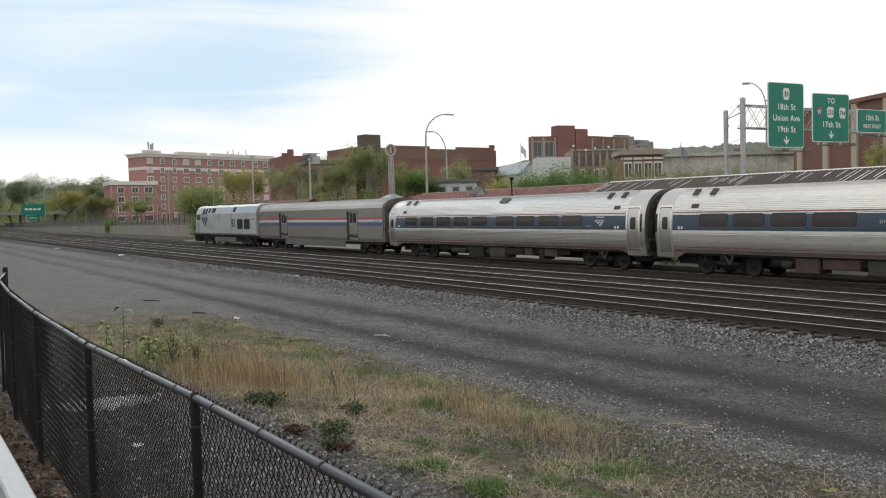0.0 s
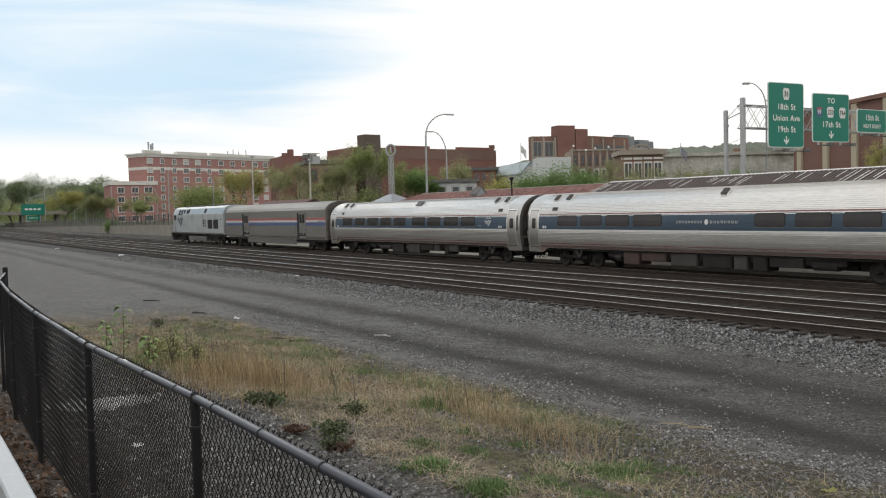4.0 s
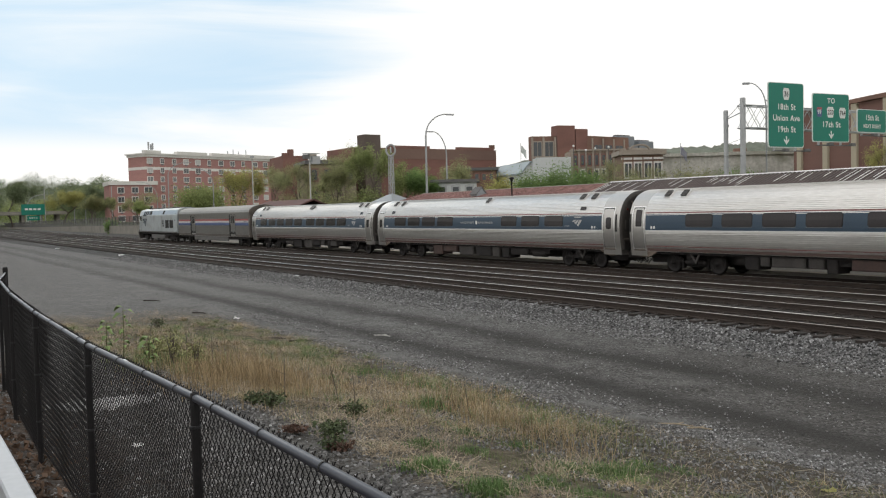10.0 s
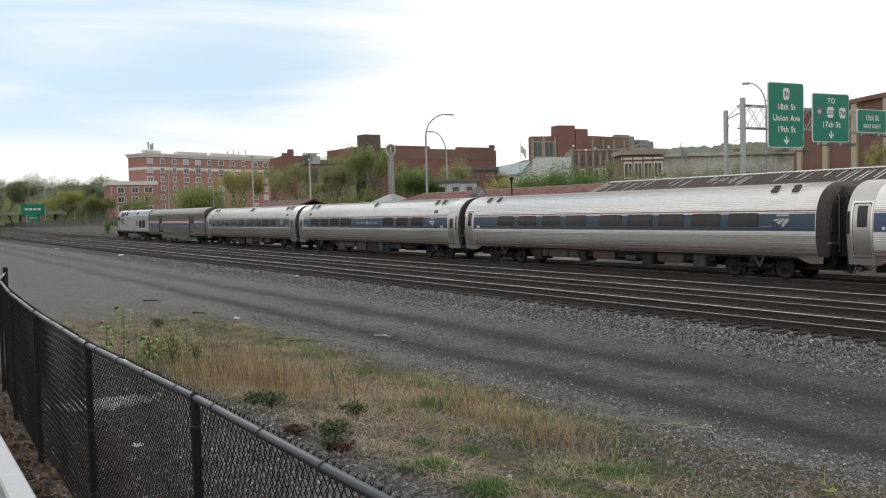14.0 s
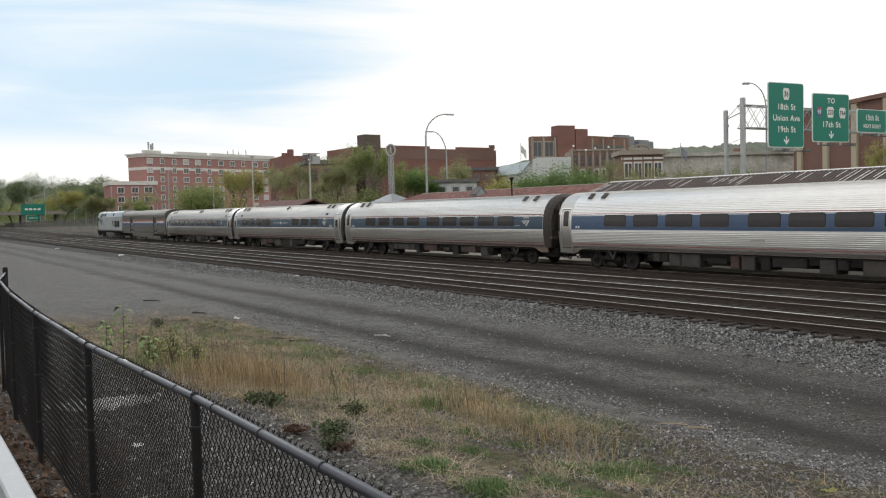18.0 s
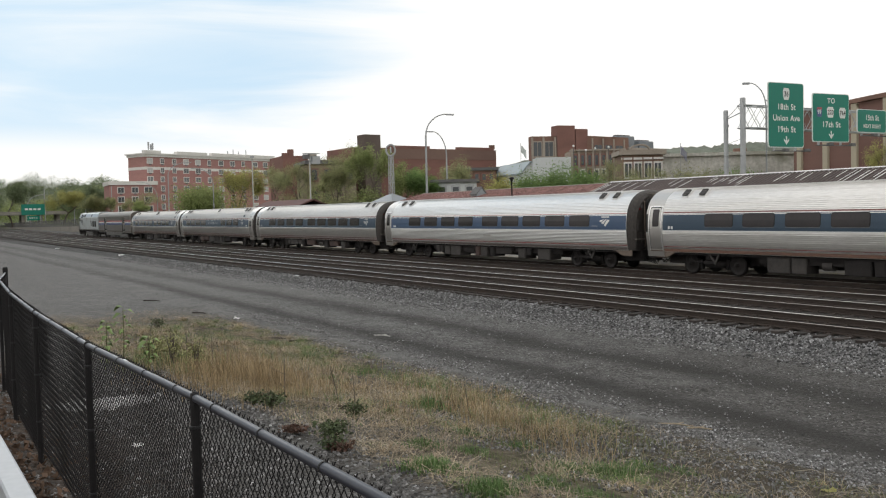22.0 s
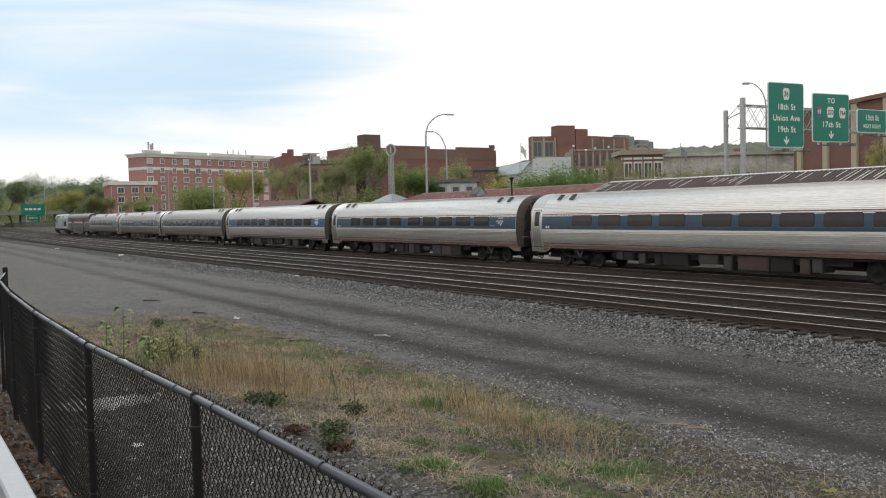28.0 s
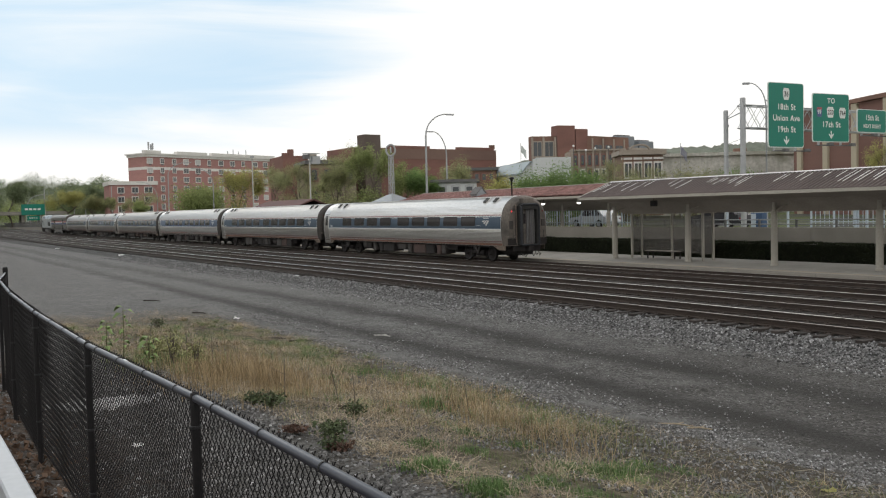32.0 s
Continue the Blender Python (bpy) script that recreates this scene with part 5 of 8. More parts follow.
# ---- hedge, retaining walls, railings ----
def leaves(M, rnd, centre, radii, n, size, droop=0.0):
    """n leaf tufts scattered through a lumpy volume."""
    c = Vector(centre)
    for _ in range(n):
        u = Vector((rnd.gauss(0, 1), rnd.gauss(0, 1), rnd.gauss(0, 1))).normalized() * (rnd.random() ** 0.45)
        p = c + Vector((u.x * radii[0], u.y * radii[1], u.z * radii[2]))
        leaf(M, rnd, p, size * rnd.uniform(0.6, 1.3))


def leaf(M, rnd, p, s):
    a = Vector((rnd.gauss(0, 1), rnd.gauss(0, 1), rnd.gauss(0, 0.7))).normalized()
    b = a.cross(Vector((rnd.gauss(0, 1), rnd.gauss(0, 1), rnd.gauss(0, 1)))).normalized()
    n = len(M.v)
    M.v += [tuple(p - a * s), tuple(p + b * s * 0.45), tuple(p + a * s), tuple(p - b * s * 0.45)]
    M.f.append((n, n + 1, n + 2, n + 3))


M_HEDGE = leaf_mat("dark_hedge_leaf", (0.028, 0.036, 0.016), (0.018, 0.022, 0.011))


def build_hedge():
    rnd = random.Random(5)
    h = thing("hedge", "clipped dark green hedge behind the platform", "hedge")
    for k in range(12):
        xa = -62 + k * 4.9
        M = Mesh()
        for _ in range(2600):
            x = xa + rnd.random() * 4.9
            if rnd.random() < 0.6:
                p = Vector((x, 40.75 + rnd.random() * 0.12, rnd.uniform(-0.15, 0.98)))
            else:
                p = Vector((x, 40.75 + rnd.random() * 0.9, 0.92 + 0.07 * noise.noise((x, 0, 0)) + rnd.random() * 0.1))
            leaf(M, rnd, p, rnd.uniform(0.04, 0.09))
        M.box(xa, xa + 4.9, 40.83, 41.5, -0.25, 0.9)
        M.ob("hedge_section", M_HEDGE, h)


build_hedge()


def build_retaining_wall():
    w = thing("retaining_wall", "long weathered concrete retaining wall along the railway", "wall", kind="structure")
    xs = list(range(-420, 21, 6))
    rnd = random.Random(2)
    for a, b in zip(xs, xs[1:]):
        za, zb = (1.78, 1.78) if a > -70 else (1.95 + wall_drop(a), 1.95 + wall_drop(b))
        M = Mesh()
        ya, yb = WALL_Y - 0.3 + wall_shift(a), WALL_Y - 0.3 + wall_shift(b)
        g = 0.015
        M.add([(a + g, ya, -0.4), (b - g, yb, -0.4), (b - g, yb + 0.3, -0.4), (a + g, ya + 0.3, -0.4), (a + g, ya, za), (b - g, yb, zb), (b - g, yb + 0.3, zb), (a + g, ya + 0.3, za)],
              [(0, 3, 2, 1), (4, 5, 6, 7), (0, 1, 5, 4), (1, 2, 6, 5), (2, 3, 7, 6), (3, 0, 4, 7)])
        M.ob("wall_panel", M_CONCRETE, w)
    f = thing("wall_fence", "tall grey metal fence on the retaining wall", "fence", kind="structure")
    post = Mesh().box(-0.05, 0.05, -0.05, 0.05, 0, 1.8).data("post", M_UNDERBOX)
    n = 0
    for x in range(-402, 20, 3):
        if -64 < x:
            continue
        piece("post", post, f, pose(x, WALL_Y - 0.12 + wall_shift(x), (1.9 if x < -70 else 1.75) + wall_drop(x)))
    M = Mesh()
    for a, b in zip(xs, xs[1:]):
        if b > -64:
            continue
        for z in (2.1, 2.85, 3.6):
            M.tube([(a, WALL_Y - 0.12 + wall_shift(a), z + wall_drop(a)), (b, WALL_Y - 0.12 + wall_shift(b), z + wall_drop(b))], 0.025, 4)
    M.ob("rail", M_FENCE, f)
    M = Mesh()
    for i in range(2600):
        x = -402 + i * 0.137
        if x > -64:
            break
        y = WALL_Y - 0.12 + wall_shift(x)
        M.box(x - 0.005, x + 0.005, y - 0.005, y + 0.005, (1.93 if x < -70 else 1.78) + wall_drop(x), 3.62 + wall_drop(x))
    M.ob("picket", M_FENCE, f, kind="stuff")
    r = thing("guard_rail", "low steel highway railing on the retaining wall", "railing", kind="structure")
    for x in np.arange(-43, 12, 2.4):
        Mesh().box(x - 0.05, x + 0.05, WALL_Y - 0.2, WALL_Y - 0.08, 1.7, 2.22, 0.008).ob("post", M_FENCE, r)
    for z in (1.95, 2.2):
        Mesh().tube([(-43.5, WALL_Y - 0.14, z), (12, WALL_Y - 0.14, z)], 0.035, 8).ob("rail", M_FENCELIGHT, r)


M_FENCELIGHT = surf("dull_rail_steel", (0.28, 0.285, 0.29), (0.22, 0.225, 0.23), 2, 20, 0.6, 0.3, 0.05)
M_FENCE = surf("grey_fence_metal", (0.17, 0.17, 0.168), (0.12, 0.12, 0.118), 2, 20, 0.7, 0.1, 0.05)
build_retaining_wall()


# ---- chain-link fence beside the camera ----
FENCE_POSTS = [(-16.75, 1.76), (-14.7, 1.46), (-11.95, 1.30), (-9.3, 1.215), (-6.6, 1.19), (-4.32, 1.26), (-1.95, 1.27), (0.5, 1.28)]
FENCE_TOP = 2.25


def fence_low(x):
    return ground_z(x, 1.3) + 0.04



def build_chain_fence():
    f = thing("chain_link_fence", "black vinyl-coated chain-link fence with bent top rail", "fence")
    pts = [Vector((x, y, FENCE_TOP)) for x, y in FENCE_POSTS]
    path = []
    for a, b in zip(pts, pts[1:]):
        for i in range(12):
            path.append(a.lerp(b, i / 12))
    path.append(pts[-1])
    Mesh().tube(path, 0.0195, 12).ob("top_rail", M_RAILCOAT, f, "scuffed black top rail", smooth=True)
    for p in pts:
        M = Mesh()
        M.lathe([(0.024, fence_low(p.x) - 0.35), (0.024, FENCE_TOP - 0.03), (0.0265, FENCE_TOP - 0.028), (0.0265, FENCE_TOP + 0.005), (0.02, FENCE_TOP + 0.022), (0.008, FENCE_TOP + 0.03)] if p.x > -16 else [(0.04, fence_low(p.x) - 0.35), (0.04, FENCE_TOP + 0.08), (0.034, FENCE_TOP + 0.1)], 12, pose(p.x, p.y, 0))
        post = M.ob("post", M_BLACKCOAT, f, smooth=False)
        for z in (1.2, 1.65, 2.1):
            Mesh().lathe([(0.025, z), (0.0285, z + 0.003), (0.0285, z + 0.012), (0.025, z + 0.015)], 12, pose(p.x, p.y, 0)).ob("tie_band", M_GALV_DARK, post)
    # couplings and wire ties on the top rail
    for x, y in ((-5.62, 1.225),):
        Mesh().tube([(x - 0.045, y, FENCE_TOP), (x + 0.045, y, FENCE_TOP)], 0.0205, 12).ob("rail_sleeve", M_GALV, f, "bare metal sleeve")
    Mw = Mesh()
    for a, b in zip(pts, pts[1:]):
        if b.x < -12:
            step = 0.7
        else:
            step = 0.55
        d = (b - a)
        n = int(d.length / step)
        for i in range(n):
            c = a.lerp(b, (i + 0.5) / n)
            u = d.normalized()
            Mw.tube([c - u * 0.005, c + u * 0.005], 0.0225, 10)
    Mw.ob("wire_tie", M_RUBBER, f, kind="stuff")
    # the woven mesh, bay by bay
    pitch = 0.057
    for a, b in zip(pts, pts[1:]):
        M = Mesh()
        d = b - a
        length = d.length
        u = d.normalized()
        nrm = Vector((-u.y, u.x, 0))
        cols = int(length / pitch)
        low = (fence_low(a.x) + fence_low(b.x)) / 2 - 0.02
        rows = int((FENCE_TOP + 0.02 - low) / pitch)
        low = FENCE_TOP + 0.02 - rows * pitch
        r = 0.0028
        for i in range(cols + 1):
            for s in (-1, 1):
                prev = None
                for j in range(rows + 1):
                    # each wire zigzags up between its two neighbours
                    off = (0.5 if j % 2 else 0.0) * s
                    w = 0.006 * (1 if (j % 2) == (s > 0) else -1)
                    p = a + u * ((i + off) * pitch) + nrm * (w + 0.028)
                    p.z = low + j * pitch
                    sag = 0.012 * math.sin(3.1 * p.x) * math.sin(4 * p.z)
                    p += nrm * sag
                    if prev is not None:
                        e = (p - prev)
                        side = e.cross(nrm).normalized() * r
                        dep = nrm * r
                        k = len(M.v)
                        M.v += [tuple(prev + side), tuple(prev + dep), tuple(prev - side), tuple(prev - dep), tuple(p + side), tuple(p + dep), tuple(p - side), tuple(p - dep)]
                        M.f += [(k, k + 1, k + 5, k + 4), (k + 1, k + 2, k + 6, k + 5), (k + 2, k + 3, k + 7, k + 6), (k + 3, k, k + 4, k + 7)]
                    prev = p
        M.ob("mesh_panel", M_BLACKCOAT, f, kind="stuff")


M_GALV_DARK = surf("dark_band_metal", (0.02, 0.02, 0.022), (0.015, 0.015, 0.017), 3, 20, 0.6, 0.0, 0.05)
build_chain_fence()


def build_white_rail():
    r = thing("white_handrail", "white painted metal railing bar beside the camera", "railing")
    Mesh().box(-8.0, -1.4, 0.325, 0.41, 2.1, 2.2, 0.012).ob("bar", surf("white_gloss_paint", (0.42, 0.44, 0.47), (0.36, 0.38, 0.41), 2, 20, 0.5, bump=0.02), r)
    for x in (-7.8, -1.6):
        Mesh().box(x - 0.04, x + 0.04, 0.33, 0.405, 0.6, 2.1).ob("post", M_CREAM, r)


build_white_rail()


# ---- the town ----
M_BRICKD = surf("dark_red_brick", (0.25, 0.128, 0.107), (0.19, 0.10, 0.084), 0.2, 8, 0.9, bump=0.2, stretch=(1, 1, 3))
M_BRICKB = surf("brown_brick", (0.25, 0.145, 0.11), (0.19, 0.11, 0.085), 0.2, 8, 0.9, bump=0.2, stretch=(1, 1, 3), stain=((0.12, 0.075, 0.06), 0.15))
M_STUCCO = surf("stained_stucco", (0.60, 0.585, 0.54), (0.42, 0.41, 0.37), 0.25, 3, 0.9, bump=0.1, contrast=0.35, stain=((0.27, 0.27, 0.21), 0.4))
M_PALE = surf("pale_painted_wall", (0.62, 0.64, 0.64), (0.54, 0.56, 0.56), 0.2, 6, 0.8)
M_WINDOWGREY = surf("grey_curtained_glass", (0.22, 0.23, 0.235), (0.12, 0.125, 0.13), 0.7, 6, 0.25, bump=0)
M_DUCT = surf("blue_grey_duct_steel", (0.24, 0.26, 0.28), (0.16, 0.175, 0.19), 0.6, 8, 0.5, 0.3)
M_TANTRIM = surf("weathered_tan_trim", (0.38, 0.33, 0.28), (0.29, 0.25, 0.21), 0.3, 8, 0.9)
M_WINDOW = surf("distant_window_glass", (0.10, 0.11, 0.12), (0.06, 0.065, 0.07), 0.4, 6, 0.15, bump=0)
M_SLATE = surf("grey_roof", (0.16, 0.155, 0.155), (0.11, 0.11, 0.11), 0.3, 6, 0.85)


def frame_at(p, q):
    """A frame with x from p to q (on plan), y into the building, z up."""
    u = (Vector(q) - Vector(p)).normalized()
    n = Vector((-u.y, u.x))
    return Matrix(((u.x, n.x, 0, p[0]), (u.y, n.y, 0, p[1]), (0, 0, 1, 0), (0, 0, 0, 1)))


def block(name, label, p, q, depth, z0, z1, mat, category="building", parapet=None, roof=None):
    b = thing(name, label, category, at=frame_at(p, q))
    w = (Vector(q) - Vector(p)).length
    Mesh().box(0, w, 0, depth, z0, z1).ob("wall", mat, b)
    Mesh().box(0.3, w - 0.3, 0.3, depth - 0.3, z1, z1 + 0.02).ob("roof", roof or M_SLATE, b)
    if parapet:
        Mesh().box(-0.35, w + 0.35, -0.35, depth + 0.35, z1 - parapet[0], z1 + 0.25).ob("cornice", parapet[1], b)
    return b, w


def window(parent, x, z, w, h, y=0.0, trim=None, ac=False, pane=None, mull=True):
    trim = trim or M_TRIMSTONE
    t = 0.2
    f = Mesh().box(x - w / 2 - t, x + w / 2 + t, y - 0.1, y - 0.002, z - h / 2 - t, z + h / 2 + t).ob("window", trim, parent)
    halves = ((x - w / 2, x - 0.05), (x + 0.05, x + w / 2)) if mull else ((x - w / 2, x + w / 2),)
    for a, b in halves:
        Mesh().box(a, b, y - 0.125, y - 0.102, z - h / 2, z + h / 2).ob("pane", pane or M_WINDOW, f)
    if ac:
        Mesh().box(x - 0.35, x + 0.35, y - 0.4, y - 0.01, z - h / 2 - t - 0.38, z - h / 2 - t - 0.003).ob("air_conditioner", M_SLATE, f)


HOTEL_P, HOTEL_Q = (-292.5, 72.3), (-315.0, 127.5)


def build_hotel():
    b, w = block("apartment_block", "six-storey red brick apartment block with pale cornice", HOTEL_P, HOTEL_Q, 9, 2, 23.4, M_BRICK, parapet=(0.9, M_TRIMSTONE))
    rnd = random.Random(3)
    Mesh().box(-0.06, w + 0.06, -0.06, 9.06, 18.4, 19.3).ob("stone_band", M_TRIMSTONE, b)
    Mesh().box(-0.75, w + 0.75, -0.75, 9.75, 23.25, 23.66).ob("upper_cornice", M_TRIMSTONE, b)
    for a, c in ((-0.5, 5.4), (11.8, 24.1), (26.3, 40.6), (41.4, 55.0)):
        Mesh().box(a, c, -0.8, 1.0, 23.67, 24.5).ob("raised_parapet", M_TRIMSTONE, b)
    xs = [1.6, 6.3, 11.0, 15.7, 20.6, 25.4, 30.5, 35.6, 40.5, 46.1, 51.0, 56.3]
    for r in range(7):
        z = 21.2 - 2.92 * r
        for i, x in enumerate(xs):
            pale = surf("window_with_pale_blind", (0.55, 0.55, 0.53), (0.4, 0.4, 0.4), 0.5, 6, 0.5, bump=0) if rnd.random() < 0.35 else None
            window(b, x, z, 1.9 if i in (0, 3, 4, 6, 7, 9, 10) else 1.2, 1.45, ac=rnd.random() < 0.85, pane=pale or M_WINDOWGREY)
    M = Mesh()
    for k, (dx, h) in enumerate(((0, 3.2), (0.9, 2.5), (1.6, 2.9))):
        M.tube([(5 + dx, 5, 23.4), (5 + dx, 5, 23.8 + h)], 0.12, 6)
        M.box(4.8 + dx, 5.2 + dx, 4.8, 5.2, 24.2 + h * 0.4, 24.4 + h)
    M.ob("antenna", M_GALV, b)
    M = Mesh()
    for dx, h in ((38, 2.2), (40.5, 2.8), (43, 2.2), (46.5, 3.0)):
        M.tube([(dx, 5, 23.4), (dx, 5, 23.8 + h)], 0.16, 6)
    M.ob("roof_vents", M_GALV, b)
    g, w = block("apartment_wing", "three-storey red brick wing with pale cornice", (-289.8, 60.4), (-288.5, 74.5), 14, 2, 14.3, M_BRICK, parapet=(0.9, M_TRIMSTONE))
    for r in range(4):
        for x in (3.4, 7.6, 11.6):
            window(g, x, 11.8 - 2.95 * r, 1.7 if x < 10 else 2.2, 1.6, ac=rnd.random() < 0.5)


build_hotel()


def build_theatre():
    b, w = block("brick_hall", "large windowless dark red brick hall", (-138.4, 69.0), (-139.5, 99.5), 10, 2, 14.3, M_BRICKD)
    for x in (7.0, 21.5):
        Mesh().box(x, x + 8.5, -0.05, 0.5, 14.3, 14.75).ob("raised_parapet", M_BRICKD, b)
    Mesh().box(29.6, 30.4, 0.2, 1.0, 14.5, 15.3).ob("corner_finial", M_BRICKB, b)
    for x in (9.0, 10.0):
        Mesh().box(x, x + 0.9, -0.1, 0, 3, 9.5).ob("pilaster", M_BRICKB, b)
    t, w = block("stair_tower", "plain dark brick stair tower rising behind trees", (-135.05, 69.4), (-135.2, 72.5), 2.5, 2, 16.2, surf("sooty_brick", (0.135, 0.105, 0.09), (0.10, 0.08, 0.07), 0.3, 8, 0.9))
    Mesh().box(-0.02, 30.5, -0.06, -0.002, 12.4, 14.2).ob("upper_band", surf("sooty_upper_brick", (0.21, 0.135, 0.11), (0.17, 0.11, 0.092), 0.12, 6, 0.9), b, "soot-stained upper brickwork")
    o, w = block("tan_house", "old tan plastered house with flat roof", (-136.4, 61.9), (-134.2, 67.2), 8, 2, 11.7, surf("tan_plaster", (0.27, 0.225, 0.17), (0.21, 0.175, 0.135), 0.3, 6, 0.9), parapet=(0.3, M_BRICKB))
    for x in (1.2, 3.0, 4.8):
        window(o, x, 9.4, 0.9, 1.5, trim=M_BRICKB, mull=False)
    e, w = block("pale_low_house", "low pale painted building behind the canopy", (-89.8, 55.0), (-87.0, 59.2), 5, 1.5, 6.5, M_PALE, parapet=(0.1, M_SLATE))
    for x in (1.0, 2.6, 4.2):
        window(e, x, 5.4, 0.7, 0.9, trim=M_GALV, mull=False)
    # low buildings in front
    a, w = block("low_brick_building", "low brown brick building with dark windows", (-114.8, 76.0), (-112.2, 80.0), 7, 2, 9.3, M_BRICKB, parapet=(0.2, M_SLATE))
    for i in range(4):
        window(a, 0.7 + i * 1.1, 8.1, 0.5, 0.9, trim=M_BRICKD, mull=False)
    c, w = block("ochre_house", "old ochre plastered house with dark windows", (-116.1, 50.7), (-115.2, 54.3), 10, 2, 10.3, surf("ochre_plaster", (0.30, 0.25, 0.16), (0.24, 0.2, 0.13), 0.3, 6, 0.9), parapet=(0.25, M_SLATE))
    for z in (9.6, 6.6):
        window(c, 0.9, z-1.1, 0.8, 1.5, trim=M_BRICKB, mull=False)
        window(c, 2.7, z-1.1, 0.8, 1.5, trim=M_BRICKB, mull=False)
    d, w = block("brick_chimney_house", "red brick house with stout chimneys", (-160.5, 65.1), (-159.9, 70.0), 10, 2, 14.2, M_BRICKD)
    for x, h in ((0.3, 0.6), (1.4, 1.3)):
        Mesh().box(x, x + 1.0, 1.0, 2.0, 14.2, 14.2 + h).ob("chimney", M_BRICKD, d)


build_theatre()


def build_gable():
    h = thing("pale_gabled_house", "pale blue-grey gabled building", "building", at=frame_at((-105.0, 79.4), (-101.8, 90.2)))
    Mesh().prism_y([(0, 2), (11, 2), (11, 8.6), (1.2, 9.8), (0, 8.4)], 0, 12).ob("wall", M_PALE, h)
    Mesh().prism_y([(-0.3, 8.3), (1.2, 10.0), (11.3, 8.8), (11.3, 8.6), (1.2, 9.82), (-0.3, 8.1)], -0.4, 12.4).ob("roof", surf("blue_grey_roof", (0.34, 0.40, 0.43), (0.28, 0.33, 0.36), 0.3, 6, 0.6), h)


build_gable()


def build_mill():
    b, w = block("brick_mill", "brown brick mill building with flat roof", (-124.0, 108.6), (-125.25, 119.93), 12, 2, 16.0, M_BRICKB)
    lw, w1 = block("mill_low_wing", "lower brown brick mill wing with rooftop plant", (-125.26, 119.95), (-126.3, 129.5), 12, 2, 13.9, M_BRICKB, parapet=(0.2, M_TANTRIM))
    for i in range(4):
        window(lw, 1.4 + i * 2.3, 11.6, 1.3, 1.7, trim=M_TANTRIM)
    t2, w2 = block("mill_stair", "lower red brick stair block", (-124.5, 106.4), (-124.0, 108.8), 2.5, 2, 17.2, M_BRICKD)
    for i in range(4):
        Mesh().box(1.2 + i * 2.9, 1.55 + i * 2.9, -0.12, 0, 5, 15.6).ob("pilaster", M_TANTRIM, b)
        for z in ((13.4, 9.4, 5.6) if i < 3 else ()):
            window(b, 2.85 + i * 2.9, z, 1.9, 2.0, trim=M_BRICKB)
    t, w = block("mill_tower", "tall plain red brick tower block", (-125.4, 102.9), (-124.6, 106.3), 2.5, 2, 17.8, M_BRICKD)
    s, w = block("mill_annexe", "brown brick side wing with two large windows", (-127.4, 98.6), (-125.6, 102.8), 2.0, 2, 15.9, M_BRICKB)
    for z in (13.6, 9.9):
        for x in (1.1, 3.2):
            window(s, x, z, 1.4, 2.5, trim=M_TANTRIM)
    for x in (0.0, 2.05, 4.2):
        Mesh().box(x, x + 0.35, -0.16, -0.01, 3, 15.7).ob("pilaster", M_TANTRIM, s)
    for x, hh in ((14.4, 2.7), (20.2, 1.9)):
        u = thing("roof_air_unit", "grey rooftop air-handling unit", "air unit", "roof air units", at=frame_at((-124.0, 108.6), (-126.3, 129.5)) @ pose(x - 2, 3, 13.92))
        Mesh().box(0, 4.4, 0, 3, 0.3, hh, 0.1).ob("casing", M_DUCT, u)
        Mesh().box(0.2, 4.2, 0.1, 2.9, 0, 0.3).ob("base", M_SLATE, u)
        for k in range(3):
            Mesh().box(0.4 + k * 1.3, 1.3 + k * 1.3, 0.8, 2.0, hh, hh + 0.3, 0.05).ob("fan_cowl", M_SLATE, u)
        Mesh().box(-0.9, 0.0, 0.3, 1.2, 0.2, hh * 0.6, 0.06).ob("duct", M_DUCT, u)
    e, w = block("arcade_building", "old brick building with tall arched windows", (-78.2, 73.8), (-75.6, 77.8), 5, 2, 9.4, surf("weathered_tan_brick", (0.24, 0.16, 0.12), (0.18, 0.125, 0.095), 0.2, 6, 0.9), parapet=(0.3, M_TANTRIM))
    Mesh().box(-0.1, 4.8, -0.14, -0.003, 8.55, 8.8).ob("stone_band", M_TRIMSTONE, e)
    for i in range(4):
        window(e, 0.7 + i * 1.15, 7.3, 0.75, 1.6, trim=M_TRIMSTONE)
        Mesh().box(0.02 + i * 1.16, 0.16 + i * 1.16, -0.15, 0, 3, 9.0).ob("pilaster", M_BRICKB, e)
    g, w = block("pale_annexe", "pale grey rendered annexe wall", (-95.3, 74.6), (-92.9, 78.5), 5, 2, 9.9, M_PALE)
    k, w = block("tan_brick_row", "tan brick row building with broken pale render", (-94.5, 79.8), (-90.6, 86.0), 6, 2, 10.8, surf("patchy_brick_render", (0.23, 0.15, 0.11), (0.32, 0.27, 0.22), 0.3, 5, 0.9, contrast=0.3))
    for i in range(8):
        Mesh().box(0.05 + i * 0.95, 0.3 + i * 0.95, -0.22, -0.003, 4.0, 11.1 - 0.05 * i).ob("pilaster", M_TANTRIM, k)
        if i < 7:
            window(k, 0.66 + i * 0.95, 9.5, 0.36, 1.3, trim=M_BRICKD, mull=False)
            window(k, 0.66 + i * 0.95, 7.4, 0.36, 1.5, trim=M_TRIMSTONE if i in (1, 3, 4) else M_BRICKD, mull=False)
    Mesh().box(-0.1, 7.5, -0.3, 0.4, 10.75, 10.95).ob("cornice", M_TANTRIM, k)
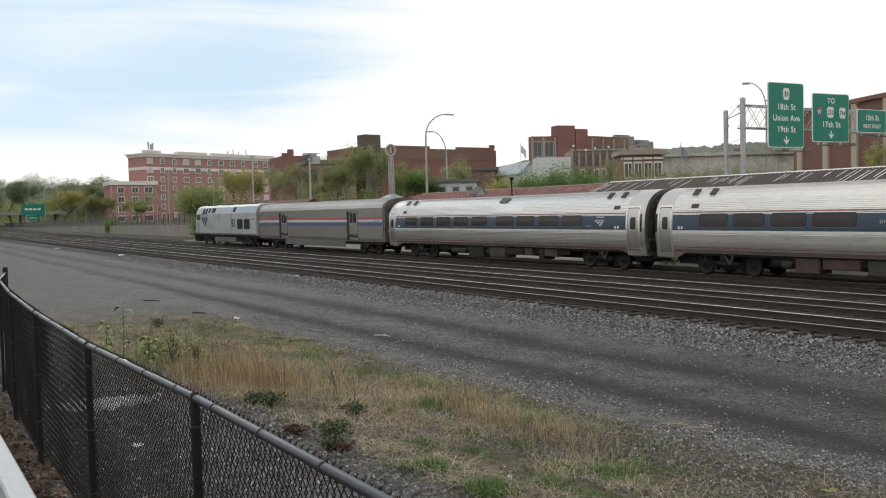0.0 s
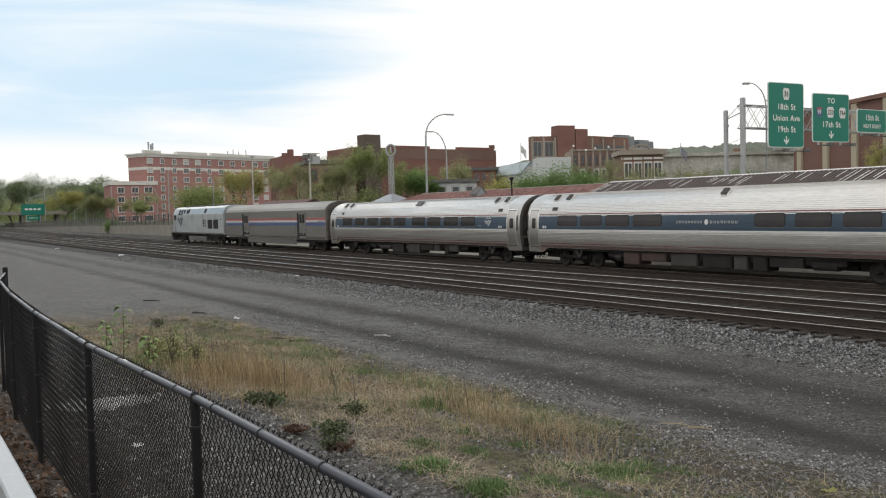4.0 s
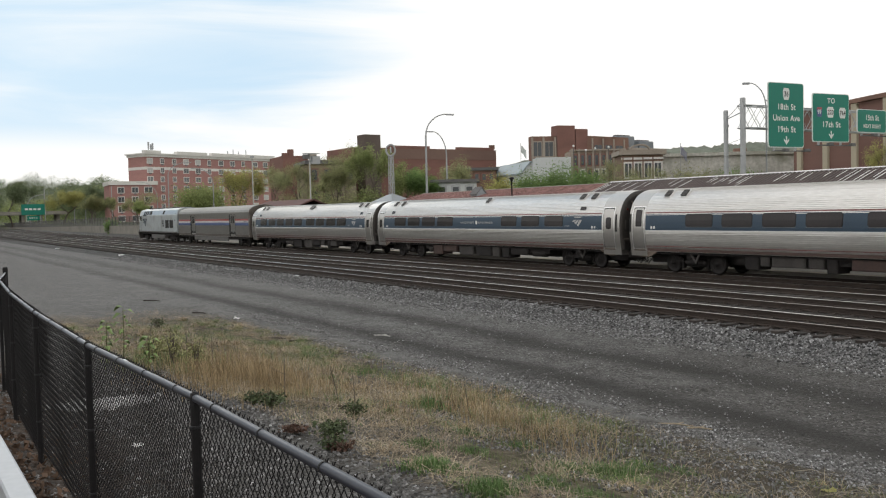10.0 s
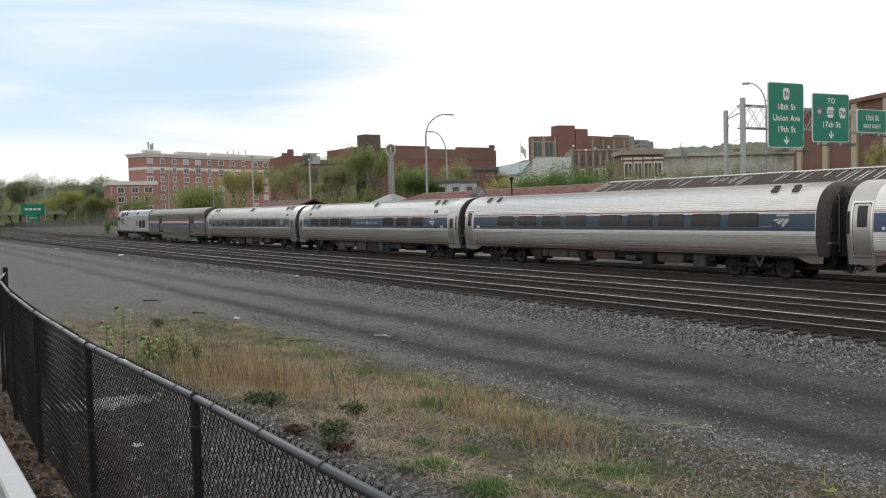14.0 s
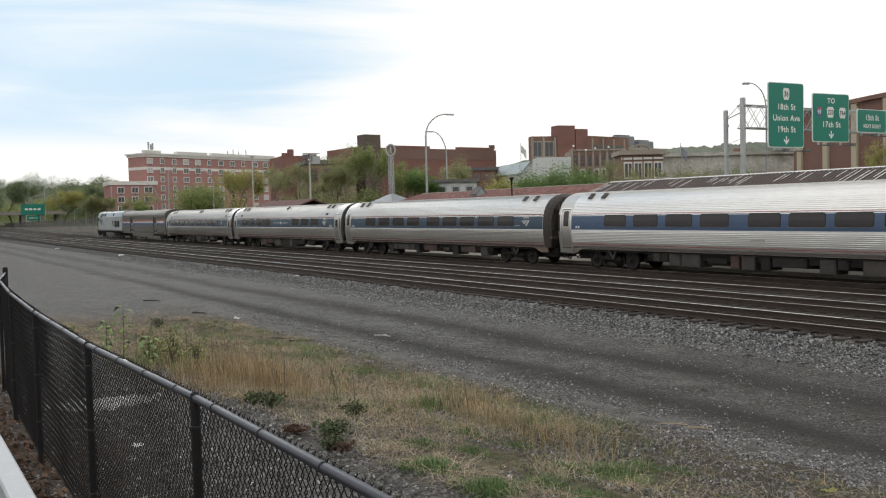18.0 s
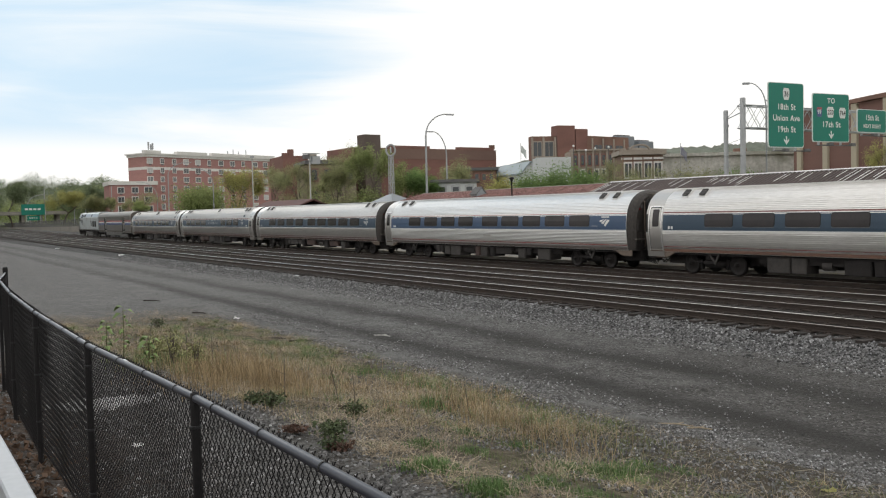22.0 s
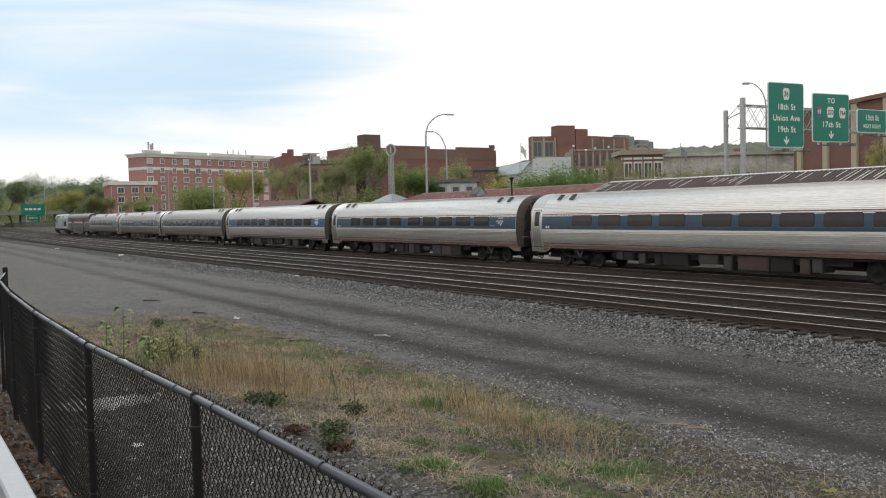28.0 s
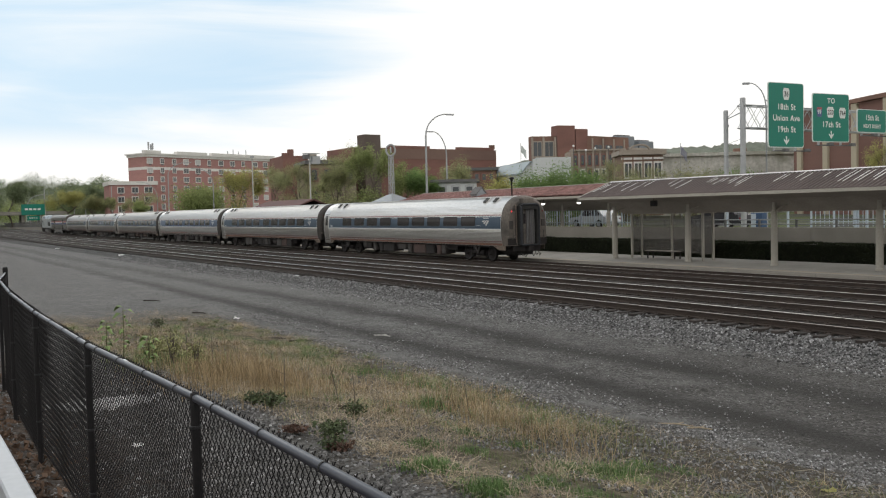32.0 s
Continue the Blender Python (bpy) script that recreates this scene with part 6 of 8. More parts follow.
    # half-round parapet over the arched windows
    arch = [(2.1 + 1.25 * math.cos(radians(a)), 9.62 + 0.75 * math.sin(radians(a))) for a in range(0, 181, 20)] + [(2.1 + 1.05 * math.cos(radians(a)), 9.62 + 0.58 * math.sin(radians(a))) for a in range(180, -1, -20)]
    Mesh().prism_y(arch[::-1], -0.2, 0.3).ob("arched_parapet", M_TANTRIM, e)
    for x, y, z in ((-89.4, 76.0, 11.1), (-87.0, 76.0, 10.4), (-85.3, 76.0, 10.5), (-82.85, 76.0, 10.5)):
        l = thing("globe_lamp", "slim street lamp with white globe", "street lamp", "globe lamps", at=pose(x, y, 1.8))
        Mesh().tube([(0, 0, 0), (0, 0, z - 2.0)], 0.06, 6, 0.04).ob("post", M_SLATE, l)
        Mesh().lathe([(0.05, z - 2.02), (0.12, z - 1.96), (0.14, z - 1.86), (0.1, z - 1.76), (0.03, z - 1.73)], 10).ob("globe", M_WHITEBAND, l, "white glass globe")


build_mill()


def build_right_side():
    s, w = block("stucco_warehouse", "long warehouse with stained beige stucco wall", (-80.7, 83.0), (-70.7, 97.0), 14, 1.5, 9.3, M_STUCCO, parapet=(0.15, M_STUCCO))
    for x in (9.0,):
        Mesh().box(x, x + 1.4, 0.5, 1.6, 9.3, 10.0).ob("roof_box", M_BRICKB, s)
    b, w = block("brick_store", "large red-brown brick store with pale concrete columns", (-64.4, 86.6), (-36.0, 74.3), 30, 1.5, 12.9, surf("flat_red_brown_brick", (0.215, 0.118, 0.098), (0.175, 0.098, 0.082), 0.2, 8, 0.9, bump=0.15, stretch=(1, 1, 3)), parapet=(0.15, M_BRICKB))
    for i in range(9):
        Mesh().box(1.0 + i * 5.0, 1.9 + i * 5.0, -0.25, -0.002, 1.5, 12.7).ob("column", surf("pale_column_concrete", (0.50, 0.44, 0.33), (0.42, 0.37, 0.28), 0.3, 8, 0.85), b)


build_right_side()


# ---- sign gantry on the highway ----
M_SIGN = surf("green_sign_face", (0.006, 0.205, 0.145), (0.005, 0.18, 0.13), 0.5, 10, 0.45, bump=0)
M_SIGNW = surf("white_sign_lettering", (0.75, 0.78, 0.76), (0.7, 0.73, 0.71), 1, 10, 0.5, bump=0)


def text(parent, body, x, z, size, mat, y=-0.03, name="lettering", squeeze=1.0):
    f = bpy.data.curves.new(name, "FONT")
    f.body, f.size, f.align_x, f.align_y, f.extrude = body, size, "CENTER", "CENTER", 0.002
    f.offset, f.space_character = 0.022 * size, 1.1
    f.materials.append(mat)
    t = new(name, f)
    t.parent = parent
    t.matrix_basis = pose(x, y, z, 90, 0, 0) @ Matrix.Diagonal((squeeze, 1, 1, 1))
    return t


def rounded(x0, x1, z0, z1, r):
    """A rectangle with round corners, as (x, z) points."""
    pts = []
    for cx, cz, a0 in ((x0 + r, z0 + r, 180), (x1 - r, z0 + r, 270), (x1 - r, z1 - r, 0), (x0 + r, z1 - r, 90)):
        for k in range(5):
            a = radians(a0 + 22.5 * k)
            pts.append((cx + r * math.cos(a), cz + r * math.sin(a)))
    return pts


def sign(label, p, q, z0, z1):
    s = thing("highway_sign", label, "road sign", "gantry signs", at=frame_at(p, q))
    w = (Vector(q) - Vector(p)).length
    Mesh().prism_y(rounded(0, w, z0, z1, 0.15), 0, 0.06).ob("panel", M_SIGNW, s)
    Mesh().prism_y(rounded(0.05, w - 0.05, z0 + 0.05, z1 - 0.05, 0.16), -0.012, -0.002).ob("face", M_SIGN, s)
    for x in (w * 0.2, w * 0.8):
        Mesh().box(x - 0.05, x + 0.05, 0.062, 0.2, z0 - 0.25, z1 - 0.1).ob("stiffener", M_GALV, s)
        Mesh().box(x - 0.05, x + 0.05, 0.2, 0.75, z1 - 1.2, z1 - 1.1).ob("hanger", M_GALV, s)
        arm = Mesh().tube([(x, 0.12, z0 - 0.2), (x, -0.75, z0 - 0.26)], 0.035, 6).ob("light_arm", M_SLATE, s)
        Mesh().box(x - 0.22, x + 0.22, -1.0, -0.7, z0 - 0.34, z0 - 0.14, 0.04).ob("sign_floodlight", M_SLATE, arm, "dark floodlight")
    Mesh().tube([(-0.1, -0.35, z0 - 0.27), (w + 0.1, -0.35, z0 - 0.27)], 0.03, 6).ob("light_rail", M_SLATE, s)
    return s, w


def shield(parent, body, x, z, w, h, mat=None):
    prof = [(x - w / 2, z + h * 0.3), (x - w * 0.42, z + h * 0.36), (x - w * 0.36, z + h / 2), (x + w * 0.36, z + h / 2), (x + w * 0.42, z + h * 0.36), (x + w / 2, z + h * 0.3), (x + w * 0.46, z - h * 0.2), (x + w * 0.34, z - h / 2), (x - w * 0.34, z - h / 2), (x - w * 0.46, z - h * 0.2)]
    M = Mesh().prism_y(prof, -0.026, -0.014)
    o = M.ob("route_shield", mat or M_SIGNW, parent)
    text(parent, body, x, z - 0.02, h * 0.6, M_RUBBER if mat is None else M_SIGNW, y=-0.034, squeeze=0.8)
    if mat is not None:
        Mesh().prism_y([(x - w * 0.46, z + h * 0.24), (x + w * 0.46, z + h * 0.24), (x + w * 0.4, z + h * 0.46), (x - w * 0.4, z + h * 0.46)], -0.032, -0.027).ob("shield_crown", M_STRIPERED, parent)


def arrow(parent, x, z, h):
    M = Mesh().prism_y([(x - h * 0.09, z + h / 2), (x - h * 0.09, z - h * 0.05), (x - h * 0.42, z + h * 0.2), (x - h * 0.42, z), (x, z - h / 2), (x + h * 0.42, z), (x + h * 0.42, z + h * 0.2), (x + h * 0.09, z - h * 0.05), (x + h * 0.09, z + h / 2)][::-1], -0.026, -0.014)
    M.ob("arrow", M_SIGNW, parent)


def build_gantry():
    s, w = sign("green highway sign for 18th St and Union Ave", (-39.73, 50.75), (-39.48, 54.17), 6.86, 11.24)
    shield(s, "36", w * 0.5, 10.48, 0.62, 0.8)
    text(s, "18th St", w * 0.5, 9.59, 0.56, M_SIGNW, squeeze=0.98)
    text(s, "Union Ave", w * 0.5, 8.84, 0.56, M_SIGNW, squeeze=0.98)
    text(s, "19th St", w * 0.5, 8.07, 0.56, M_SIGNW, squeeze=0.98)
    arrow(s, w * 0.5, 7.34, 0.58)
    s, w = sign("green highway sign to 17th St with route shields", (-39.17, 54.68), (-38.77, 58.23), 7.26, 10.62)
    text(s, "TO", w * 0.5, 10.1, 0.5, M_SIGNW)
    shield(s, "99", w * 0.18, 9.33, 0.55, 0.68, M_STRIPEBLUE)
    shield(s, "220", w * 0.48, 9.33, 0.68, 0.74)
    shield(s, "764", w * 0.81, 9.3, 0.66, 0.74)
    text(s, "17th St", w * 0.5, 8.46, 0.56, M_SIGNW, squeeze=1.0)
    arrow(s, w * 0.5, 7.76, 0.54)
    s, w = sign("smaller green highway sign for 15th St", (-38.57, 58.87), (-38.5, 62.24), 7.97, 9.63)
    text(s, "15th St", w * 0.5, 9.02, 0.54, M_SIGNW, squeeze=0.9)
    text(s, "NEXT RIGHT", w * 0.5, 8.42, 0.38, M_SIGNW, squeeze=0.86)
    g = thing("sign_gantry", "grey steel lattice gantry across the highway", "sign gantry")
    for x, y, top, r in ((-42.3, 49.6, 9.5, 0.16), (-40.7, 49.4, 10.17, 0.19)):
        Mesh().lathe([(r, 0.5), (r, top), (r * 0.7, top + 0.05)], 14, pose(x, y, 0)).ob("upright", M_GALV, g)
        Mesh().lathe([(r * 1.8, 0.9), (r * 1.8, 1.3)], 14, pose(x, y, 0)).ob("footing", M_CONCRETE, g)
    a, b = Vector((-40.7, 49.3, 0)), Vector((-40.1, 76.0, 0))
    for dx in (-0.35, 0.35):
        for z in (8.2, 9.7):
            Mesh().tube([a + Vector((dx, 0, z)), b + Vector((dx, 0, z))], 0.045, 8).ob("chord", M_GALV, g)
    M = Mesh()
    n = 22
    for i in range(n):
        p, q = a.lerp(b, i / n), a.lerp(b, (i + 1) / n)
        for dx in (-0.35, 0.35):
            M.tube([p + Vector((dx, 0, 8.2)), q + Vector((dx, 0, 9.7))], 0.02, 5)
            M.tube([p + Vector((dx, 0, 9.7)), q + Vector((dx, 0, 8.2))], 0.02, 5)
        for z in (8.2, 9.7):
            M.tube([p + Vector((-0.35, 0, z)), q + Vector((0.35, 0, z))], 0.018, 5)
    M.ob("lattice", M_GALV, g, kind="stuff")
    for p, q, r in (((-42.3, 49.6, 8.9), (-40.7, 49.4, 9.3), 0.035), ((-42.3, 49.6, 8.9), (-40.7, 49.4, 10.0), 0.02), ((-42.3, 49.6, 7.2), (-40.7, 49.4, 7.5), 0.014), ((-42.3, 49.6, 6.6), (-40.9, 49.4, 2.8), 0.025), ((-41.8, 49.3, 8.5), (-42.3, 49.6, 8.0), 0.03)):
        Mesh().tube([p, q], r, 6).ob("stay", M_GALV, g)


build_gantry()


# ---- lamp posts, flags, clock mast ----
def lamp_post(x, y, z0, top, reach, rise, dirx, diry, r=0.1, label="grey steel street lamp with curved arm", arms=1):
    l = thing("street_lamp", label, "street lamp", "street lamps", at=pose(x, y, z0))
    h = top - z0 - rise
    Mesh().tube([(0, 0, 0), (0, 0, h)], r, 10, r * 0.7).ob("pole", M_LAMP, l)
    d = Vector((dirx, diry, 0)).normalized()
    for s in ((1,) if arms == 1 else (1, -1)):
        pts = []
        for i in range(9):
            a = math.pi / 2 * i / 8
            p = d * (s * reach * (1 - math.cos(a))) + Vector((0, 0, h + rise * math.sin(a)))
            pts.append(p)
        Mesh().tube(pts, r * 0.6, 8, r * 0.4).ob("arm", M_LAMP, l)
        e = pts[-1]
        M = Mesh()
        ang = math.degrees(math.atan2(d.y * s, d.x * s))
        M.box(-0.05, 0.75 if r > 0.09 else 0.45, -0.14 if r > 0.09 else -0.09, 0.14 if r > 0.09 else 0.09, -0.1, 0.04, 0.03, Matrix.Translation(e) @ pose(0, 0, 0, 0, 0, ang))
        M.ob("lamp_head", M_LAMP, l)
    return l


M_LAMP = surf("grey_lamp_steel", (0.40, 0.41, 0.42), (0.33, 0.34, 0.35), 1, 15, 0.5, 0.4, 0.03)



lamp_post(-77.5, 46.7, 1.4, 12.9, 2.6, 2.3, 0.0, 1.0, 0.13)
lamp_post(-95.0, 60.2, 1.5, 12.9, 2.0, 3.0, 0.0, -1.0, 0.13)
lamp_post(-202.4, 54.8, 1.4, 15.3, 4.4, 3.0, 0.15, 1.0, 0.16)
lamp_post(-162.6, 52.2, 1.4, 11.9, 3.2, 3.0, 0.0, -1.0, 0.14)
lamp_post(-239.2, 61.8, 1.5, 12.4, 4.5, 4.0, 0.0, -1.0, 0.16)
lamp_post(-349.8, 64.3, 1.5, 13.5, 5.5, 4.0, 0.0, -1.0, 0.2)
lamp_post(-361.0, 46.3, 1.4, 12.5, 5.0, 4.0, 0.0, 1.0, 0.2)
lamp_post(-40.9, 52.05, 1.4, 11.4, 1.15, 1.8, -0.55, -0.8, 0.075)
for x, y, top, r in ((-271.6, 57.2, 12.4, 0.16), (-352.0, 60.8, 13.1, 0.2), (-357.8, 51.7, 14.8, 0.2)):
    p = thing("utility_pole", "plain grey pole beside the highway", "pole", "highway poles", at=pose(x, y, 1.4))
    Mesh().tube([(0, 0, 0), (0, 0, top - 1.4)], r, 8, r * 0.6).ob("shaft", M_LAMP, p)
    Mesh().box(-0.2, 0.2, -0.2, 0.2, -0.1, 0.2).ob("base", M_CONCRETE, p)


def flood_mast(x, y, top, box):
    m = thing("signal_mast", "pale steel mast with boxes at its top", "mast", "railway masts", at=pose(x, y, 1.4))
    Mesh().tube([(0, 0, 0), (0, 0, top - 1.4)], 0.1, 10, 0.08).ob("shaft", surf("pale_mast_paint", (0.52, 0.52, 0.5), (0.45, 0.45, 0.43), 1, 10, 0.6), m)
    if box:
        Mesh().box(-0.3, 0.3, 0.2, 1.25, top - 2.7, top - 1.75, 0.06).ob("box", M_GALV, m, "grey equipment box")
        Mesh().box(-0.4, 0.4, -0.75, -0.15, top - 2.1, top - 1.55, 0.05).ob("lamp_box", M_SLATE, m)
        Mesh().box(-0.4, 0.4, -0.1, 0.75, top - 1.75, top - 1.5, 0.05).ob("lamp_box", M_CREAM, m)
        Mesh().box(-0.3, 0.3, -0.8, 1.2, top - 1.46, top - 1.4, 0.02).ob("top_plate", M_GALV, m)
        Mesh().box(-0.34, -0.3, 0.3, 1.15, top - 2.6, top - 1.85).ob("door", M_CREAM, m, "pale cabinet door")
    else:
        Mesh().box(-0.25, 0.25, -0.25, 0.25, top - 1.6, top - 1.3, 0.04).ob("cap", M_GALV, m)


flood_mast(-125.1, 46.0, 11.6, False)
flood_mast(-97.6, 42.9, 10.2, True)


def flag_pole(x, y, top, z0, label, col):
    f = thing("flag_pole", label, "flagpole", "flagpoles", at=pose(x, y, z0))
    Mesh().tube([(0, 0, 0), (0, 0, top - z0)], 0.05, 8, 0.03).ob("pole", M_LAMP, f)
    Mesh().lathe([(0.02, 0), (0.07, 0.05), (0.02, 0.1)], 8, pose(0, 0, top - z0)).ob("finial", M_GALV, f)
    M = Mesh()
    n = 8
    for i in range(n + 1):
        t = i / n
        px, py = 0.05 + 0.55 * t, 0.75 * t + 0.1 * math.sin(6 * t)
        M.v += [(px * 0.4, py, top - z0 - 0.2 - 0.7 * t), (px * 0.4, py + 0.03, top - z0 - 1.15 - 0.85 * t)]
    M.f = [(2 * i, 2 * i + 1, 2 * i + 3, 2 * i + 2) for i in range(n)]
    M.ob("flag", surf("flag_cloth_" + col[0], col[1], col[2], 1, 8, 0.9, bump=0), f)


flag_pole(-96.5, 72.9, 11.8, 2.0, "thin flagpole with a drooping pale flag", ("pale", (0.72, 0.73, 0.72), (0.5, 0.55, 0.53)))
flag_pole(-71.0, 75.8, 9.9, 1.6, "thin flagpole with a drooping dark flag", ("dark", (0.30, 0.31, 0.36), (0.2, 0.2, 0.25)))


def build_clock_mast():
    c = thing("clock_mast", "slender steel lattice clock mast with round ring", "clock tower", at=pose(-74.3, 40.9, PLAT_Z))
    legs = [(-0.2, -0.2), (0.2, -0.2), (0.2, 0.2), (-0.2, 0.2)]
    h0, h1 = 4.0, 8.3
    for a, b in legs:
        Mesh().tube([(a, b, h0), (a * 0.75, b * 0.75, h1)], 0.045, 6).ob("leg", M_GALV, c)
    for k in range(7):
        z = h0 + (h1 - h0) * k / 7
        z2 = h0 + (h1 - h0) * (k + 1) / 7
        M = Mesh()
        for (a, b), (d, e) in zip(legs, legs[1:] + legs[:1]):
            M.tube([(a * 0.9, b * 0.9, z), (d * 0.88, e * 0.88, z2)], 0.02, 4)
            M.tube([(a * 0.9, b * 0.9, z), (d * 0.9, e * 0.9, z)], 0.02, 4)
        M.ob("bracing", M_GALV, c, kind="stuff")
    M = Mesh()
    pts = [(0.42 * math.cos(2 * math.pi * i / 20) * 0.53, 0.42 * math.cos(2 * math.pi * i / 20) * 0.85, 8.85 + 0.52 * math.sin(2 * math.pi * i / 20)) for i in range(21)]
    M.tube(pts, 0.09, 8)
    M.ob("ring", M_GALV, c)
    M = Mesh()
    M.lathe([(0.3, -0.05), (0.3, 0.05)], 20, pose(0, 0, 8.85) @ Matrix.Rotation(radians(-32), 4, "Z") @ pose(0, 0, 0, 90, 0, 0))
    d = M.ob("dial", surf("pale_dial", (0.45, 0.5, 0.5), (0.4, 0.45, 0.45), 1, 10, 0.5), c)
    p = thing("pavilion", "small pavilion with grey pyramid roof at the station", "pavilion", at=pose(-74.3, 40.9, PLAT_Z))
    Mesh().add([(-2.3, -1.3, 3.95), (2.3, -1.3, 3.95), (2.3, 1.3, 3.95), (-2.3, 1.3, 3.95), (0, 0, 4.85), (-2.3, -1.3, 3.8), (2.3, -1.3, 3.8), (2.3, 1.3, 3.8), (-2.3, 1.3, 3.8)],
               [(0, 1, 4), (1, 2, 4), (2, 3, 4), (3, 0, 4), (0, 5, 6, 1), (1, 6, 7, 2), (2, 7, 8, 3), (3, 8, 5, 0), (5, 8, 7, 6)]).ob("roof", surf("grey_metal_roof", (0.27, 0.29, 0.31), (0.22, 0.24, 0.26), 0.6, 8, 0.5, 0.3), p)
    for a, b in ((-2.1, -1.1), (2.1, -1.1), (2.1, 1.1), (-2.1, 1.1)):
        Mesh().box(a - 0.08, a + 0.08, b - 0.08, b + 0.08, 0, 3.8).ob("post", M_GALV, p)


build_clock_mast()


def build_small_station_things():
    l = thing("platform_lantern", "black lantern on a short post above the canopy", "lamp post", at=pose(-50.9, 37.6, PLAT_Z))
    Mesh().tube([(0, 0, 0), (0, 0, 4.95)], 0.05, 8).ob("post", M_BLACKCOAT, l)
    Mesh().lathe([(0.06, 4.95), (0.11, 5.15), (0.22, 5.2), (0.18, 5.27), (0.04, 5.32)], 12).ob("lantern", M_BLACKCOAT, l)
    c = thing("roof_cupola", "small blue-grey gabled vent on the tiled canopy roof", "roof vent", at=pose(-60.3, 41.2, 4.02))
    Mesh().prism_x([(-0.45, 0), (0.45, 0), (0.45, 0.35), (0, 0.85), (-0.45, 0.35)], -0.45, 0.45).ob("casing", surf("blue_grey_vent_paint", (0.33, 0.37, 0.39), (0.28, 0.31, 0.33), 1, 8, 0.6), c)
    Mesh().prism_x([(-0.55, 0.3), (0, 0.9), (0.55, 0.3), (0.55, 0.36), (0, 0.97), (-0.55, 0.36)], -0.5, 0.5).ob("cap", M_SLATE, c)
    s = thing("station_roof", "dark red weathered roof of a low station building", "building", at=pose(-98.0, 40.6, 0))
    Mesh().prism_x([(-1.4, 0.2), (1.4, 0.2), (1.4, 4.0), (-1.4, 4.0)], -7, 6).ob("wall", M_BRICKB, s)
    Mesh().prism_x([(-1.9, 4.05), (0, 4.78), (1.9, 4.05), (1.9, 3.95), (0, 4.6), (-1.9, 3.95)], -7.5, 6.5).ob("roof", surf("dark_red_roof", (0.13, 0.06, 0.055), (0.09, 0.045, 0.042), 0.6, 8, 0.8), s)
    cam_box = thing("canopy_speaker", "small dark loudspeaker box under the canopy", "loudspeaker", at=pose(-35.3, 35.6, 3.25))
    Mesh().box(-0.18, 0.18, -0.12, 0.12, -0.16, 0.16, 0.03).ob("case", M_RUBBER, cam_box)
    Mesh().tube([(0, 0, 0.16), (0, 0, 0.42)], 0.02, 6).ob("bracket", M_UNDER, cam_box)


build_small_station_things()


# ---- far left: overpass and road signs ----
def build_overpass():
    o = thing("overpass", "concrete road overpass across the railway", "bridge", kind="structure")
    Mesh().box(-372, -362, 8, 60, 5.1, 5.8, 0.1).ob("deck", M_CONCRETE, o)
    for y in (12, 22, 34, 45.0, 51.0, 57.0):
        Mesh().box(-370, -363.5, y - 0.6, y + 0.6, -0.5, 5.1).ob("pier", M_CONCRETE, o)
    for x in (-362.2, -371.8):
        Mesh().box(x - 0.15, x + 0.15, 8, 60, 5.8, 6.4).ob("parapet", M_CONCRETE, o)
    for w, h, z, x, lab in ((7.2, 3.6, 4.9, -327.1, "wide green highway sign far down the road"), (3.8, 1.5, 3.1, -327.0, "small green exit sign far down the road")):
        s = thing("highway_sign", lab, "road sign", "distant signs", at=pose(x, 43.6, z))
        Mesh().box(-0.1, 0.1, -w / 2, w / 2, 0, h, 0.03).ob("panel", M_SIGN, s)
        Mesh().box(-0.25, -0.1, -w * 0.3, -w * 0.3 + 0.2, -z + 1.4, h).ob("post", M_GALV, s)
        Mesh().box(-0.25, -0.1, w * 0.3, w * 0.3 + 0.2, -z + 1.4, h).ob("post", M_GALV, s)
        M = Mesh()
        for i in range(4):
            M.box(0.102, 0.11, -w * 0.35 + i * w * 0.18, -w * 0.35 + i * w * 0.18 + w * 0.13, h * 0.45, h * 0.62)
        M.ob("lettering_bars", M_SIGNW, s, kind="stuff")


build_overpass()


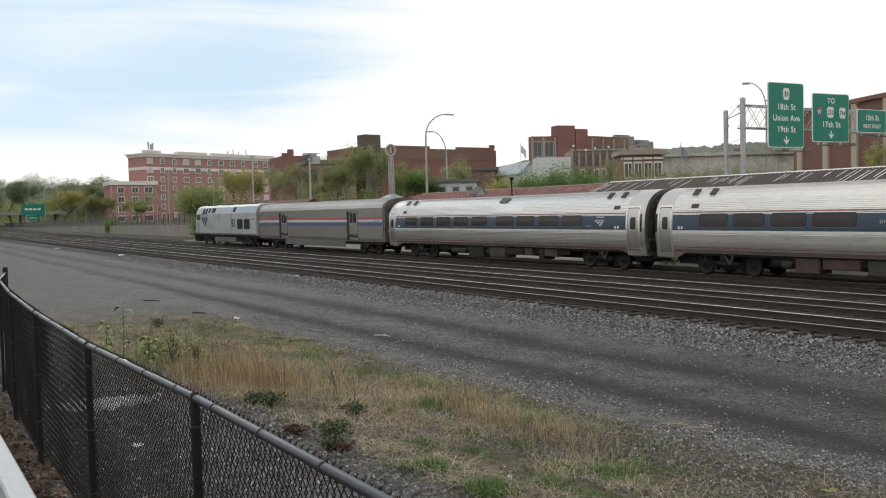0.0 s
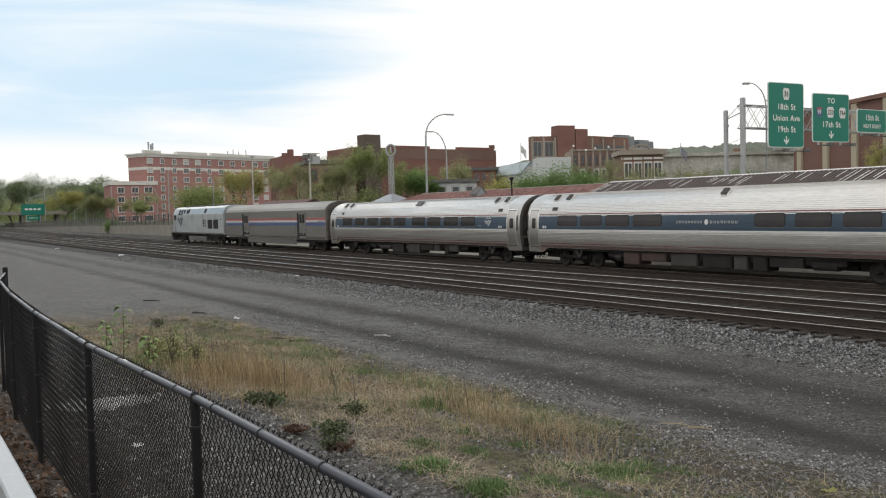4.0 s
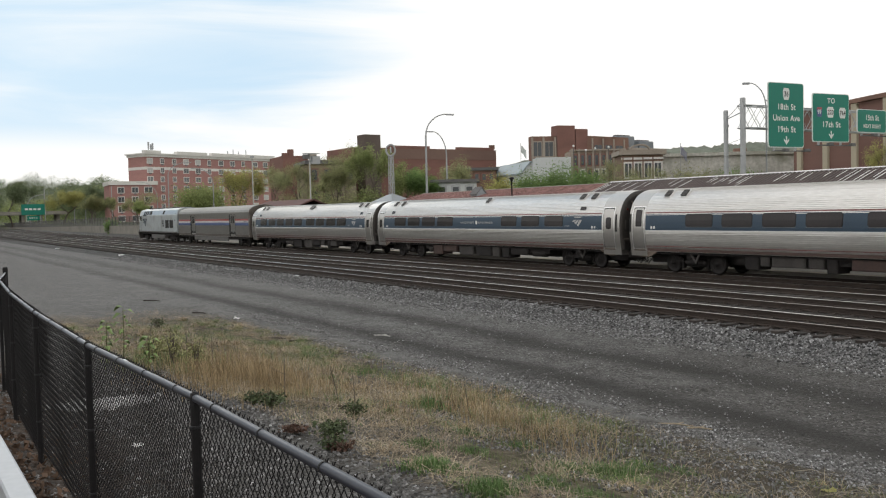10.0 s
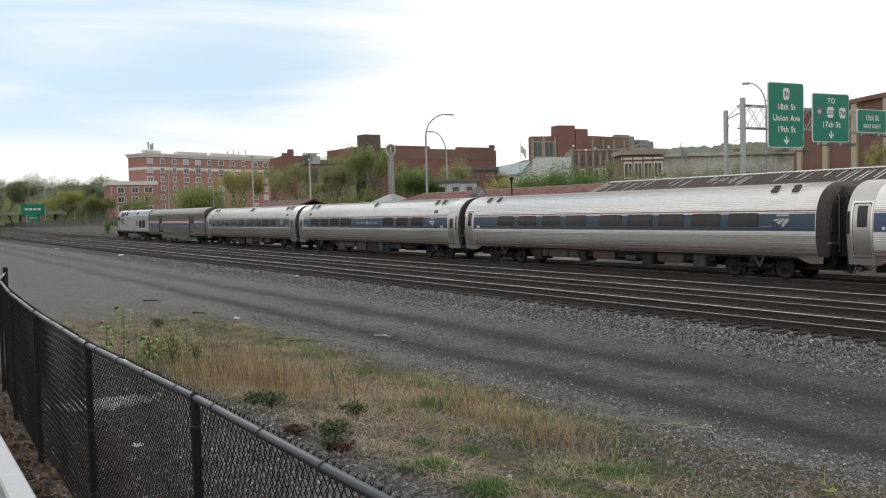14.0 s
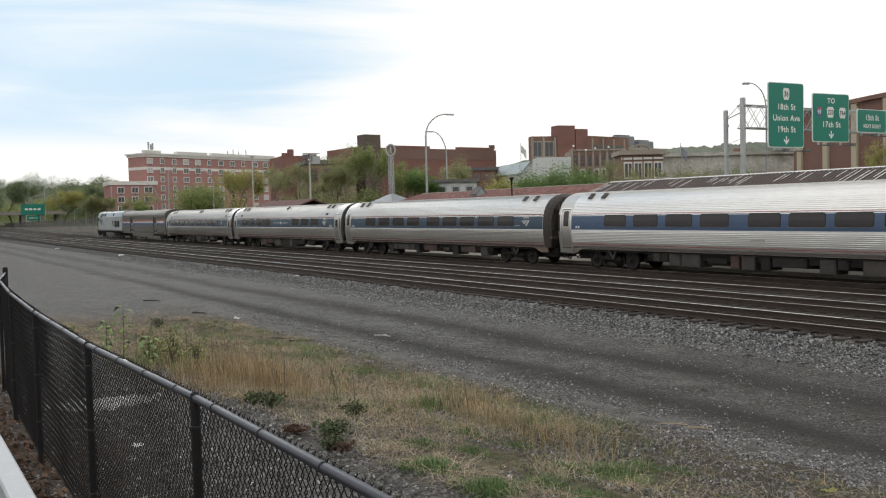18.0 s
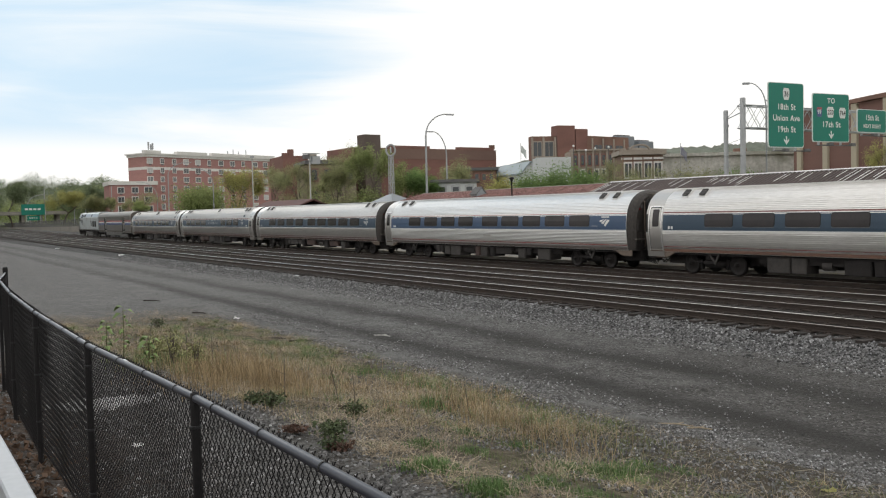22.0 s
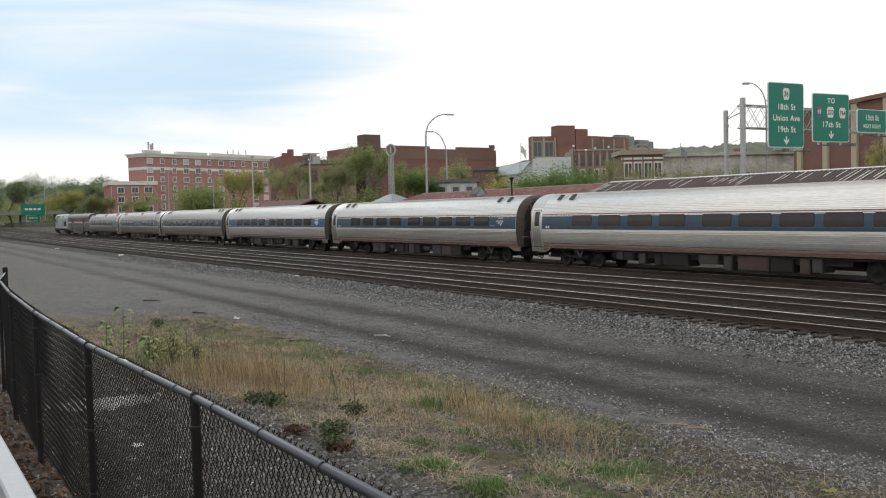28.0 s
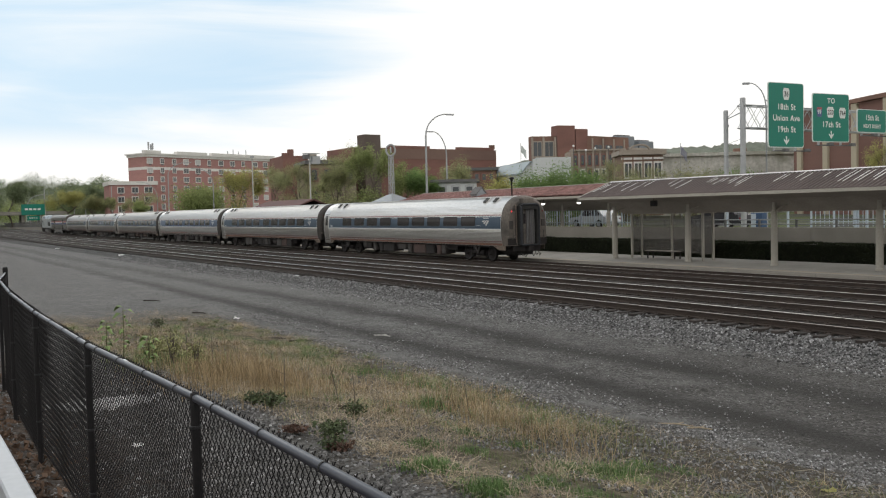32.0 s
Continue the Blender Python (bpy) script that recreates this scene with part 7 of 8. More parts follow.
# ---- trees ----
def tree(x, y, z0, top, spread, mat, seed, leaves_n=1700, size=0.16, sparse=0.0, low=0.25, label="spring tree with thin new leaves"):
    rnd = random.Random(seed)
    t = thing("tree", label, "tree", "town trees", at=pose(x, y, z0))
    H = top - z0
    M = Mesh()
    tips = []
    r0 = 0.019 * H

    def grow(p, d, length, r, depth):
        pts = [p]
        q = p
        for i in range(3):
            d = (d + Vector((rnd.gauss(0, 0.12), rnd.gauss(0, 0.12), rnd.gauss(0.03, 0.08)))).normalized()
            q = q + d * (length / 3)
            pts.append(q)
        M.tube(pts, r, 5 if depth else 7, r * 0.6, cap=False)
        if depth >= 2:
            tips.append((q, pts[2]))
        if depth < 4:
            for k in range(3 if depth < 3 else 2):
                a = rnd.uniform(0, 2 * math.pi)
                sp = rnd.uniform(0.35, 0.75) if depth else rnd.uniform(0.3, 0.6)
                e = (d * 1.0 + Vector((math.cos(a), math.sin(a), 0.15)) * sp * (spread / H) * 1.7).normalized()
                grow(pts[rnd.choice((2, 3, 3))], e, length * rnd.uniform(0.62, 0.8), r * 0.52, depth + 1)

    grow(Vector((0, 0, -0.4)), Vector((rnd.gauss(0, 0.1), rnd.gauss(0, 0.1), 1)), H * 0.27 + 0.3, r0, 0)
    # keep to the crown's true height and breadth
    zmax = max(q.z for q, _ in tips)
    rmax = max(math.hypot(q.x, q.y) for q, _ in tips)
    kz, kr = (H * 0.98) / zmax, (spread * 0.54) / rmax
    M.v = [(a * kr if c > 0.5 else a, b * kr if c > 0.5 else b, c * kz if c > 0 else c) for a, b, c in M.v]
    M.ob("trunk", M_BARK, t)
    L = Mesh()
    tips = [(Vector((q.x * kr, q.y * kr, q.z * kz)), Vector((p.x * kr, p.y * kr, p.z * kz))) for q, p in tips]
    tips = [tp for tp in tips if rnd.random() > sparse and tp[0].z > low * H]
    rnd.shuffle(tips)
    for _ in range(leaves_n):
        q, p = tips[int(len(tips) * rnd.random() ** 1.7)]
        c = q.lerp(p, rnd.random() * 0.9)
        c = c + Vector((rnd.gauss(0, 1), rnd.gauss(0, 1), rnd.gauss(0, 1))) * (0.05 * spread)
        if c.z > 0.15:
            leaf(L, rnd, c, size * rnd.uniform(0.55, 1.25))
    L.ob("crown", mat, t)
    return t


def bush(x, y, z0, w, h, mat, seed, n=700, size=0.12, label="leafy green bush", name="bush", depth=None):
    rnd = random.Random(seed)
    t = thing(name, label, "bush", "bushes", at=pose(x, y, z0))
    M = Mesh()
    L = Mesh()
    for k in range(9):
        a = rnd.uniform(0, 6.28)
        e = Vector((math.cos(a) * w * 0.4 * rnd.random(), math.sin(a) * w * 0.4 * rnd.random(), h * rnd.uniform(0.6, 0.95)))
        M.tube([(0, 0, -0.2), e * 0.5 + Vector((0, 0, 0.05 * h)), e], 0.012 + 0.01 * h, 4, 0.004, cap=False)
        for _ in range(n // 9):
            c = e * rnd.uniform(0.35, 1.0) + Vector((rnd.gauss(0, 0.16 * w), rnd.gauss(0, 0.16 * (depth or w)), rnd.gauss(0, 0.1 * h)))
            if c.z > 0.02:
                leaf(L, rnd, c, size * rnd.uniform(0.6, 1.3))
    M.ob("stems", M_BARK, t)
    L.ob("leaves", mat, t)
    return t


TREES = [(-92.8, 51.0, 1.5, 8.9, 4.6, M_LEAF, 1700, 0.15, 0.0, "full green tree behind the clock mast"), (-97.0, 46.9, 1.5, 8.6, 4.2, M_LEAFO, 1500, 0.15, 0.0, "olive green tree in thin leaf"), (-91.0, 55.4, 1.5, 7.0, 3.6, M_LEAFB, 1300, 0.15, 0.0, "bright green low tree"),
         (-145.5, 51.1, 1.5, 10.9, 7.4, M_LEAFY, 2600, 0.2, 0.0, "yellow-green tree in new leaf"), (-143.1, 55.0, 1.5, 11.7, 6.6, M_LEAFO, 1700, 0.18, 0.25, "thin olive tree with bare twigs"),
         (-117.1, 49.3, 1.5, 10.2, 6.2, M_LEAFO, 2000, 0.16, 0.2, "olive spring tree against the houses"), (-108.8, 49.2, 1.5, 8.9, 3.6, M_LEAFO, 900, 0.15, 0.3, "small thin tree with few leaves"),
         (-102.1, 48.9, 1.5, 11.5, 5.2, M_LEAFO, 900, 0.13, 0.45, "half-bare tree with fine twigs"), (-94.9, 49.0, 1.5, 10.8, 5.0, M_LEAF, 2400, 0.16, 0.0, "full green tree in spring leaf"),
         (-98.6, 47.2, 1.5, 9.6, 4.0, M_LEAFO, 1300, 0.15, 0.1, "olive green spring tree"), (-92.4, 52.7, 1.5, 8.2, 4.4, M_LEAFB, 1800, 0.16, 0.0, "bright green tree in new leaf"), (-96.8, 57.1, 1.5, 8.8, 3.6, M_LEAF, 1300, 0.15, 0.1, "green spring tree beside the hall"),
         (-99.8, 63.7, 1.6, 10.1, 6.0, M_LEAFO, 1700, 0.16, 0.2, "broad olive tree before the brick hall"), (-96.8, 64.7, 1.6, 8.8, 3.6, M_LEAFO, 900, 0.15, 0.3, "thin olive tree with visible limbs"),
         (-236.5, 56.4, 1.5, 9.8, 8.0, M_LEAFO, 1300, 0.24, 0.3, "brownish tree with open crown"), (-244.8, 52.6, 1.5, 9.0, 5.0, M_LEAFO, 800, 0.24, 0.3, "brownish thin tree beside the highway"), (-226.0, 53.0, 1.5, 7.2, 5.0, M_LEAF, 1000, 0.24, 0.1, "green roadside tree before the apartments"),
         (-364.2, 41.6, 1.0, 16.8, 13.0, M_LEAFD, 1700, 0.4, 0.0, "large dark green tree far down the line"), (-371.6, 48.7, 1.4, 18.1, 13.0, M_LEAFD, 1800, 0.4, 0.0, "tall dark green tree far down the line"), (-343.5, 55.5, 1.4, 12.8, 12.0, M_LEAFY, 1500, 0.4, 0.0, "spreading yellow-green tree by the highway"),
         (-316.5, 60.9, 1.4, 13.6, 11.0, M_LEAFD, 1500, 0.38, 0.0, "dark green tree by the highway"), (-352.0, 66.0, 1.4, 15.0, 11.0, M_LEAFD, 1400, 0.4, 0.0, "dark green tree behind the signs"), (-300.0, 57.0, 1.4, 10.5, 9.0, M_LEAFO, 1200, 0.35, 0.1, "olive tree by the apartment wing"),
         (-390.0, 35.0, 1.0, 17.0, 14.0, M_LEAFD, 1300, 0.45, 0.0, "dark green tree beyond the overpass"), (-42.7, 68.1, 1.5, 8.2, 3.0, M_LEAFY, 1100, 0.1, 0.1, "yellow-green tree beside the store"), (-45.4, 71.0, 1.5, 7.6, 2.4, M_LEAFY, 800, 0.1, 0.1, "small yellow-green tree beside the store"),
         (-71.2, 65.9, 1.5, 8.0, 4.2, M_LEAFO, 700, 0.11, 0.45, "bare twiggy tree with first leaves"), (-71.6, 70.9, 1.5, 8.1, 4.2, M_LEAFO, 600, 0.11, 0.5, "bare twiggy tree with few leaves"), (-66.5, 71.0, 1.5, 7.2, 4.0, M_LEAFO, 500, 0.11, 0.5, "bare twiggy tree by the warehouse")]
for i, (x, y, z0, top, sp, mt, n, sz, sparse, lab) in enumerate(TREES):
    tree(x, y, z0, top, sp * 1.2, mt, 20 + i, int(n * (5.2 if x > -300 else 9)), sz * 0.54, min(0.6, sparse + 0.12), 0.12, lab)

for i, (x, y, w, h, mt, n, lab) in enumerate(((-178.3, 55.0, 8.5, 7.4, M_LEAF, 1500, "rounded green bush beside the road"), (-81.5, 58.8, 3.6, 5.4, M_LEAFY, 900, "yellow-green bush behind the canopy"), (-70.1, 54.3, 3.4, 5.3, M_LEAFB, 900, "bright green bush behind the canopy"),
                                              (-68.8, 56.5, 3.8, 6.1, M_LEAFB, 1100, "tall bright green bush behind the canopy"), (-69.0, 59.9, 3.2, 5.5, M_LEAFB, 800, "bright green bush behind the canopy"), (-74.5, 57.5, 3.4, 4.9, M_LEAF, 800, "green bush behind the canopy"), (-71.5, 62.5, 3.4, 5.0, M_LEAF, 800, "green bush by the twiggy trees"),
                                              (-67.4, 73.7, 4.2, 5.6, M_LEAFO, 900, "olive bush against the stucco wall"), (-65.0, 77.6, 3.2, 5.2, M_LEAFB, 700, "green bush against the stucco wall"), (-70.0, 68.0, 4.0, 5.0, M_LEAFO, 700, "low olive bush by the stucco wall"))):
    bush(x, y, 1.4, w * 1.25, h, mt, 60 + i, int(n * 14), 0.1 if x > -100 else 0.2, lab)
for i, (x, y, w, h, mt) in enumerate(((-96.5, 47.0, 4.0, 5.0, M_LEAFO), (-93.4, 48.6, 4.4, 5.4, M_LEAF), (-99.6, 46.2, 3.6, 4.6, M_LEAFO), (-105.5, 47.6, 4.0, 4.6, M_LEAF), (-116.0, 47.6, 4.6, 5.0, M_LEAFO), (-143.0, 50.0, 5.0, 5.4, M_LEAFY), (-95.0, 60.5, 4.4, 4.8, M_LEAFO))):
    bush(x, y, 1.4, w, h, mt, 90 + i, 2200, 0.12, "undergrowth of fresh leaves below the trees")
for i, (x, y, w, h) in enumerate(((-67.5, 70.9, 3.4, 4.6), (-65.9, 72.4, 3.0, 4.0), (-64.4, 73.8, 3.2, 4.4), (-70.5, 66.8, 3.4, 5.2), (-73.0, 68.6, 3.4, 5.6))):
    bush(x, y, 1.5, w, h, M_LEAFO, 120 + i, 1500, 0.1, "twiggy olive shrub in thin leaf")
bush(-189.0, 39.6, -0.3, 3.0, 3.6, M_LEAFB, 80, 1100, 0.22, "green bush at the foot of the concrete wall")
bush(-124.5, 37.6, -0.3, 2.6, 3.6, M_LEAFB, 81, 1000, 0.16, "green bush at the foot of the concrete wall")


# ---- hills ----
def hill(name, label, pts, depth, seed, mat):
    """A long wooded ridge: a lumpy crest over sloping sides."""
    M = Mesh()
    rnd = random.Random(seed)
    n = 260
    rows = []
    for i in range(n + 1):
        t = i / n * (len(pts) - 1)
        k = min(int(t), len(pts) - 2)
        a, b = Vector(pts[k]), Vector(pts[k + 1])
        p = a.lerp(b, t - k)
        u = (b - a)
        nrm = Vector((-u.y, u.x, 0)).normalized()
        for j, (f, g) in enumerate(((-1, 0.0), (-0.6, 0.45), (-0.25, 0.85), (0, 1.0), (0.4, 0.8), (1, 0.0))):
            z = p.z * g * (1 + 0.07 * noise.noise((i * 0.17, j, seed))) + (p.z * 0.035 * noise.noise((i * 0.83, j * 2, seed)) + p.z * 0.03 * noise.noise((i * 2.37, j * 2, seed)) if g else 0)
            w = p + nrm * (f * depth + 6 * noise.noise((i * 0.25, j * 3.0, seed + 5)))
            M.v.append((w.x, w.y, z))
    for i in range(n):
        for j in range(5):
            a = i * 6 + j
            M.f.append((a, a + 6, a + 7, a + 1))
    M.ob(name, mat, kind="structure", label=label, smooth=True)


M_WOODS = surf("distant_woods", (0.10, 0.12, 0.065), (0.06, 0.075, 0.04), 0.03, 0.16, 0.95, bump=1.0, dist=4.0, contrast=0.4)
# paler, greyer woods: the haze of distance is put into the colour
M_WOODSFAR = surf("haze_tinted_far_woods", (0.17, 0.19, 0.15), (0.12, 0.135, 0.105), 0.02, 0.12, 0.95, bump=0.8, dist=3.0, contrast=0.4)
hill("hill_west", "wooded hill beyond the end of the line", [(-900, -260, 30), (-985, 60, 36), (-960, 130, 33), (-940, 200, 39), (-900, 420, 36), (-860, 700, 20)], 180, 1, M_WOODS)
hill("hill_north", "wooded ridge behind the town, paled for haze", [(-700, 330, 30), (-520, 500, 46), (-460, 590, 51), (-330, 700, 50), (-100, 900, 40)], 150, 2, M_WOODSFAR)
# added out of view: a dark bank for the train's steel and glass to reflect
hill("hill_behind", "unseen bank behind the camera, added to darken reflections", [(-620, -150, 60), (-420, -95, 58), (-270, -75, 48), (-190, -58, 20), (-130, -46, 5), (-20, -36, 4), (60, -40, 5), (200, -70, 8)], 18, 3, M_WOODS)


def woods(name, label, x0, x1, y0, y1, z0, z1, n, size, mat, seed):
    """A belt of far tree crowns: leafy clumps heaped into rounded heads of uneven height."""
    rnd = random.Random(seed)
    M = Mesh()
    heads = []
    for _ in range(n):
        heads.append((rnd.uniform(x0, x1), rnd.uniform(y0, y1), rnd.uniform(z0, z1), rnd.uniform(0.7, 1.3)))
    for hx, hy, hz, k in heads:
        r = size * k
        for _ in range(1000):
            u = Vector((rnd.gauss(0, 1), rnd.gauss(0, 1), rnd.gauss(0, 1))).normalized() * rnd.random() ** 0.35
            leaf(M, rnd, Vector((hx + u.x * r, hy + u.y * r, hz + u.z * r * 1.1)), 0.06 * r * rnd.uniform(0.6, 1.2))
    M.ob(name, mat, label=label, kind="stuff")


woods("far_woods", "dark wooded crest beyond the end of the line", -990, -930, 40, 230, 22, 36, 70, 10, M_LEAFD, 7)
woods("roadside_woods", "belt of green trees beyond the overpass", -440, -400, 20, 100, 4, 12, 46, 4.5, M_LEAF, 8)
woods("dark_woods", "dark belt of trees beside the apartments", -430, -380, 66, 92, 6, 16, 26, 5.0, M_LEAFD, 9)


# ---- cars on the highway ----
def road_car(x, y, z, label, paint, heading=0.0, tall=1.45):
    c = thing("car", label, "car", "cars on the highway", at=pose(x, y, z, 0, 0, heading))
    k = tall / 1.45
    body = [(-2.2, 0.3), (-2.25, 0.55), (-2.1, 0.78 * k), (-1.2, 0.88 * k), (1.5, 0.92 * k), (2.15, 0.85 * k), (2.2, 0.5), (2.15, 0.3)]
    Mesh().prism_y(body, -0.88, 0.88).ob("body", paint, c)
    Mesh().prism_y([(-1.25, 0.88 * k), (-0.55, 1.42 * k), (1.0, 1.45 * k), (1.75, 0.93 * k)], -0.74, 0.74).ob("cabin", paint, c)
    for s in (-1, 1):
        Mesh().prism_y([(-1.0, 0.93 * k), (-0.5, 1.36 * k), (0.25, 1.38 * k), (0.25, 0.93 * k)], s * 0.745 - 0.004, s * 0.745 + 0.004).ob("side_window", M_GLASS, c)
        Mesh().prism_y([(0.32, 0.93 * k), (0.32, 1.38 * k), (0.95, 1.38 * k), (1.45, 0.96 * k)], s * 0.745 - 0.004, s * 0.745 + 0.004).ob("side_window", M_GLASS, c)
        for wx in (-1.35, 1.35):
            w = Mesh().lathe([(0.3, -0.1), (0.32, -0.08), (0.32, 0.08), (0.3, 0.1)], 18, pose(wx, s * 0.82, 0.32, 90, 0, 0)).ob("wheel", M_RUBBER, c)
            Mesh().lathe([(0.19, -0.11), (0.19, 0.11)], 14, pose(wx, s * 0.82, 0.32, 90, 0, 0)).ob("rim", M_GALV, w)
        Mesh().box(2.12, 2.21, s * 0.65 - 0.14, s * 0.65 + 0.14, 0.62, 0.76, 0.02).ob("tail_lamp", M_REDLENS, c)
        Mesh().box(-2.22, -2.1, s * 0.62 - 0.16, s * 0.62 + 0.16, 0.58, 0.72, 0.02).ob("headlamp", M_GALV, c)
    return c


road_car(-54.6, 48.6, 1.5, "silver-white saloon car behind the station fence", surf("silver_car_paint", (0.62, 0.64, 0.66), (0.57, 0.59, 0.61), 1, 8, 0.25, 0.3, 0))
c = thing("roadside_cabinet", "dark blue steel cabinet beside the highway", "cabinet", at=pose(-35.95, 45.0, 1.5))
Mesh().box(-0.4, 0.4, -0.25, 0.25, 0.1, 1.05, 0.03).ob("body", surf("blue_cabinet_paint", (0.05, 0.10, 0.20), (0.04, 0.08, 0.16), 1, 8, 0.45, bump=0), c)
Mesh().box(-0.36, 0.36, -0.22, 0.22, 0, 0.1).ob("plinth", M_CONCRETE, c)
Mesh().box(-0.37, -0.02, -0.262, -0.252, 0.15, 1.0).ob("door", M_BLUEPOST, c)
road_car(-43.6, 50.6, 1.42, "dark car seen under the canopy", surf("dark_car_paint", (0.06, 0.06, 0.07), (0.05, 0.05, 0.055), 1, 8, 0.25, 0.3, 0), tall=1.6)

for i, (x, y) in enumerate(((-30.6, 46.5), (-29.9, 46.5), (-28.2, 47.0), (-26.9, 46.5), (-40.4, 47.4), (-36.6, 48.6))):
    p = thing("roadside_post", "pale blue-grey steel post beside the highway", "post", "roadside posts", at=pose(x, y, 1.42))
    Mesh().box(-0.06, 0.06, -0.06, 0.06, 0, 2.2, 0.01).ob("shaft", M_BLUEPOST, p)
    Mesh().box(-0.12, 0.12, -0.12, 0.12, 0, 0.04).ob("base_plate", M_GALV, p)


# ---- loose stones, grasses and litter near the camera ----
def stone(M, rnd, p, s):
    """One angular stone: a squashed, skewed eight-corner lump."""
    a = rnd.uniform(0, 6.28)
    ca, sa = math.cos(a) * s, math.sin(a) * s
    kx, ky, kz = rnd.uniform(0.7, 1.3), rnd.uniform(0.5, 0.95), rnd.uniform(0.4, 0.8)
    t = rnd.uniform(-0.3, 0.3)
    base = ((-0.5, -0.4, 0), (0.45, -0.5, 0), (0.5, 0.42, 0), (-0.42, 0.5, 0), (-0.3, -0.25, 0.8), (0.35, -0.3, 0.65), (0.25, 0.3, 0.9), (-0.28, 0.25, 0.6))
    n = len(M.v)
    for x, y, z in base:
        x, y = x * kx + rnd.uniform(-0.12, 0.12), y * ky + rnd.uniform(-0.12, 0.12)
        M.v.append((p[0] + ca * x - sa * y, p[1] + sa * x + ca * y, p[2] + s * (z * kz + t * x) - 0.1 * s))
    M.f += [(n + 4, n + 5, n + 6, n + 7), (n, n + 1, n + 5, n + 4), (n + 1, n + 2, n + 6, n + 5), (n + 2, n + 3, n + 7, n + 6), (n + 3, n, n + 4, n + 7)]


def build_stones():
    rnd = random.Random(11)
    M, P = Mesh(), Mesh()
    # shoulder of the near track, thick near the camera, thinning out along the line
    for i in range(70000):
        x = -4 - 76 * rnd.random() ** 1.5
        y = rnd.choice((rnd.uniform(16.6, 17.9), rnd.uniform(16.6, 17.9), rnd.uniform(16.6, 18.15), rnd.gauss(16.6, 0.35)))
        stone(P if rnd.random() < 0.12 else M, rnd, (x, y + bend(x), ground_z(x, y)), rnd.uniform(0.032, 0.07))
    P.ob("pale_ballast_stones", surf("pale_limestone", (0.42, 0.42, 0.425), (0.30, 0.30, 0.305), 5, 60, 0.9, bump=0.3, per_piece=0.35, island=True), label="pale stones among the track ballast", kind="stuff")
    M.ob("ballast_stones", M_BALLAST, label="grey crushed ballast on the track shoulder", kind="stuff")
    M = Mesh()
    for i in range(11000):
        x = -3 - 50 * rnd.random() ** 1.4
        y = rnd.uniform(18.4, 27.3)
        stone(M, rnd, (x, y, ground_z(x, y) - 0.01), rnd.uniform(0.05, 0.09))
    for i in range(4500):
        x = -12 - 40 * rnd.random()
        y = rnd.uniform(28.0, 31.2)
        stone(M, rnd, (x, y, ground_z(x, y)), rnd.uniform(0.05, 0.09))
    M.ob("track_stones", surf("dusty_ballast", (0.075, 0.068, 0.063), (0.045, 0.041, 0.038), 5, 50, 0.95, bump=0.2, per_piece=0.5, island=True), label="dust-darkened ballast between the tracks", kind="stuff")
    M = Mesh()
    for i in range(560):
        x, y = rnd.gauss(-12.5, 0.16), rnd.gauss(2.45, 0.26)
        stone(M, rnd, (x, y, ground_z(x, y) + 0.02), rnd.uniform(0.04, 0.08))
    M.ob("pale_rubble", surf("whitish_rubble", (0.5, 0.5, 0.5), (0.34, 0.34, 0.34), 6, 60, 0.9, bump=0.2, per_piece=0.3, island=True), label="small heap of whitish stones behind the fence", kind="stuff")
    M, P = Mesh(), Mesh()
    for i in range(62000):
        # gravel on the bare strip along the fence and along the edge of the road
        r = rnd.random()
        if r < 0.45:
            x, y = -1.5 - 14 * rnd.random() ** 1.2, rnd.gauss(2.9, 1.0)
        elif r < 0.9:
            x, y = -3 - 26 * rnd.random() ** 1.2, rnd.gauss(9.3, 0.45)
        else:
            x, y = -3 - 30 * rnd.random() ** 1.3, rnd.uniform(9.3, 16)
        if 0.3 < r < 0.45:
            x, y = -3 - 8 * rnd.random(), rnd.uniform(5.4, 9.4)
        if y < 0.6:
            continue
        stone(P if rnd.random() < (0.06 if r < 0.45 else 0.12) else M, rnd, (x, y, ground_z(x, y)), rnd.uniform(0.016, 0.044) if r < 0.93 else rnd.uniform(0.015, 0.032))
    P.ob("pale_gravel_stones", surf("pale_limestone", (0.4, 0.4, 0.4)), label="pale stones among the loose gravel", kind="stuff")
    M.ob("loose_gravel", surf("pale_gravel", (0.20, 0.196, 0.195), (0.10, 0.098, 0.096), 6, 60, 0.9, bump=0.2, per_piece=0.6, island=True), label="loose grey gravel along fence and road edge", kind="stuff")


build_stones()

M_STRAW = surf("dead_grass", (0.38, 0.285, 0.165), (0.265, 0.198, 0.115), 1.0, 8, 0.85, bump=0, per_piece=0.45, island=True)
M_STRAWP = surf("pale_dead_grass", (0.37, 0.305, 0.215), (0.23, 0.185, 0.13), 1.0, 8, 0.85, bump=0, per_piece=0.5, island=True)
M_STRAWW = surf("bleached_stem", (0.38, 0.335, 0.26), (0.27, 0.235, 0.18), 1.0, 8, 0.85, bump=0, per_piece=0.35, island=True)
M_GRASS = surf("fresh_grass", (0.115, 0.20, 0.06), (0.085, 0.145, 0.045), 1.0, 8, 0.7, bump=0, per_piece=0.45, island=True)
M_WEED = surf("weed_leaf", (0.082, 0.105, 0.048), (0.055, 0.074, 0.034), 1.0, 8, 0.8, bump=0, per_piece=0.4, island=True)
M_DEADLEAF = surf("dead_leaf", (0.115, 0.072, 0.048), (0.07, 0.046, 0.033), 1.0, 8, 0.9, bump=0, per_piece=0.5, island=True)
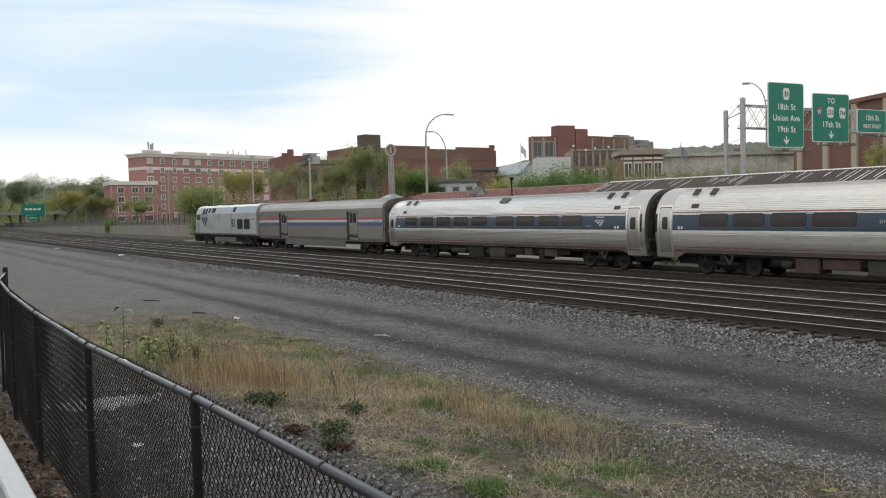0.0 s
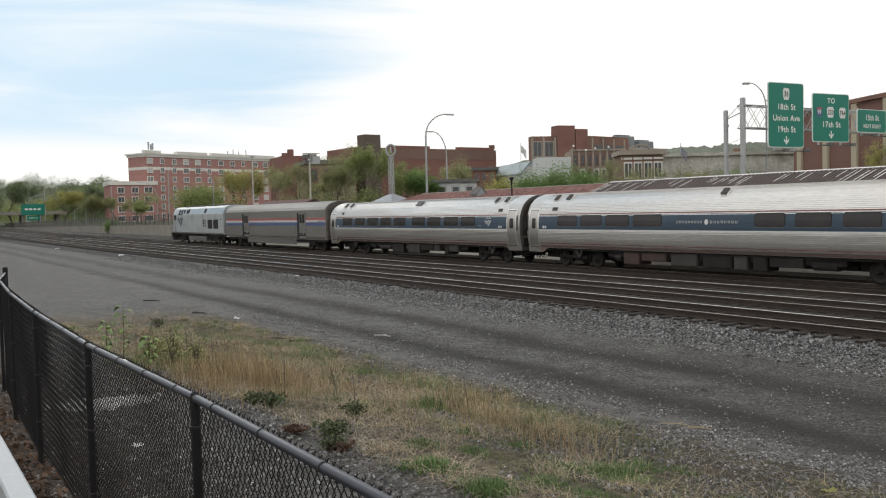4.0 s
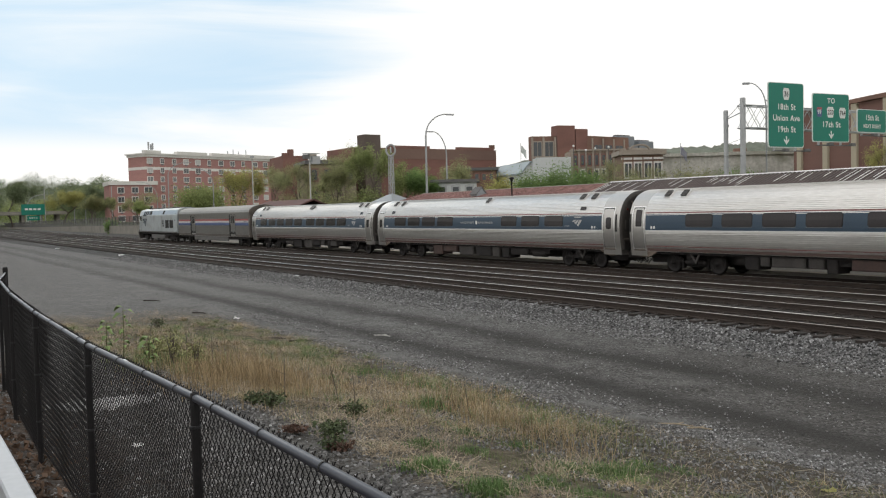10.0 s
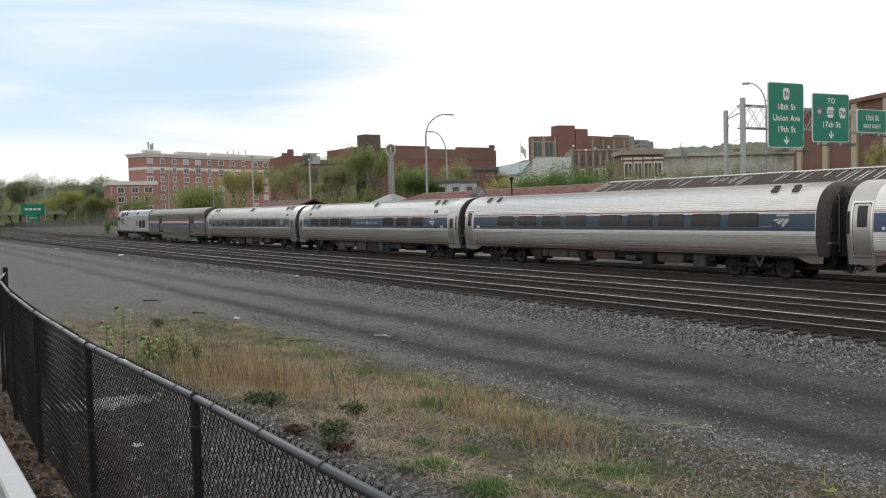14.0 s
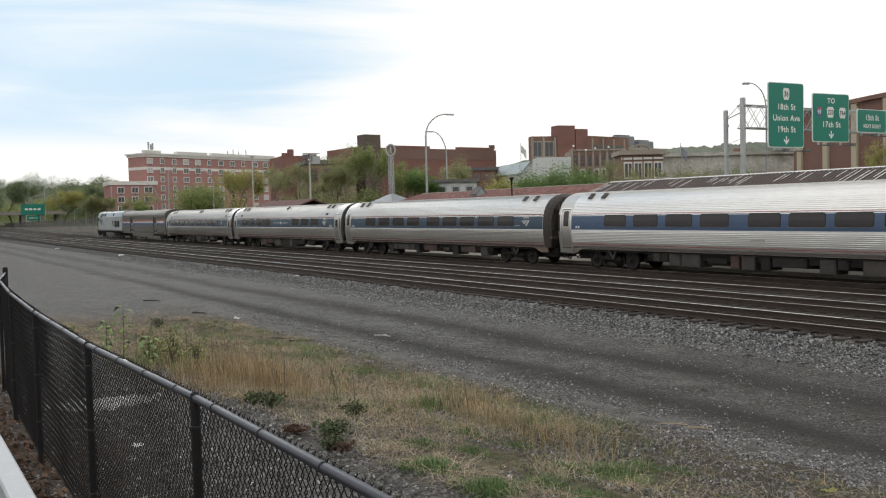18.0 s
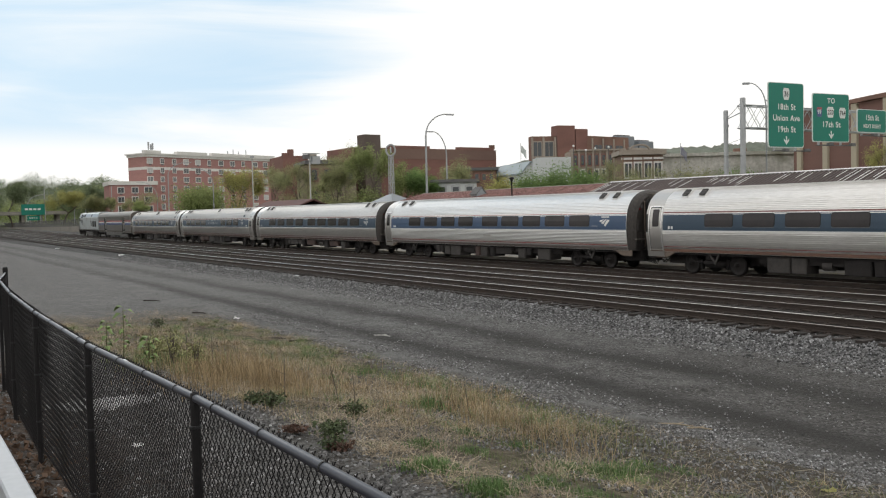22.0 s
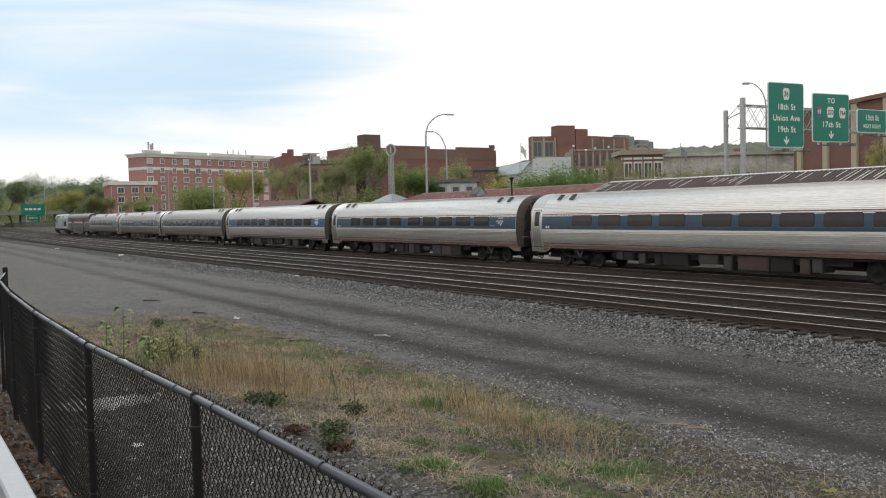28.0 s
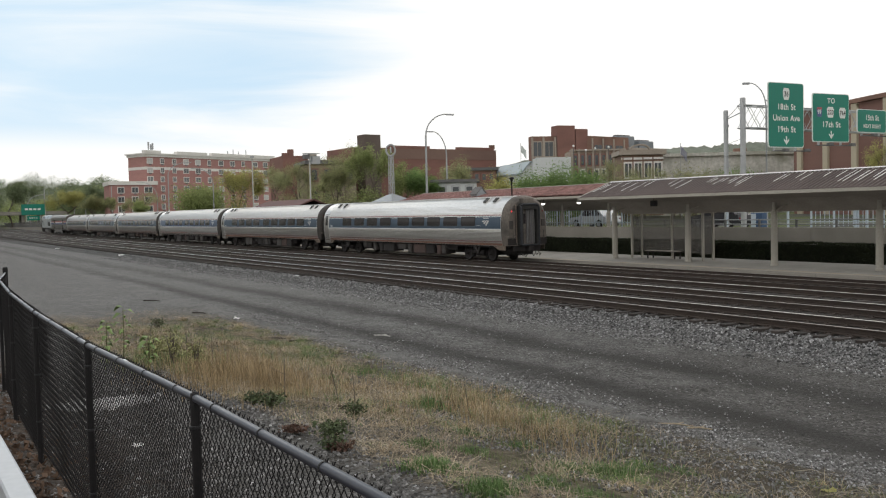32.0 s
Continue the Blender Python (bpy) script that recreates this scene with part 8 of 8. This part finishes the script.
M_RUSTWEED = surf("rusty_stems", (0.13, 0.075, 0.055), (0.09, 0.055, 0.042), 1.0, 8, 0.9, bump=0, per_piece=0.4, island=True)


def blade(M, rnd, x, y, h, w, lean=0.35, flat=0.0, z=None):
    """One bent blade of grass, three segments, tapering."""
    a = rnd.uniform(0, 6.28)
    d = Vector((math.cos(a), math.sin(a), 0))
    side = Vector((-d.y, d.x, 0)) * (w * 0.5)
    p = Vector((x, y, (ground_z(x, y) if z is None else z) - 0.02))
    l = rnd.uniform(0.3, 1.0) * lean
    n = len(M.v)
    for k, t in enumerate((0, 0.45, 0.8)):
        c = p + d * (h * l * t * t * (1 + flat * 2)) + Vector((0, 0, h * t * (1 - flat) * (1 - 0.35 * l * t)))
        s = side * (1 - 0.55 * t)
        M.v += [tuple(c - s), tuple(c + s)]
    c = p + d * (h * l * (1 + flat * 2)) + Vector((0, 0, h * (1 - flat) * (1 - 0.35 * l)))
    M.v.append(tuple(c))
    M.f += [(n, n + 1, n + 3, n + 2), (n + 2, n + 3, n + 5, n + 4), (n + 4, n + 5, n + 6)]


def tuft(M, rnd, x, y, r, n, h0, h1, w, lean=0.4, flat=0.0):
    for _ in range(n):
        px, py = x + rnd.gauss(0, r * 0.5), y + rnd.gauss(0, r * 0.5)
        blade(M, rnd, px, py, rnd.uniform(h0, h1), w, lean, flat)


def build_grass():
    rnd = random.Random(21)
    # the stand of tall straw behind the fence, thin at its rim
    M = Mesh()
    for _ in range(4200):
        x = rnd.gauss(-13.6, 1.15)
        y = rnd.gauss(4.85, 0.7)
        if noise.noise((x * 2.0, y * 2.0, 40)) < -0.2 and rnd.random() < 0.7:
            continue
        k = math.exp(-((x + 13.5) / 1.3) ** 2 - ((y - 4.7) / 0.8) ** 2)
        blade(M, rnd, x, y, rnd.uniform(0.1, 0.3) + 0.4 * k * rnd.uniform(0.2, 1.1), 0.0065, 0.4)
    for _ in range(2200):
        blade(M, rnd, rnd.gauss(-16.5, 2.0), rnd.gauss(5.4, 0.8), rnd.uniform(0.1, 0.34), 0.0065, 0.5)
    for cx, cy, r, n in ((-10.5, 6.85, 0.5, 260), (-9.4, 6.55, 0.42, 220), (-8.7, 6.9, 0.6, 160), (-11.6, 7.6, 0.6, 150), (-12.7, 6.9, 0.6, 120), (-7.6, 6.3, 0.6, 120), (-10.2, 5.6, 0.6, 110)):
        tuft(M, rnd, cx, cy, r * 1.1, int(n * 1.3), 0.1, 0.46, 0.006, 0.65)
    M.ob("tall_straw", M_STRAW, label="stand of tall golden dead grass", kind="stuff")
    # thatch of flattened dead grass over the verge
    M = Mesh()
    for _ in range(50000):
        x = -3.0 - 29 * rnd.random() ** 1.35
        y = rnd.uniform(3.9, 8.9)
        if (x > -8.5 and y > 6.4 or x > -6.6 and y > 5.3) and rnd.random() < 0.78:
            continue
        w = noise.noise((x * 0.7, y * 0.9, 9)) + 0.4 * noise.noise((x * 2.3, y * 2.3, 5))
        if w < -0.18 or (y > 8.0 and rnd.random() < 0.6) or (x < -26 and rnd.random() < (-26 - x) / 6):
            continue
        blade(M, rnd, x, y, rnd.uniform(0.08, 0.26), 0.006, 0.9, rnd.uniform(0.4, 0.9), ground_z(x, y) + 0.03)
    # clumps: blades that fan out from one root, over bare earth
    G, S = Mesh(), Mesh()
    for _ in range(1500):
        x = -3.2 - 24 * rnd.random() ** 1.25
        y = rnd.uniform(4.0, 8.7)
        w = noise.noise((x * 0.7, y * 0.9, 9)) + 0.4 * noise.noise((x * 2.3, y * 2.3, 5))
        if w < -0.12 or (x > -9.2 and y > 6.0 and rnd.random() < 0.72) or (x > -12 and y < 5.2 and rnd.random() < 0.4):
            continue
        green = noise.noise((x * 0.5, y * 0.7, 4)) + rnd.gauss(0, 0.22)
        T = G if green > 0.13 else (S if rnd.random() < 0.3 else M)
        r, hgt = rnd.uniform(0.03, 0.1), (rnd.choice((0.09, 0.13, 0.18, 0.26)) if x < -9 else rnd.choice((0.05, 0.08, 0.11)))
        for _ in range(rnd.randint(35, 90)):
            blade(T, rnd, x + rnd.gauss(0, r), y + rnd.gauss(0, r), hgt * rnd.uniform(0.5, 1.2), 0.007, 1.1, rnd.uniform(0.0, 0.65))
    G.ob("grass_clumps", surf("dull_clump_grass", (0.15, 0.20, 0.07), (0.105, 0.14, 0.05), 1, 8, 0.8, bump=0, per_piece=0.5, island=True), label="dull green grass clumps on the verge", kind="stuff")
    S.ob("straw_clumps", M_STRAW, label="tan dead grass clumps on the verge", kind="stuff")
    M.ob("thatch", M_STRAWP, label="flattened pale dead grass over the verge", kind="stuff")
    M = Mesh()
    for _ in range(6500):
        x = -3.0 - 25 * rnd.random() ** 1.2
        y = rnd.uniform(4.2, 8.6)
        w = noise.noise((x * 1.4, y * 1.4, 14))
        if w < 0.16:
            continue
        blade(M, rnd, x, y, rnd.uniform(0.08, 0.2) + 0.3 * (w - 0.1) * rnd.random(), 0.0055, 0.9)
    for _ in range(700):
        x, y = -3.0 - 7 * rnd.random(), rnd.uniform(5.6, 9.0)
        blade(M, rnd, x, y, rnd.uniform(0.04, 0.16), 0.005, 1.1, rnd.uniform(0.0, 0.6))
    M.ob("standing_dead_grass", M_STRAWP, label="scattered standing blades of pale dead grass", kind="stuff")
    # short fresh grass between
    M = Mesh()
    for _ in range(20000):
        x = -3.3 - 24 * rnd.random() ** 1.3
        y = rnd.uniform(4.1, 8.8)
        if noise.noise((x * 0.55, y * 0.8, 4)) + 0.35 * noise.noise((x * 2.0, y * 2.0, 8)) < 0.0:
            continue
        blade(M, rnd, x, y, rnd.uniform(0.04, 0.14), 0.006, 0.7)
    for _ in range(900):
        x = rnd.gauss(-16.5, 0.9)
        y = rnd.gauss(4.4, 0.5)
        blade(M, rnd, x, y, rnd.uniform(0.12, 0.4), 0.007, 0.6)
    # a greener strip along the road's edge
    for _ in range(7500):
        x = -8.5 - 15 * rnd.random()
        y = rnd.gauss(7.7, 0.5)
        if noise.noise((x * 0.8, y * 0.8, 31)) < -0.12 or y > 8.7:
            continue
        blade(M, rnd, x, y, rnd.uniform(0.06, 0.2), 0.006, 0.8)
    M.ob("short_grass", surf("dull_grass", (0.165, 0.20, 0.075), (0.12, 0.145, 0.055), 1, 8, 0.8, bump=0, per_piece=0.45, island=True), label="dull green short grass over the verge", kind="stuff")
    M = Mesh()
    for x, y, r, n, h in ((-6.95, 4.15, 0.26, 900, 0.18), (-8.1, 4.75, 0.22, 520, 0.15), (-5.9, 4.1, 0.22, 900, 0.18), (-6.1, 4.75, 0.24, 620, 0.13), (-6.55, 5.95, 0.32, 700, 0.17), (-6.75, 6.5, 0.3, 420, 0.15), (-10.7, 6.4, 0.24, 460, 0.28), (-10.2, 5.5, 0.16, 260, 0.15), (-8.75, 5.7, 0.16, 260, 0.15), (-8.0, 5.95, 0.2, 260, 0.13), (-7.75, 5.15, 0.2, 300, 0.14), (-14.9, 7.4, 0.55, 500, 0.16), (-12.9, 7.6, 0.5, 420, 0.15), (-6.8, 5.6, 0.2, 300, 0.15), (-6.5, 6.9, 0.24, 260, 0.12), (-11.8, 8.0, 0.4, 260, 0.12), (-14.0, 6.3, 0.3, 260, 0.14), (-5.6, 4.9, 0.25, 360, 0.13), (-20.0, 7.6, 0.4, 240, 0.14)):
        for _ in range(n):
            px, py = rnd.gauss(0, r * 0.55), rnd.gauss(0, r * 0.55)
            k = math.exp(-(px * px + py * py) / (r * r))
            blade(M, rnd, x + px, y + py, h * rnd.uniform(0.3, 0.6) + h * 0.65 * k * rnd.random(), 0.0055, 0.6)
    M.ob("fresh_grass", M_GRASS, label="fresh green tufts of grass on the verge", kind="stuff")
    # low olive weeds on the dark soil beside the road
    M = Mesh()
    for _ in range(420):
        cx, cy = -3.4 - 6.5 * rnd.random(), rnd.uniform(5.7, 8.9)
        if noise.noise((cx * 0.9, cy * 0.9, 52)) < -0.15:
            continue
        for _ in range(rnd.randint(8, 26)):
            blade(M, rnd, cx + rnd.gauss(0, 0.06), cy + rnd.gauss(0, 0.06), rnd.uniform(0.03, 0.1), 0.008, 1.2, rnd.uniform(0.1, 0.6))
    M.ob("low_weeds", surf("low_weed_blades", (0.10, 0.105, 0.05), (0.065, 0.062, 0.034), 1, 8, 0.85, bump=0, per_piece=0.5, island=True), label="low olive weeds on dark soil", kind="stuff")
    # long pale stems lying about
    M = Mesh()
    for _ in range(170):
        x, y = -4.5 - 14 * rnd.random() ** 1.3, rnd.uniform(4.2, 8.6)
        a, l = rnd.uniform(0, 6.28), rnd.uniform(0.1, 0.42)
        z = ground_z(x, y)
        d = Vector((math.cos(a), math.sin(a), 0))
        c = Vector((-d.y, d.x, 0)) * rnd.uniform(-0.12, 0.12)
        p = Vector((x, y, z + 0.02))
        M.tube([p, p + d * l * 0.5 + c + Vector((0, 0, rnd.uniform(0.01, 0.08))), p + d * l + Vector((0, 0, rnd.uniform(0.0, 0.06)))], 0.0035, 4, 0.002, cap=False)
    M.ob("fallen_stems", M_STRAWW, label="bleached grass stems lying on the verge", kind="stuff")


build_grass()


def sapling(x, y, h, seed, label):
    rnd = random.Random(seed)
    t = thing("sapling", label, "plant", "weeds", at=pose(x, y, ground_z(x, y) - 0.03))
    M = Mesh()
    top = Vector((-0.25 * h * 0.4, 0.05, h))
    M.tube([(0, 0, 0), tuple(top * 0.5 + Vector((0.05 * h, 0, 0))), tuple(top)], 0.011, 6, 0.006)
    M.ob("stem", surf("green_stem", (0.12, 0.12, 0.05), (0.09, 0.09, 0.04), 2, 10, 0.8), t)
    me = []
    for k in range(13):
        f = 0.4 + 0.6 * k / 12
        p = top * f + Vector((0.05 * h * (1 - f), 0, 0))
        a = k * 2.4
        d = Vector((math.cos(a), math.sin(a), 0.25)).normalized()
        s = (0.07 + 0.065 * f) * rnd.uniform(0.6, 1.3)
        side = d.cross(Vector((0, 0, 1))).normalized()
        M = Mesh()
        q = p + d * 0.05
        vs = [q, q + d * s * 0.35 + side * s * 0.42, q + d * s * 0.95 + side * s * 0.2 - Vector((0, 0, s * 0.55)), q + d * s * 1.2 - Vector((0, 0, s * 0.85)), q + d * s * 0.95 - side * s * 0.2 - Vector((0, 0, s * 0.55)), q + d * s * 0.35 - side * s * 0.42, q + d * s * 0.6 + Vector((0, 0, s * 0.06))]
        M.add([tuple(v) for v in vs], [(0, 1, 6), (1, 2, 6), (2, 3, 6), (3, 4, 6), (4, 5, 6), (5, 0, 6)])
        M.tube([tuple(p), tuple(q)], 0.004, 4)
        M.ob("leaf", surf("big_green_leaf", (0.20, 0.29, 0.095), (0.145, 0.215, 0.072), 2, 10, 0.6, bump=0, per_piece=0.3), t)
    return t


sapling(-16.2, 3.5, 1.1, 1, "young sapling with broad green leaves")
sapling(-17.4, 3.45, 0.75, 2, "small sapling with drooping green leaves")
sapling(-15.3, 3.7, 0.6, 3, "low leafy sapling among dead grass")


def weed(x, y, w, h, mat, seed, label, n=420, size=0.028):
    t = bush(x, y, ground_z(x, y), w, h, mat, seed, n, size, label, name="weed")
    tagged(t, category="weed", group="weeds")


weed(-8.7, 4.0, 0.5, 0.2, M_WEED, 101, "dark green leafy weed in gravel")
weed(-8.15, 3.75, 0.34, 0.16, M_WEED, 102, "small green weed in gravel", 240)
weed(-11.0, 4.2, 0.45, 0.18, M_WEED, 103, "green weed beside dead grass")
weed(-11.3, 4.07, 0.38, 0.15, M_WEED, 104, "low green weed beside dead grass", 260)
weed(-9.2, 3.77, 0.34, 0.1, M_RUSTWEED, 105, "low rust-coloured weed in the gravel", 260)
weed(-8.05, 3.76, 0.3, 0.09, M_RUSTWEED, 106, "low rust-coloured weed in the gravel", 220)
weed(-10.0, 4.9, 0.3, 0.22, M_WEED, 107, "low green weed in dead grass", 240)
M_FEATHER = surf("olive_weed_leaf", (0.30, 0.295, 0.14), (0.22, 0.22, 0.105), 1.0, 8, 0.8, bump=0, per_piece=0.4, island=True)
for k, (x, y, w, h) in enumerate(((-16.0, 4.3, 0.5, 0.75), (-16.6, 4.5, 0.55, 0.6), (-15.4, 4.55, 0.45, 0.55), (-17.2, 4.2, 0.5, 0.55), (-18.3, 4.6, 0.5, 0.4))):
    weed(x, y, w, h, M_FEATHER, 130 + k, "feathery olive weed among dead grass", 300, 0.03)
weed(-24.5, 6.2, 0.5, 0.35, M_WEED, 108, "small green weed on gravel", 260)


def stalk(x, y, h, lean, seed):
    rnd = random.Random(seed)
    t = thing("dry_stalk", "thin bare brown weed stalk", "weed", "dry stalks", at=pose(x, y, ground_z(x, y) - 0.02))
    top = Vector((lean[0], lean[1], h))
    Mesh().tube([(0, 0, 0), tuple(top * 0.5 + Vector((0.02, 0, 0))), tuple(top)], 0.007, 5, 0.003).ob("stem", M_BARK, t)
    for k in range(4):
        p = top * (0.4 + 0.15 * k)
        Mesh().tube([tuple(p), tuple(p + Vector((rnd.gauss(0, 0.07), rnd.gauss(0, 0.07), 0.1)))], 0.003, 4, 0.002).ob("twig", M_BARK, t)


for i, (x, y, h, lx, ly) in enumerate(((-10.85, 5.1, 0.55, -0.16, -0.05), (-14.4, 4.5, 0.7, 0.02, 0.0), (-11.3, 4.5, 0.6, 0.03, 0.0), (-10.6, 5.2, 0.5, -0.05, 0.0), (-16.2, 4.6, 0.7, 0.04, 0.0), (-18.0, 4.4, 0.6, 0.0, 0.03), (-20.0, 4.6, 0.55, 0.03, 0.0), (-10.0, 6.6, 0.55, -0.12, 0.0), (-21.5, 4.4, 0.5, 0.02, 0.0))):
    stalk(x, y, h, (lx, ly), 200 + i)


M_BARKD = surf("dark_dead_wood", (0.05, 0.042, 0.036), (0.03, 0.026, 0.023), 3, 25, 0.95, bump=0.4)


def build_litter():
    rnd = random.Random(31)
    M = Mesh()
    for _ in range(2600):
        x = -2.0 - 16 * rnd.random()
        y = rnd.gauss(0.95, 0.28)
        p = Vector((x, y, ground_z(x, y) + 0.02))
        leaf(M, rnd, p, rnd.uniform(0.03, 0.06))
    M.ob("dead_leaves", M_DEADLEAF, label="brown dead leaves along the fence foot", kind="stuff")
    for x, y, l, a, mat, lab in ((-20.8, 11.05, 0.5, 30, M_TRIMSTONE, "pale broken board on the gravel"), (-8.7, 9.6, 0.34, 40, M_STRAWP, "pale stick on the gravel"), (-9.05, 9.5, 0.5, 36, M_STRAWP, "pale split stick on the gravel"), (-21.2, 8.3, 0.6, 40, M_BARKD, "dark broken branch in the grass"),
                                 (-20.4, 8.6, 0.6, 60, M_BARKD, "dark broken branch in the grass"), (-35.2, 8.75, 0.8, 35, M_BARKD, "dark driftwood on gravel"), (-29.3, 8.8, 0.6, 30, M_BARKD, "dark branch on the gravel"), (-10.7, 5.1, 0.2, 30, M_BARKD, "dark wood chip in thin grass")):
        o = thing("stick", lab, "stick", "sticks and boards", at=pose(x, y, ground_z(x, y) + 0.015, 0, 0, a))
        Mesh().tube([(-l / 2, 0, 0), (0, 0.02, 0.015), (l / 2, -0.01, 0)], 0.03 if mat is M_BARKD else 0.014, 6, 0.009).ob("wood", mat, o)
        Mesh().tube([(0, 0.01, 0.01), (l * 0.2, 0.08, 0.03)], 0.01, 5, 0.005).ob("stub", mat, o)
    for x, y, s, lab in ((-79.2, 17.3, 0.5, "white scrap of litter by the ballast"), (-41.9, 17.5, 0.35, "white scrap of litter by the ballast"), (-109.5, 17.0, 0.5, "white scrap of litter beside the tracks"), (-9.6, 2.2, 0.12, "white crumpled paper behind the fence"), (-26.8, 9.2, 0.2, "small white scrap on the gravel"), (-5.5, 7.9, 0.14, "curled yellow leaf on the verge")):
        M = Mesh()
        n = 5
        for i in range(n):
            for j in range(n):
                M.v.append(((i / 4 - 0.5) * s, (j / 4 - 0.5) * s * 0.7, 0.02 + abs(noise.noise((i * 1.3 + x, j * 1.7, 2))) * s * 0.6))
        M.f = [(i * n + j, (i + 1) * n + j, (i + 1) * n + j + 1, i * n + j + 1) for i in range(n - 1) for j in range(n - 1)]
        o = M.ob("litter_scrap", M_WHITEBAND if "yellow" not in lab else M_LEAFY, label=lab)
        o.matrix_basis = pose(x, y, ground_z(x, y), 0, 0, rnd.uniform(0, 180))
        tagged(o, category="litter", group="litter")


build_litter()


motions()
